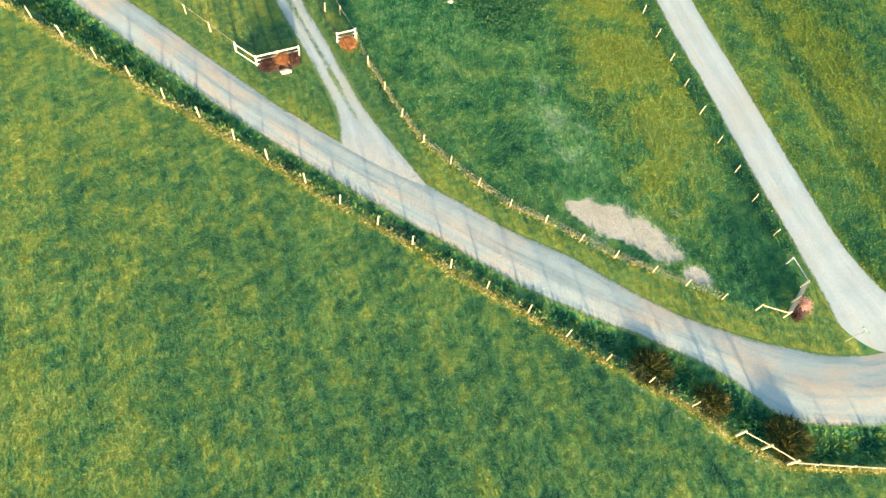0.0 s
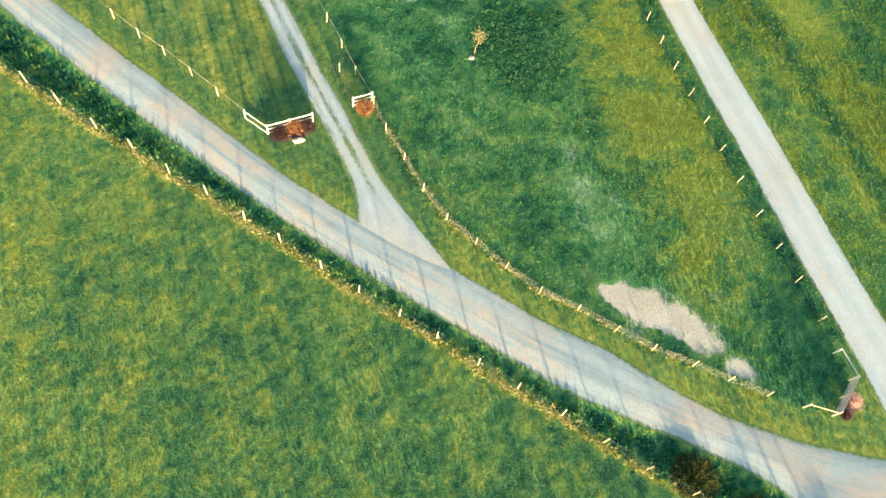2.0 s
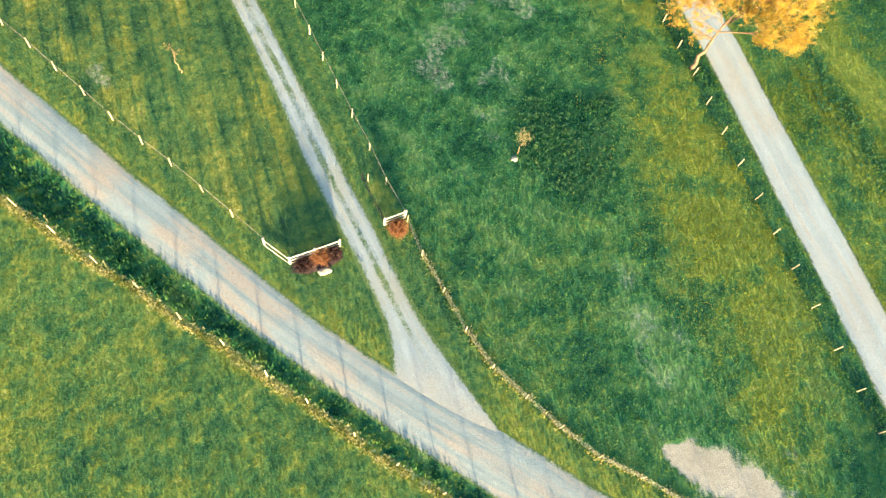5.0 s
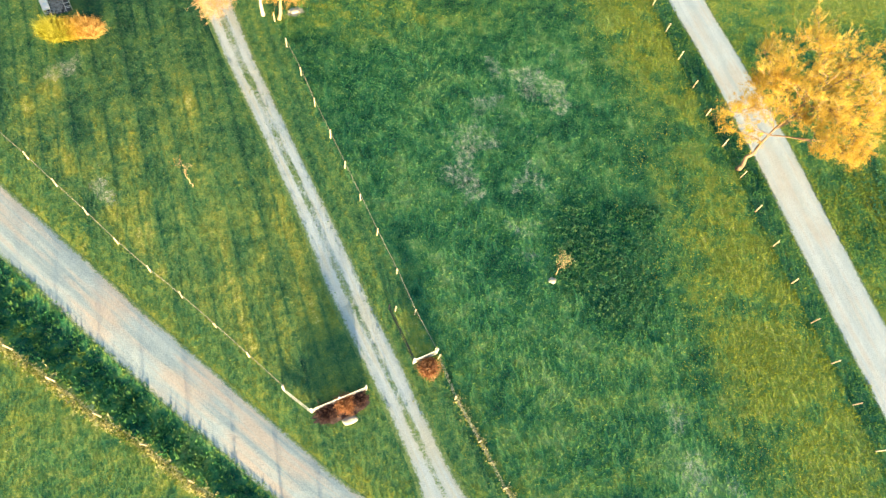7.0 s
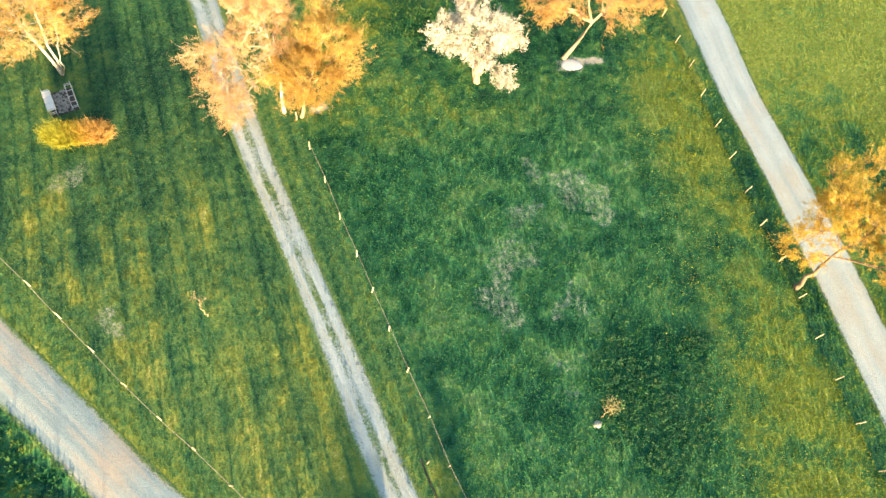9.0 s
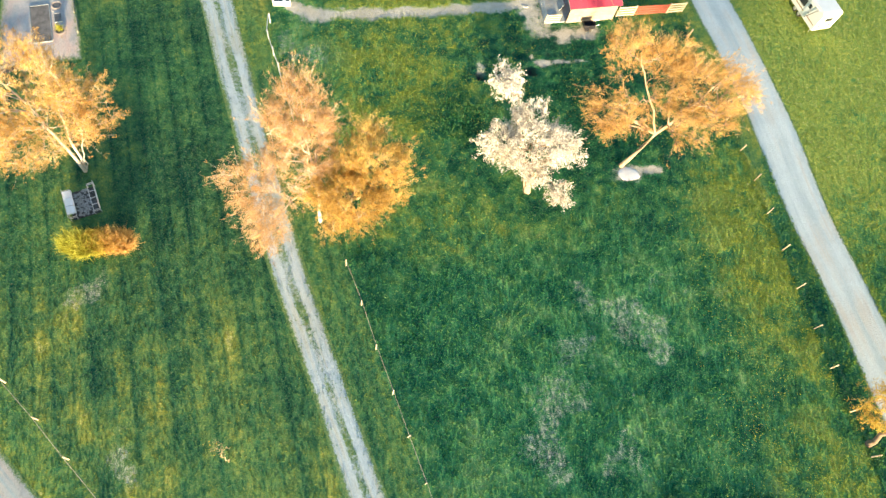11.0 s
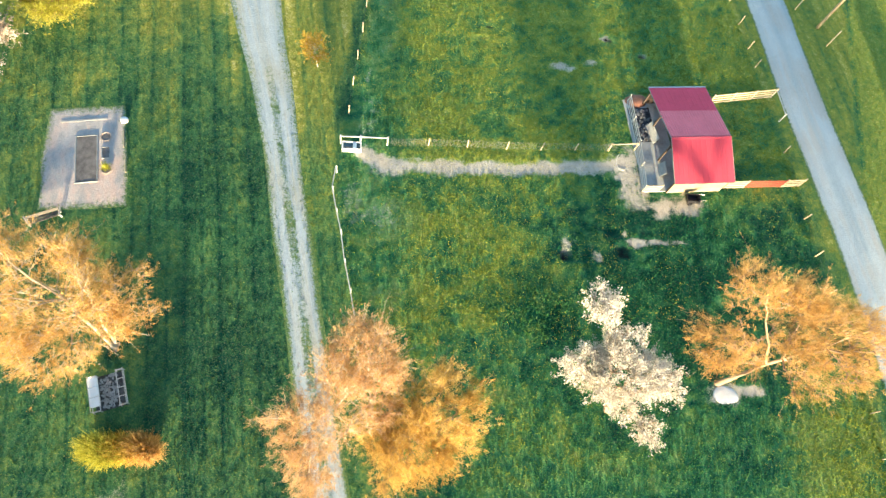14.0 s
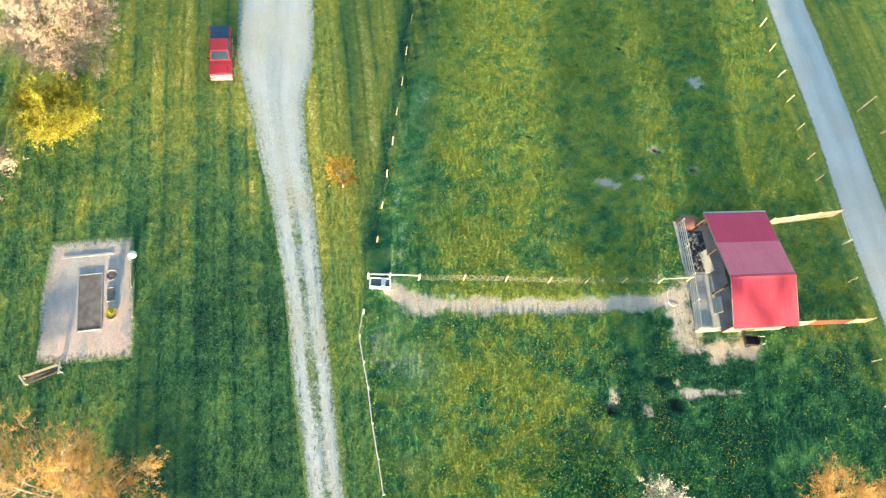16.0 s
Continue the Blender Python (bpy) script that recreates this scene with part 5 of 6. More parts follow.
tree("shrub", "bright yellow flowering shrub on the lawn", (-53.6, 108.4), [((-53.6, 108.6, 2.4), 1.0)], [((-53.7, 108.7, 2.3), (2.6, 2.2, 1.8), 1.0)], m_leaf_lime, m_bark_warm, 24000, 0.06, 209, 0.09, 12, 80, 700, 0.14, 0.3, twig_long=0.8, category="shrub")

# ---- shrubs and saplings ----
def spiky(name, label, base, radius, height, mat, count, seed, width=0.016, lean=0.9, z=0.0, squash=1.0, leafage=2.0, upright=0.0):
    """A bushy clump of thin shoots that fan out from the ground, with a mound of small leaves on them."""
    r = np.random.default_rng(seed)
    root = thing(name, label, "shrub", pose(base[0], base[1], z), "shrubs")
    a, d = r.uniform(0, 2 * math.pi, count), np.sqrt(r.random(count))
    d = d * (0.72 + 0.5 * patchy(np.cos(a) * 3 + 20, np.sin(a) * 3 + 20, 0.9, seed))
    foot = np.stack([np.cos(a) * d * radius * 0.45, np.sin(a) * d * radius * 0.45 * squash, np.zeros(count) - 0.03], -1)
    tip = np.stack([np.cos(a) * d * radius, np.sin(a) * d * radius * squash, height * np.sqrt(np.maximum(0.2, 1 - 0.75 * d**2)) * r.uniform(0.5, 1.2, count)], -1) + r.normal(0, 0.16, (count, 3))
    tip = tip + np.stack([tip[:, 0] * 0.12, tip[:, 1] * 0.12, np.full(count, 0.35)], -1) * upright * r.random(count)[:, None]
    mid = (foot + tip) / 2 + np.array([0, 0, 1]) * height * 0.12 * lean
    side = np.stack([-np.sin(a + r.normal(0, 1, count)), np.cos(a + r.normal(0, 1, count)), np.zeros(count)], -1) * width
    v = np.stack([foot - side, foot + side, mid + side, mid - side, mid - side, mid + side, tip + side * 0.2, tip - side * 0.2], 1).reshape(-1, 3)
    tone = np.clip(0.5 + 0.7 * (patchy(tip[:, 0] + 30, tip[:, 1] + tip[:, 2], 0.7, seed) - 0.5) + r.normal(0, 0.18, count), 0, 1)
    ob = new("shoot_mass", from_arrays("shoot_mass", v, np.arange(len(v)).reshape(-1, 4), mat, False, shade=np.repeat(tone, 8)))
    ob.parent = root
    ob["kind"] = "stuff"
    n = int(count * leafage)
    k = r.integers(0, count, n)
    t = r.uniform(0.45, 1, n)[:, None]
    at = mid[k] + (tip[k] - mid[k]) * t + r.normal(0, 0.05, (n, 3))
    p, q = r.normal(size=(n, 3)), r.normal(size=(n, 3))
    p *= (0.045 * r.uniform(0.6, 1.4, n) / np.linalg.norm(p, axis=1))[:, None]
    q *= (0.028 / np.linalg.norm(q, axis=1))[:, None]
    v = np.stack([at - p, at + q, at + p, at - q], 1).reshape(-1, 3)
    ob = new("foliage", from_arrays("foliage", v, np.arange(len(v)).reshape(-1, 4), mat, False, shade=np.repeat(tone[k], 4)))
    ob.parent = root
    ob["kind"] = "stuff"
    return root


spiky("juniper", "dark spreading juniper bush with golden tips beside the ditch", (21.6, 15.7), 1.75, 0.5, m_needle, 4200, 301, 0.03, z=-0.35, upright=0.4)
spiky("juniper", "dark spreading juniper bush in the roadside ditch", (26.0, 13.2), 1.4, 0.45, m_needle, 3200, 302, 0.03, z=-0.35, upright=0.4)
spiky("juniper", "dark juniper bush with a golden side near the field corner", (31.4, 10.7), 1.8, 0.45, m_needle, 4200, 303, 0.03, z=-0.25, upright=0.4)
spiky("shrub", "yellow-twigged shrub in a low hedge clump", (-36.3, 75.4), 1.75, 1.3, m_leaf_lime, 3400, 304, 0.02, squash=0.6, leafage=0.9, upright=1.6)
spiky("shrub", "orange-twigged shrub in a low hedge clump", (-33.9, 76.0), 1.5, 1.25, m_leaf_amber, 3000, 305, 0.02, squash=0.65, leafage=0.9, upright=1.6)
spiky("shrub", "low yellow and orange shrub between two hedge shrubs", (-35.1, 75.75), 1.5, 1.2, m_leaf_gold, 3000, 314, 0.02, squash=0.6, leafage=0.9, upright=1.6)
spiky("shrub", "russet shrub before the white board fence", (-9.55, 44.35), 0.75, 1.0, m_leaf_russet, 1000, 306)
m_leaf_plum = leafy("dark_plum_leaves", [(0.0, (0.018, 0.012, 0.014)), (0.5, (0.05, 0.028, 0.03)), (1.0, (0.13, 0.075, 0.06))], through=0.15)
m_leaf_pink = leafy("pink_flowers", [(0.0, (0.30, 0.16, 0.14)), (0.5, (0.52, 0.34, 0.32)), (1.0, (0.72, 0.58, 0.55))])
spiky("shrub", "dark plum shrub before the white board fence", (-10.75, 43.75), 0.75, 0.8, m_leaf_plum, 1000, 307)
spiky("shrub", "dark plum shrub at the end of the bed", (-8.55, 44.75), 0.6, 0.8, m_leaf_plum, 800, 308)
spiky("shrub", "round russet shrub beside the white gate boards", (-3.6, 47.15), 0.85, 0.95, m_leaf_russet, 1400, 309)
spiky("shrub", "pink flowering shrub behind the corner boards", (35.8, 21.7), 0.6, 0.5, m_leaf_pink, 600, 310)
spiky("shrub", "dark plum shrub in the corner bed", (34.7, 20.6), 0.35, 0.5, m_leaf_plum, 300, 311)
tree("sapling", "small bare forked sapling on the mown lawn", (-22.8, 61.3), [((-23.2, 61.9, 2.6), 1.0)], [((-23.2, 61.9, 2.3), (0.9, 0.7, 0.9), 1.0)], m_leaf_gold, m_bark_tan, 30, 0.04, 311, 0.04, 4, 10, 24, 0.05, 0.3, 0.012, twig_long=0.3)
tree("sapling", "small golden-twigged sapling beside the driveway", (-31.5, 109.5), [((-31.6, 109.7, 2.4), 1.0)], [((-31.6, 109.8, 2.3), (1.15, 1.1, 1.3), 1.0)], m_leaf_gold, m_bark_pale, 3200, 0.065, 312, 0.06, 8, 40, 160, 0.06, 0.3, 0.012, twig_long=0.5)
tree("sapling", "young pale-leaved sapling in the pasture", (6.6, 55.3), [((6.9, 55.7, 2.0), 1.0)], [((6.9, 55.8, 1.8), (0.6, 0.6, 0.8), 1.0)], m_leaf_pale, m_bark_tan, 500, 0.045, 313, 0.04, 6, 24, 90, 0.06, 0.3, 0.012, twig_long=0.3)


# ---- stones and beds ----
def stone(label, x, y, size, seed, turn=0, name="stone", z=0.0, mat=m_stone):
    return thing(name, label, "stone", pose(x, y, z, 0, 0, turn), "stones", data=Geo().boulder(size, seed).mesh(name, mat, True))


stone("pale limestone boulder at the foot of the shrub bed", -9.1, 43.3, (1.15, 0.6, 0.45), 3, 20)
stone("pale stone at the foot of the sapling", 6.4, 54.8, (0.65, 0.55, 0.3), 5)
stone("flat pale stone under the golden tree", -16.8, 81.0, (1.0, 0.6, 0.25), 7, 15)
stone("flat pale salt stone beside the orange tree", 6.6, 88.7, (2.1, 1.4, 0.10), 9, 10, mat=plain("white_salt_stone", (0.66, 0.66, 0.64), 0.8, scale=2, spread=0.15))


def bed(label, x, y, a, b, turn):
    """A low mound of mulch."""
    g = Geo()
    n, rings = 28, 5
    g.add([(a * (1 - k / rings) * math.cos(2 * math.pi * i / n) * (1 + 0.12 * math.sin(3 * i + k)), b * (1 - k / rings) * math.sin(2 * math.pi * i / n) * (1 + 0.1 * math.cos(2 * i)), 0.012 + 0.14 * (1 - (1 - k / rings) ** 2)) for k in range(rings) for i in range(n)] + [(0, 0, 0.15)],
          [(k * n + i, k * n + (i + 1) % n, (k + 1) * n + (i + 1) % n, (k + 1) * n + i) for k in range(rings - 1) for i in range(n)] + [((rings - 1) * n + i, (rings - 1) * n + (i + 1) % n, rings * n) for i in range(n)])
    return thing("mulch_bed", label, "flower bed", pose(x, y, 0, 0, 0, turn), data=g.mesh("mulch_bed", m_mulch, True))


bed("dark mulch bed before the white board fence", -9.7, 44.1, 2.1, 0.8, 24)
bed("mulch bed behind the corner boards", 35.5, 21.3, 1.4, 0.6, 48)

# ---- board fences, gates and corners ----
board_fence("pale two-rail fence leading to the shrub bed", [(-13.9, 45.3), (-11.8, 43.8)], 1.15, 2, m_white, posts=1)
board_fence("white three-board fence behind the shrub bed", [(-11.8, 43.8), (-8.1, 45.5)], 1.2, 3, m_white, 0.15, posts=2)
board_fence("white three-board fence at the end of the small pen", [(-4.7, 47.6), (-3.0, 48.4)], 1.2, 3, m_white, 0.15, posts=1)
board_fence("cream two-rail fence at the road corner", [(31.5, 21.1), (33.7, 20.5)], 1.1, 1, m_board, 0.10, posts=1)
board_fence("weathered three-board fence at the road corner", [(33.7, 20.5), (36.1, 23.4)], 1.2, 4, m_grey_board, 0.20, posts=2)
board_fence("pale rail fence turning along the lane", [(36.1, 23.4), (35.4, 25.6)], 1.1, 1, m_white, 0.08, posts=1)
board_fence("low cream rail along the field corner", [(30.8, 8.8), (32.8, 8.7), (35.5, 8.6), (38.5, 8.5), (44, 8.6)], 0.9, 1, m_post, 0.06, post=0.08, posts=1)
board_fence("cream board fence on the north side of the barn paddock", [(4.6, 116.5), (10.9, 119.2)], 1.35, 4, m_board, 0.16)
board_fence("white rail closing the barn paddock", [(10.9, 119.2), (11.7, 116.5)], 1.2, 1, m_white, 0.08, posts=1)
board_fence("cream board fence between the barn and the red boards", [(6.2, 107.5), (8.0, 108.05)], 1.3, 4, m_board, 0.2, posts=1)
board_fence("cream board fence at the lane end of the paddock", [(11.7, 109.15), (13.4, 109.7)], 1.3, 4, m_board, 0.2, posts=1)
board_fence("white rail fence round the barn yard", [(-3.35, 114.3), (-2.75, 112.0), (-2.1, 109.6), (-1.65, 107.4), (-1.25, 105.1)], 1.1, 4, m_white, 0.11, post=0.09, posts=1, thick=0.045)
board_fence("short cream board panel at the yard corner", [(-1.25, 105.1), (0.15, 105.5)], 1.1, 4, m_board, 0.16, posts=1)
board_fence("single pale rail between the yard and the cross fence", [(-4.7, 108.4), (-2.3, 109.2)], 1.2, 1, m_board, 0.10, posts=1)
board_fence("white rail beside the gate at the driveway", [(-27.2, 99.8), (-27.0, 97.9), (-26.2, 96.1), (-25.4, 94.4), (-24.5, 92.1), (-23.5, 89.9), (-22.6, 87.8)], 1.1, 1, m_white, 0.09, post=0.09, posts=1)
board_fence("white gate rails at the end of the cross fence", [(-27.6, 102.6), (-26.0, 103.0), (-23.8, 103.5)], 1.25, 1, m_white, 0.12, posts=1)
# the red stretch of the paddock fence
board_fence("red-brown painted board fence between two cream stretches", [(8.13, 108.09), (11.57, 109.11)], 1.25, 4, m_redboard, 0.24, posts=2, post=0.08)


def tube_gate(label, a, b, h=1.15):
    """A tubular steel field gate with three bars."""
    ox, oy = a
    gate = thing("field_gate", label, "gate", pose(ox, oy, 0))
    d = Vector((b[0] - ox, b[1] - oy, 0))
    for e in (0, 1):
        part("upright", Geo().tube([d * e + Vector((0, 0, 0.0)), d * e + Vector((0, 0, h + 0.05))], [0.035] * 2, 8), m_black, gate)
    for k in range(3):
        z = Vector((0, 0, 0.25 + (h - 0.25) * k / 2))
        part("bar", Geo().tube([z, d + z], [0.022] * 2, 8), m_black, gate)
    part("brace", Geo().tube([Vector((0, 0, 0.2)), d + Vector((0, 0, h))], [0.02] * 2, 8), m_black, gate)


tube_gate("black tubular steel gate panels beside the driveway", (-6.7, 51.7), (-4.75, 47.65))
pen = thing("pen_post", "pale wooden post inside the small pen", "post", pose(-6.2, 51.6, 0), data=mesh_thin)


def brace_corner():
    """Stout corner posts of the field fence with a rail between them."""
    c = thing("corner_brace", "stout wooden corner posts braced with a pale rail", "fence", pose(27.3, 10.8, 0))
    at = [(0, 0), (1.75, -0.95), (3.5, -2.0)]
    for x, y in at:
        part("post", Geo().tube([(x, y, -0.5), (x, y, 1.45), (x, y, 1.5)], [0.1, 0.09, 0.06], 10), m_post, c)
    part("rail", Geo().tube([(0, 0, 1.2), (1.75, -0.95, 1.2), (3.5, -2.0, 1.15)], [0.04] * 3, 8), m_post, c)


brace_corner()

# ---- trough by the gate ----
m_plastic_white = plain("white_plastic", (0.78, 0.79, 0.78), 0.5, spread=0.08, scale=2, depth=0.001)
m_blue = plain("blue_plastic", (0.30, 0.42, 0.55), 0.5, spread=0.15)
m_water = plain("dark_water", (0.05, 0.10, 0.13), 0.08, spread=0.2, depth=0.0, spec=0.5)
trough = thing("water_trough", "white and blue plastic water trough under the gate rail", "trough", pose(-26.6, 102.35, 0, 0, 0, 12))
part("tub", Geo().prism([(-0.75, 0.0), (0.75, 0.0), (0.82, 0.55), (0.72, 0.55), (0.68, 0.12), (-0.68, 0.12), (-0.72, 0.55), (-0.82, 0.55)], -0.32, 0.32), m_plastic_white, trough)
for s in (-1, 1):
    part("end_wall", Geo().box((1.6, 0.05, 0.55), pose(0, s * 0.345, 0.275)), m_plastic_white, trough)
part("water", Geo().box((1.38, 0.62, 0.02), pose(0.02, 0, 0.42)), m_water, trough)
part("float_cover", Geo().box((0.32, 0.6, 0.12), pose(0.25, -0.02, 0.55), 0.03), m_blue, trough, "blue plastic float cover")


# ---- poles and sign ----
def pole(label, x, y, h, r, mat, name="pole", lean=(0, 0)):
    return thing(name, label, "pole", pose(x, y, 0, *lean), data=Geo().tube([(0, 0, -0.4), (0, 0, h * 0.5), (0, 0, h - 0.04), (0, 0, h)], [r * 1.15, r, r * 0.85, r * 0.6], 12).mesh(name, mat, True))


pole("tall round wooden utility pole beside the lane", 16.3, 130.0, 9.5, 0.15, m_post, "utility_pole")
pole("short pale guard post beside the lane", 13.9, 131.8, 2.5, 0.06, m_post, "guard_post")
pole("short pale guard post in the grass", 17.2, 127.8, 2.2, 0.06, m_post, "guard_post")
sign = thing("road_sign", "thin steel post with small crossed road name plates", "sign", pose(38.6, 18.6, 0, 0, 0, 35))
part("post", Geo().tube([(0, 0, -0.3), (0, 0, 2.5)], [0.03] * 2, 8), m_steel, sign)
m_signgreen = plain("green_sign_plate", (0.03, 0.16, 0.08), 0.5, spread=0.1)
for k, turn in enumerate((0, 90)):
    plate = part("name_plate", Geo().box((0.62, 0.012, 0.16), pose(0, 0, 2.30 + 0.18 * k, 0, 0, turn), 0.004), m_signgreen, sign)
    for s in (-1, 1):
        part("bar", Geo().box((0.42, 0.004, 0.06), pose(0, 0, 2.30 + 0.18 * k, 0, 0, turn) @ pose(0, s * 0.009, 0), 0.001), m_plastic_white, plate)


# ---- barn with a red roof ----
m_greywood = plain("weathered_grey_boards", (0.30, 0.32, 0.32), 0.85, scale=2, spread=0.3)


def barn():
    b = thing("barn", "small open-sided horse barn with a red sheet-metal roof", "barn", pose(0.75, 105.2, 0, 0, 0, 17.5))
    w, prof = 5.6, [(0.0, 2.12), (3.75, 3.45), (6.9, 2.78), (9.9, 2.18)]
    # roof sheets with ribs or corrugation along the slope
    for k, (mat, pitch, amp, label) in enumerate(((m_roof_red, 0.45, 0.022, "bright red smooth roof sheets"), (m_roof_faded, 0.24, 0.032, "faded pinkish corrugated roof sheets"), (m_roof_dull, 0.45, 0.016, "dull red roof sheets with a ridge trim"))):
        (y0, z0), (y1, z1) = prof[k], prof[k + 1]
        n = int(w / pitch) * 8
        x = np.linspace(0, w, n + 1)
        wave = amp * np.cos(x * 2 * math.pi / pitch) if k == 1 else amp * np.clip(8 * np.cos(x * 2 * math.pi / pitch) - 7, 0, 1) * 1.6
        up = 0.02 if k == 1 else 0.0
        verts = [(a, yy, zz + up + h) for yy, zz in ((y0 - 0.03, z0), (y1 + 0.04, z1)) for a, h in zip(x, wave)] + [(a, yy, zz + up - 0.03) for yy, zz in ((y0 - 0.03, z0), (y1 + 0.04, z1)) for a in x]
        m = n + 1
        faces = [(i, i + 1, m + i + 1, m + i) for i in range(n)] + [(2 * m + i + 1, 2 * m + i, 3 * m + i, 3 * m + i + 1) for i in range(n)]
        faces += [(i + 1, i, 2 * m + i, 2 * m + i + 1) for i in range(n)] + [(m + i, m + i + 1, 3 * m + i + 1, 3 * m + i) for i in range(n)]
        faces += [(0, m, 3 * m, 2 * m), (m + n, n, 2 * m + n, 3 * m + n)]
        part("roof_sheet", Geo().add(verts, faces), mat, b, label)
    part("ridge_cap", Geo().prism([(3.55, 3.39), (3.75, 3.50), (3.97, 3.42), (3.75, 3.46)], 0, w, Matrix(((0, 1, 0, 0), (1, 0, 0, 0), (0, 0, 1, 0), (0, 0, 0, 1)))), m_roof_red, b)
    part("rear_trim", Geo().box((w + 0.04, 0.12, 0.05), pose(w / 2, 9.9, 2.22)), m_steel, b)
    for x in (-0.02, w + 0.02):
        for (y0, z0), (y1, z1) in zip(prof, prof[1:]):
            part("barge_board", Geo().beam((x, y0, z0 - 0.05), (x, y1, z1 - 0.05), 0.03, 0.09), m_greywood, b)
    # frame posts
    for x in (0.3, w - 0.3):
        for y, z in ((0.35, 2.15), (3.5, 3.25), (6.7, 2.7), (9.6, 2.1)):
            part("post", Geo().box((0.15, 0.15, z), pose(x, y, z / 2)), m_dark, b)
    # south wall: level cream boards
    for j in range(9):
        part("siding_board", Geo().box((w - 0.5, 0.03, 0.22), pose(w / 2, 0.26, 0.13 + 0.228 * j, 3, 0, 0), 0.006), m_barn_board, b)
    # north and east walls: dark upright boards
    for i in range(20):
        x = 0.4 + (w - 0.8) * (i + 0.5) / 20
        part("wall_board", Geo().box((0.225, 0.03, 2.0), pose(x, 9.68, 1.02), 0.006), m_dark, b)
    for i in range(36):
        y = 0.5 + 9.0 * (i + 0.5) / 36
        if not 5.6 < y < 6.8:
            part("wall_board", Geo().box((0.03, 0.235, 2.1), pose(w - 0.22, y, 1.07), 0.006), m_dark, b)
    # west side: low front boards, and stable doors that stand open
    for y0, y1 in ((0.5, 1.2), (2.6, 3.4), (4.9, 6.2), (7.6, 9.5)):
        for j in range(5):
            part("stall_board", Geo().box((0.03, y1 - y0, 0.22), pose(2.4, (y0 + y1) / 2, 0.13 + 0.23 * j), 0.006), m_greywood, b)
    for x, y, turn, size in ((0.22, 6.2, 8, 1.9), (0.22, 2.4, -8, 1.3)):
        door = part("stable_door", Geo().box((0.045, size, 0.85), pose(x, y, 0.50, 0, 24, turn)), m_greywood, b, "weathered grey stable door leaning outward")
        for z in (-0.26, 0.26):
            part("batten", Geo().box((0.02, size - 0.1, 0.10), pose(x, y, 0.50, 0, 24, turn) @ pose(-0.036, 0, z), 0.004), m_concrete, door)
    return b


barn()
BARN = pose(0.75, 105.2, 0, 0, 0, 17.5)
yard = thing("barn_yard", "stained concrete strip along the open side of the barn", "pavement", BARN, kind="structure")
for i in range(4):
    part("slab", Geo().box((3.6, 2.42, 0.12), pose(0.05 + 0.05 * i, 1.6 + 2.44 * i, 0.02)), m_yard, yard)
m_dirt = plain("reddish_dirt", (0.30, 0.15, 0.10), 0.95, scale=1.5, spread=0.4, depth=0.02)
m_floor = plain("trodden_barn_earth", (0.12, 0.09, 0.07), 0.95, scale=1.5, spread=0.4, depth=0.02)
thing("barn_floor", "trodden earth floor inside the barn", "floor", BARN, kind="structure", data=Geo().box((3.4, 9.0, 0.06), pose(3.75, 5.0, 0.02)).mesh("barn_floor", m_floor))
m_rubble = plain("dark_rubble", (0.07, 0.075, 0.085), 0.9, scale=3, spread=0.6, depth=0.03)
rub = thing("rubble_heap", "dark stone rubble spread over the yard slab", "rubble", BARN @ pose(-0.3, 7.3, 0.1), kind="stuff")
rr = random.Random(5)
g = Geo()
for i in range(160):
    s = rr.uniform(0.08, 0.24)
    g.box((s, s * rr.uniform(0.6, 1), s * 0.5), pose(rr.uniform(-0.9, 0.9), rr.uniform(-1.7, 1.7), s * 0.2, rr.uniform(-20, 20), rr.uniform(-20, 20), rr.uniform(0, 180)), 0.02)
rub.data = None
part("rubble", g, plain("grey_stone_rubble", (0.20, 0.21, 0.22), 0.9, scale=3, spread=0.5), rub)
thing("rubber_mat", "dark rubber mat strewn with rubble on the yard", "mat", BARN @ pose(-0.3, 7.3, 0.09), data=Geo().box((2.1, 3.7, 0.03), None, 0.01).mesh("rubber_mat", m_rubble))
heap = thing("dirt_heap", "low heap of reddish dirt at the yard end", "dirt", BARN @ pose(-0.35, 9.9, 0.04, 0, 0, 10), data=Geo().boulder((2.2, 1.5, 0.3), 12).mesh("dirt_heap", m_dirt, True))
cart = thing("cart", "black plastic muck cart before the barn wall", "cart", BARN @ pose(2.3, -0.65, 0, 0, 0, -6))
part("tub", Geo().prism([(-0.5, 0.3), (0.5, 0.3), (0.62, 0.75), (0.57, 0.75), (0.46, 0.35), (-0.46, 0.35), (-0.57, 0.75), (-0.62, 0.75)], -0.35, 0.35), m_black, cart)
for s in (-1, 1):
    part("side", Geo().box((1.15, 0.03, 0.42), pose(0, s * 0.365, 0.53)), m_black, cart)
    wheel = part("wheel", Geo().lathe([(0.05, -0.03), (0.2, -0.035), (0.22, 0), (0.2, 0.035), (0.05, 0.03)], 16, pose(-0.2, s * 0.42, 0.22, 90)), m_black, cart)
    part("handle", Geo().tube([(0.5, s * 0.3, 0.7), (0.95, s * 0.3, 0.85), (1.0, s * 0.3, 0.85)], [0.018] * 3, 6), m_steel, cart)
    part("leg", Geo().box((0.05, 0.05, 0.32), pose(0.4, s * 0.3, 0.16)), m_steel, cart)
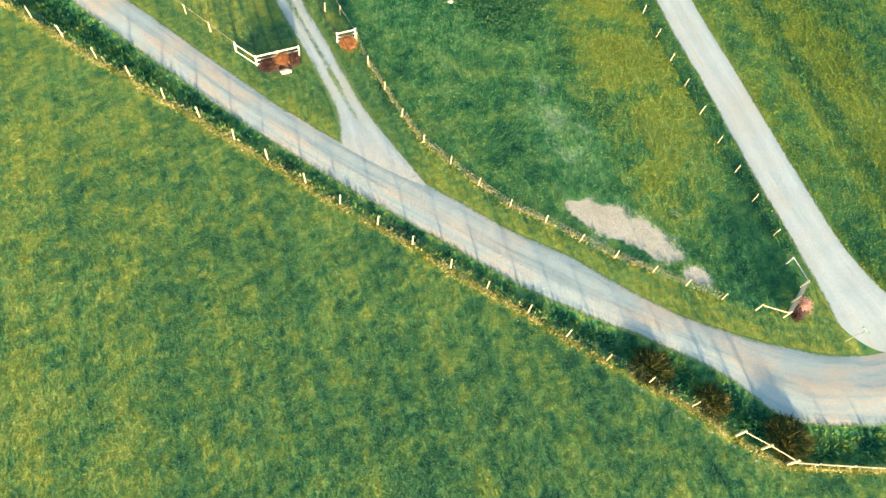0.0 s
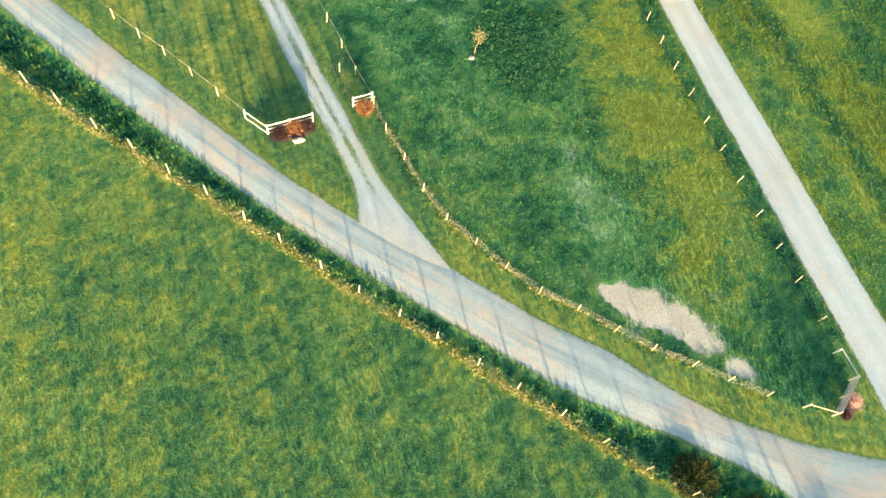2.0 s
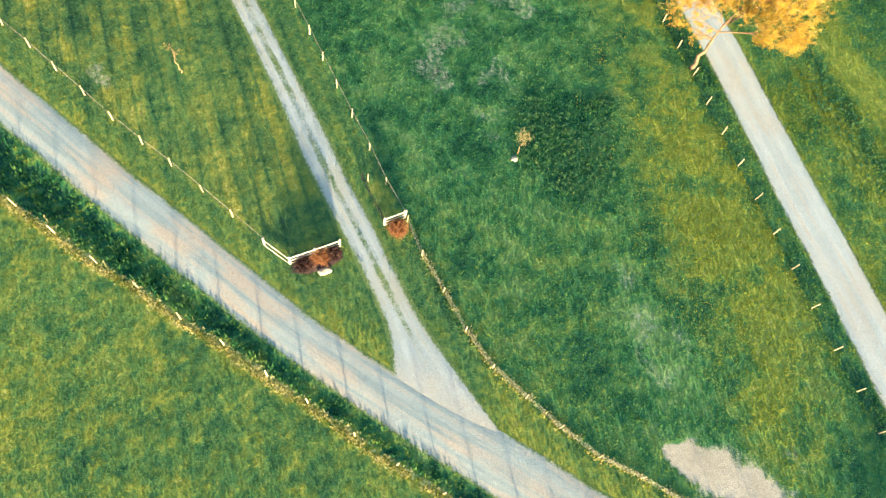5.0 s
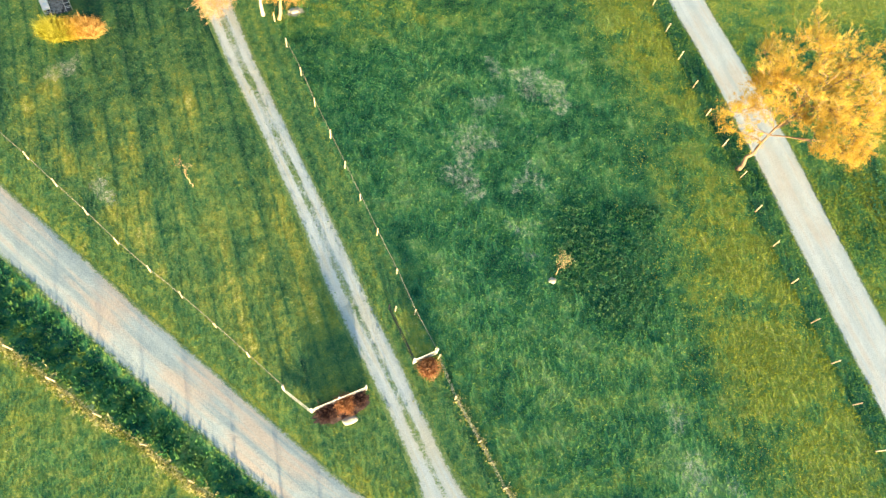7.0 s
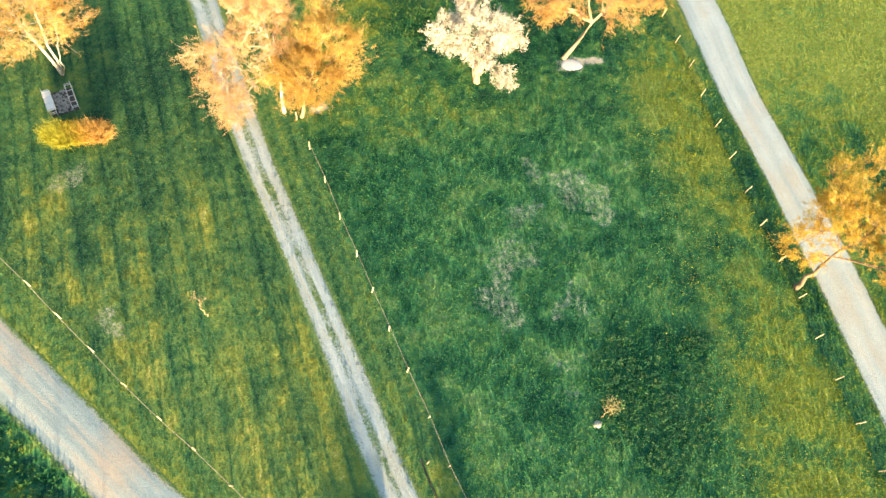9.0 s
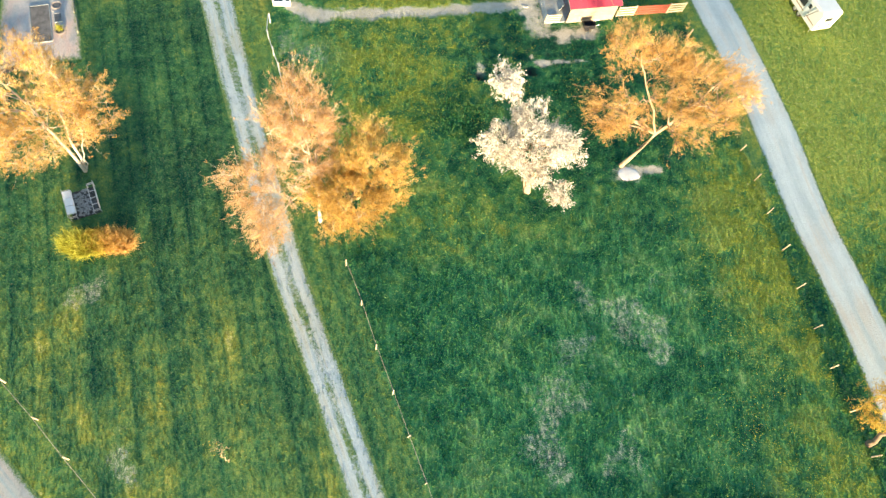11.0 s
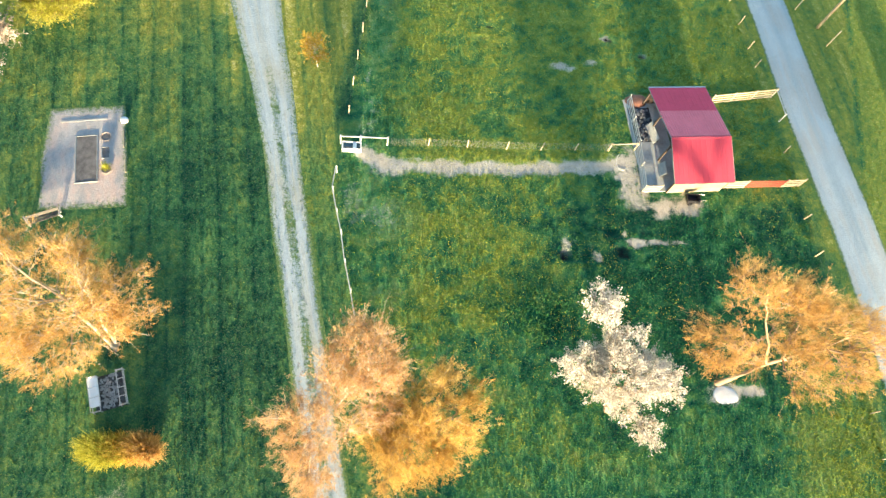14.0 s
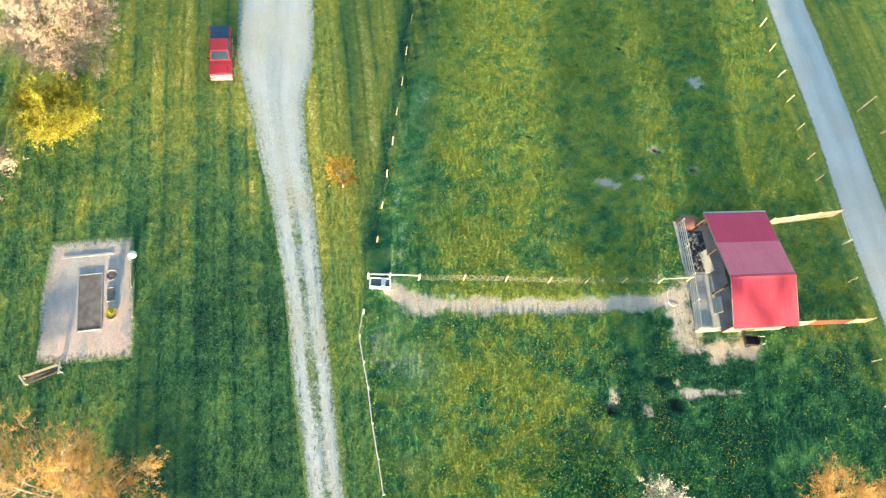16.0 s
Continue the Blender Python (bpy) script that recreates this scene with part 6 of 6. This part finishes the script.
hose = thing("hose", "pale garden hose lying in a loop beside the yard rail", "hose", pose(-3.3, 107.6, 0), data=Geo().tube([(0.45 * math.cos(a) * 1.2, 0.9 * math.sin(a), 0.03 + 0.02 * math.sin(3 * a)) for a in np.linspace(2.2, 5.6, 20)], [0.016] * 20, 6).mesh("hose", m_plastic_white, True))


# ---- pickup ----
def pickup():
    m_red = plain("red_car_paint", (0.55, 0.035, 0.04), 0.25, 0.0, 0.08, 2, 0.0, spec=0.6)
    m_glass = plain("tinted_glass", (0.04, 0.07, 0.09), 0.06, 0.0, 0.1, 2, 0.0, spec=0.7)
    m_cover = plain("dark_blue_bed_cover", (0.055, 0.10, 0.15), 0.7, 0.0, 0.2, 3, 0.003)
    m_tyre = plain("tyre_rubber", (0.025, 0.025, 0.025), 0.9)
    m_lamp = plain("clear_lamp_glass", (0.75, 0.75, 0.7), 0.15, 0.2, 0.05, 3, 0.0)
    m_tail = plain("red_lamp_glass", (0.5, 0.02, 0.02), 0.2, 0, 0.05, 3, 0.0)
    car = thing("pickup_truck", "red pickup truck with a dark blue bed cover parked on grass", "truck", pose(-44.75, 118.8, 0, 0, 0, -69.5))
    L, W = 5.15, 1.78
    side = [(-2.5, 0.42), (-1.95, 0.40), (-1.85, 0.72), (-1.5, 0.85), (-1.15, 0.72), (-1.05, 0.38), (1.1, 0.38), (1.2, 0.72), (1.55, 0.85), (1.9, 0.72), (2.0, 0.40), (2.5, 0.42), (2.55, 0.85), (2.45, 0.98), (1.2, 1.06), (-2.52, 1.04), (-2.56, 0.7)]
    part("body", Geo().prism(side, -W / 2, W / 2), m_red, car)

    def taper(x0, x1, x2, x3, z0, z1, w0, w1):
        """A cabin block: bottom from x0 to x3, top from x1 to x2."""
        v = [(x0, -w0, z0), (x3, -w0, z0), (x3, w0, z0), (x0, w0, z0), (x1, -w1, z1), (x2, -w1, z1), (x2, w1, z1), (x1, w1, z1)]
        return v, [(0, 3, 2, 1), (4, 5, 6, 7), (0, 1, 5, 4), (1, 2, 6, 5), (2, 3, 7, 6), (3, 0, 4, 7)]

    v, f = taper(-0.85, -0.7, 0.52, 1.2, 1.04, 1.62, 0.84, 0.68)
    cab = part("cab", Geo().add(v, f), m_red, car)
    e = 0.012
    part("windscreen", Geo().add([(1.12 + e, -0.74, 1.12 + e), (1.12 + e, 0.74, 1.12 + e), (0.58 + e, 0.64, 1.58 + e), (0.58 + e, -0.64, 1.58 + e), (1.10, -0.74, 1.10), (1.10, 0.74, 1.10), (0.56, 0.64, 1.56), (0.56, -0.64, 1.56)], [(0, 1, 2, 3), (7, 6, 5, 4), (0, 4, 5, 1), (1, 5, 6, 2), (2, 6, 7, 3), (3, 7, 4, 0)]), m_glass, car)
    part("rear_window", Geo().add([(-0.84 - e, 0.70, 1.14), (-0.84 - e, -0.70, 1.14), (-0.735 - e, -0.6, 1.55), (-0.735 - e, 0.6, 1.55), (-0.80, 0.70, 1.14), (-0.80, -0.70, 1.14), (-0.70, -0.6, 1.55), (-0.70, 0.6, 1.55)], [(0, 1, 2, 3), (7, 6, 5, 4), (0, 4, 5, 1), (2, 6, 7, 3)]), m_glass, car)
    for s in (-1, 1):
        y0, y1 = s * (0.82 + e), s * (0.70 + e)
        part("side_window", Geo().add([(-0.7, y0, 1.12), (0.98, y0, 1.12), (0.5, y1, 1.56), (-0.62, y1, 1.56), (-0.7, y0 - s * 0.03, 1.12), (0.98, y0 - s * 0.03, 1.12), (0.5, y1 - s * 0.03, 1.56), (-0.62, y1 - s * 0.03, 1.56)], [(0, 1, 2, 3), (7, 6, 5, 4), (0, 4, 5, 1), (1, 5, 6, 2), (2, 6, 7, 3), (3, 7, 4, 0)]), m_glass, car)
        part("mirror", Geo().box((0.09, 0.2, 0.16), pose(0.95, s * 0.98, 1.15), 0.03), m_black, car)
        part("headlight", Geo().box((0.06, 0.36, 0.16), pose(2.54, s * 0.66, 0.80), 0.02), m_lamp, car)
        part("tail_light", Geo().box((0.05, 0.16, 0.34), pose(-2.555, s * 0.78, 0.85), 0.02), m_tail, car)
        part("door_seam", Geo().box((0.012, 0.006, 0.6), pose(-0.55, s * (W / 2 + 0.002), 0.72), 0.001), m_black, car)
        for x in (-1.5, 1.55):
            wheel = part("wheel", Geo().lathe([(0.12, -0.1), (0.30, -0.11), (0.345, -0.07), (0.345, 0.07), (0.30, 0.11), (0.12, 0.1)], 24, pose(x, s * 0.78, 0.345, 90)), m_tyre, car, smooth=False)
            part("rim", Geo().lathe([(0.03, -0.115), (0.20, -0.115), (0.215, -0.09), (0.215, 0.09), (0.20, 0.115), (0.03, 0.115)], 20, pose(x, s * 0.785, 0.345, 90)), m_steel, wheel)
    part("bonnet_bulge", Geo().box((1.05, 1.1, 0.05), pose(1.82, 0, 1.03, 0, 3.5, 0), 0.02), m_red, car)
    part("bed_cover", Geo().box((1.6, 1.56, 0.07), pose(-1.68, 0, 1.07), 0.025), m_cover, car, "dark blue fabric bed cover")
    part("front_bumper", Geo().box((0.22, 1.76, 0.24), pose(2.58, 0, 0.50), 0.04), m_steel, car)
    part("grille", Geo().box((0.05, 0.9, 0.22), pose(2.545, 0, 0.78), 0.01), m_plastic_white, car)
    part("rear_bumper", Geo().box((0.16, 1.7, 0.18), pose(-2.6, 0, 0.5), 0.03), m_steel, car)
    plate = part("number_plate", Geo().box((0.012, 0.3, 0.15), pose(-2.69, 0, 0.52), 0.003), m_plastic_white, car)
    part("bar", Geo().box((0.006, 0.22, 0.05), pose(-2.698, 0, 0.52), 0.001), m_black, plate)


pickup()


# ---- camper trailer ----
def camper():
    m_shell = plain("white_camper_shell", (0.70, 0.70, 0.67), 0.4, 0.0, 0.06, 1.5, 0.0, spec=0.5)
    m_glass = plain("dark_camper_glass", (0.03, 0.035, 0.045), 0.08, 0.0, 0.1, 2, 0.0, spec=0.6)
    m_brown = plain("brown_marker_panel", (0.33, 0.20, 0.10), 0.6)
    m_tyre = bpy.data.materials["tyre_rubber"]
    c = thing("camper_trailer", "white camper trailer with dark windows parked on the grass", "trailer", pose(27.35, 112.95, 0, 0, 0, 111))
    L, W, H = 6.7, 2.4, 2.75
    outline = [(-L / 2, 0.55), (L / 2 - 0.5, 0.55), (L / 2 - 0.05, 0.9), (L / 2, 1.5), (L / 2 - 0.12, 2.1), (L / 2 - 0.5, 2.55), (L / 2 - 1.0, H), (-L / 2 + 0.15, H), (-L / 2, H - 0.15)]
    part("shell", Geo().prism(outline, -W / 2, W / 2), m_shell, c)
    part("roof_skin", Geo().box((L - 1.3, W - 0.1, 0.04), pose(-0.4, 0, H + 0.02), 0.015), m_shell, c)
    part("roof_hatch", Geo().box((0.55, 0.55, 0.14), pose(1.1, 0.0, H + 0.1), 0.04), m_glass, c, "dark tinted roof hatch")
    part("roof_vent", Geo().box((0.3, 0.3, 0.12), pose(2.0, 0.65, H + 0.06), 0.04), m_steel, c)
    part("air_conditioner", Geo().box((0.5, 0.25, 0.3), pose(0.1, -W / 2 - 0.1, 2.2), 0.04), m_black, c)
    for x, w in ((1.3, 1.6), (-0.25, 1.1)):
        part("window", Geo().box((w, 0.03, 0.8), pose(x, W / 2 + 0.012, 1.75), 0.02), m_glass, c)
    door = part("door", Geo().box((0.68, 0.04, 1.85), pose(-1.4, W / 2 + 0.014, 1.55), 0.02), m_shell, c)
    part("door_window", Geo().box((0.4, 0.02, 0.45), pose(-1.4, W / 2 + 0.04, 2.0), 0.02), m_glass, door)
    part("door_handle", Geo().box((0.05, 0.03, 0.14), pose(-1.68, W / 2 + 0.045, 1.4), 0.01), m_black, door)
    part("awning_roller", Geo().tube([(-2.6, W / 2 + 0.09, 2.6), (1.8, W / 2 + 0.09, 2.6)], [0.06] * 2, 10), m_shell, c)
    for x in (-2.5, 1.7):
        part("awning_arm", Geo().tube([(x, W / 2 + 0.08, 2.55), (x + (0.9 if x < 0 else -0.9), W / 2 + 0.07, 0.75)], [0.035] * 2, 6), m_black, c)
    part("stripe", Geo().box((L - 1.0, 0.012, 0.10), pose(-0.3, W / 2 + 0.008, 1.05), 0.003), m_brown, c)
    for s in (-1, 1):
        part("tail_panel", Geo().box((0.02, 0.5, 0.28), pose(-L / 2 - 0.012, s * 0.7, 1.1), 0.01), m_brown, c)
        for x in (-0.75, 0.05):
            wheel = part("wheel", Geo().lathe([(0.1, -0.09), (0.28, -0.1), (0.33, -0.06), (0.33, 0.06), (0.28, 0.1), (0.1, 0.09)], 20, pose(x, s * 1.02, 0.33, 90)), m_tyre, c)
            part("rim", Geo().lathe([(0.03, -0.105), (0.19, -0.105), (0.19, 0.105), (0.03, 0.105)], 16, pose(x, s * 1.03, 0.33, 90)), m_steel, wheel)
        part("drawbar", Geo().beam((L / 2 - 0.6, s * 0.6, 0.52), (L / 2 + 1.15, 0, 0.50), 0.08, 0.10), m_black, c)
    part("rear_window", Geo().box((0.03, 1.0, 0.5), pose(-L / 2 - 0.012, 0, 1.9), 0.02), m_glass, c)
    for s in (-0.18, 0.18):
        part("gas_bottle", Geo().lathe([(0.06, 0.55), (0.15, 0.58), (0.15, 0.95), (0.1, 1.05), (0.03, 1.08)], 14, pose(L / 2 + 0.35, s, 0)), m_plastic_white, c)
    part("jockey_wheel", Geo().tube([(L / 2 + 1.0, 0.12, 0.02), (L / 2 + 1.0, 0.12, 0.9)], [0.035] * 2, 8), m_steel, c)
    part("coupling", Geo().box((0.25, 0.1, 0.12), pose(L / 2 + 1.22, 0, 0.52), 0.03), m_black, c)
    for x in (-3.0, 2.6):
        for s in (-1, 1):
            part("steady_leg", Geo().box((0.06, 0.06, 0.56), pose(x, s * 0.95, 0.28)), m_steel, c)


camper()

# ---- seats round the fire place ----
FIRE = pose(-37.55, 79.15, 0, 0, 0, 29) @ Matrix.Scale(0.9, 4)
m_slate = plain("dark_slate_grit", (0.055, 0.06, 0.065), 0.9, scale=1.6, spread=0.95, depth=0.03)
pad = thing("slate_pad", "dark slate chip pad under the metal benches", "gravel pad", FIRE, kind="structure", data=Geo().box((2.2, 2.7, 0.06), pose(0, 0, 0.015), 0.03).mesh("slate_pad", m_slate))
chips = thing("slate_chips", "loose broken slate chips over the pad", "stones", FIRE @ pose(0, 0, 0.045), kind="stuff")
rr = random.Random(8)
g = Geo()
for i in range(130):
    k = rr.uniform(0.10, 0.30)
    g.box((k, k * rr.uniform(0.4, 0.9), 0.03), pose(rr.uniform(-0.6, 0.6), rr.uniform(-1.25, 1.25), rr.uniform(0, 0.03), rr.uniform(-14, 14), rr.uniform(-14, 14), rr.uniform(0, 180)), 0.01)
part("chips", g, plain("pale_slate_chips", (0.24, 0.26, 0.27), 0.7, scale=4, spread=0.5), chips)


def bench(label, m, cushion):
    """A long metal bench; one carries white cushions."""
    b = thing("metal_bench", label, "bench", m, "benches")
    for y in (-1.35, 1.35):
        for x in (-0.27, 0.27):
            part("leg", Geo().box((0.05, 0.05, 0.42), pose(x, y, 0.21)), m_steel, b)
        part("arm", Geo().beam((-0.27, y, 0.62), (0.27, y, 0.62), 0.05, 0.04), m_steel, b)
    for x in (-0.27, 0.27):
        part("seat_rail", Geo().beam((x, -1.4, 0.42), (x, 1.4, 0.42), 0.05, 0.05), m_steel, b)
    for i in range(5):
        part("slat", Geo().beam((-0.27, -1.35 + 0.675 * i, 0.445), (0.27, -1.35 + 0.675 * i, 0.445), 0.06, 0.03), m_steel, b)
    part("back_rail", Geo().beam((-0.30, -1.4, 0.85), (-0.30, 1.4, 0.85), 0.04, 0.06), m_steel, b)
    for y in (-1.35, 1.35):
        part("back_post", Geo().beam((-0.28, y, 0.42), (-0.30, y, 0.86), 0.04, 0.04), m_steel, b)
    if cushion:
        for i in range(3):
            part("cushion", Geo().box((0.7, 0.74, 0.18), pose(0.0, -0.62 + 0.77 * i, 0.55), 0.06), m_plastic_white, b, "thick white seat cushion")


bench("galvanised metal bench with thick white cushions", FIRE @ pose(-0.95, -0.05, 0.03), True)
bench("bare galvanised metal bench on the slate pad", FIRE @ pose(0.95, 0.0, 0.03, 0, 0, 180), False)

# ---- kitchen garden ----
GARDEN = pose(-46.2, 95.95, 0, 0, 0, 22)
corners = smooth_line([(2.45, 4.0), (0.5, 4.1), (-2.2, 4.15), (-2.4, 4.0), (-2.6, 2.6), (-2.75, 1.2), (-2.9, 0.2), (-2.9, -2.0), (-3.0, -3.6), (-2.8, -3.85), (-0.5, -4.0), (2.3, -4.1), (2.5, -3.9), (2.6, -1.5), (2.55, 1.5), (2.5, 4.0)], 0.12)[:-1]
n, fractions = len(corners), (1.15, 1.08, 1.02, 0.95, 0.85, 0.6, 0.3)
rings = np.stack([corners * k for k in fractions])
verts = np.concatenate([np.r_[rings.reshape(-1, 2), [[0, 0]]], np.r_[np.repeat([-0.004, 0.008, 0.014, 0.02, 0.03, 0.035, 0.04], n), 0.04][:, None]], 1)
i = np.arange(n)
quads = np.concatenate([np.stack([k * n + i, k * n + (i + 1) % n, (k + 1) * n + (i + 1) % n, (k + 1) * n + i], 1) for k in range(6)] + [np.stack([6 * n + i[::2], 6 * n + (i[::2] + 1) % n, 6 * n + (i[::2] + 2) % n, np.full(len(i[::2]), 7 * n)], 1)])
weed = np.r_[np.repeat([0.80, 0.58, 0.42, 0.33, 0.15, -0.2, -0.4], n), -0.6]
thing("garden_gravel", "pale gravel square of the kitchen garden on the lawn", "gravel pad", GARDEN, kind="structure", data=from_arrays("garden_gravel", verts, quads, m_garden, True, across=verts[:, 0] * 0.2, along=verts[:, 1] * 6, weed=weed))
raised = thing("raised_bed", "long timber-edged raised bed of dark soil", "raised bed", GARDEN @ pose(0, -0.22, 0.02) @ Matrix.Diagonal((1, 1, 0.6, 1)))
for x in (-0.78, 0.78):
    part("side_board", Geo().box((0.07, 4.3, 0.14), pose(x, 0, 0.07)), m_greywood, raised)
for y in (-2.1, 2.1):
    part("end_board", Geo().box((1.48, 0.07, 0.14), pose(0, y, 0.072)), m_greywood, raised)
m_soil = plain("dry_garden_soil", (0.15, 0.14, 0.135), 0.95, scale=2.2, spread=0.6, depth=0.03)
part("soil", Geo().box((1.48, 4.12, 0.08), pose(0, 0, 0.06), 0.01), m_soil, raised)
m_pot = plain("terracotta_pot", (0.42, 0.34, 0.29), 0.85, scale=5)
for k, (x, y) in enumerate(((1.42, 1.62), (1.45, -1.35))):
    pot = thing("plant_pot", "round clay pot of dark soil on the gravel", "pot", GARDEN @ pose(x, y, 0.04) @ Matrix.Diagonal((1, 1, 0.6, 1)), "garden pots")
    part("pot", Geo().lathe([(0.34, 0), (0.40, 0.15), (0.43, 0.15), (0.43, 0.20), (0.36, 0.20), (0.34, 0.12), (0.05, 0.11)], 20), m_pot, pot)
    part("soil", Geo().lathe([(0.35, 0.11), (0.355, 0.14), (0.1, 0.17)], 16), m_soil, pot)
    if k:
        spiky("pot_plant", "small yellow-green plant growing in a clay pot", tuple((GARDEN @ pose(x, y + 0.1, 0)).translation[:2]), 0.26, 0.4, m_leaf_lime, 160, 330, z=0.11)
tub = thing("trough_planter", "rectangular grey planter on the gravel", "planter", GARDEN @ pose(1.42, 0.15, 0.04) @ Matrix.Diagonal((1, 1, 0.6, 1)), "garden pots")
part("box", Geo().prism([(-0.28, 0), (0.28, 0), (0.32, 0.2), (0.27, 0.2), (0.24, 0.1), (-0.24, 0.1), (-0.27, 0.2), (-0.32, 0.2)], -0.48, 0.48), m_concrete, tub)
for s in (-1, 1):
    part("end", Geo().box((0.6, 0.04, 0.2), pose(0, s * 0.5, 0.1)), m_concrete, tub)
part("soil", Geo().box((0.5, 0.94, 0.08), pose(0, 0, 0.11)), m_soil, tub)
for k, (x, y) in enumerate(((2.75, 1.35), (2.85, -0.95))):
    thing("edging_board", "pale timber board edging the garden gravel", "board", GARDEN @ pose(x, y, 0.1), "edging boards", data=Geo().box((0.06, 1.65, 0.25), None, 0.015).mesh("edging_board", m_board))
thing("edging_board", "weathered plank lying on the garden gravel", "board", GARDEN @ pose(-0.2, 3.4, 0.05), "edging boards", data=Geo().box((3.4, 0.16, 0.03), None, 0.01).mesh("edging_board", m_concrete))
urn = thing("round_cover", "round white domed cover beside the garden", "cover", pose(-44.75, 99.85, 0), data=Geo().lathe([(0.26, 0.0), (0.30, 0.04), (0.30, 0.16), (0.27, 0.22), (0.16, 0.28), (0.03, 0.30)], 24).mesh("round_cover", m_plastic_white, True))

m_seat = plain("dark_weathered_seat_wood", (0.09, 0.085, 0.08), 0.85, scale=4, spread=0.4)
seat = thing("wooden_seat", "broken weathered wooden garden seat with pale end boards", "bench", pose(-46.8, 90.15, 0, 0, 0, 36))
for k in range(4):
    part("slat", Geo().box((2.2, 0.09, 0.04), pose(0, -0.2 + 0.13 * k, 0.40 - 0.02 * (k % 2), 4, 2 * k - 3), 0.01), m_seat, seat)
part("back_plank", Geo().box((2.2, 0.05, 0.3), pose(0, 0.24, 0.62, -14)), m_seat, seat)
for s in (-1, 1):
    part("end_board", Geo().box((0.12, 0.85, 0.08), pose(s * 1.15, 0.05, 0.56, 0, 0, s * -18), 0.02), m_grey_board, seat, "pale timber end board")
    for y in (-0.2, 0.2):
        part("leg", Geo().box((0.08, 0.08, 0.5), pose(s * 1.08, y, 0.25)), m_concrete, seat)
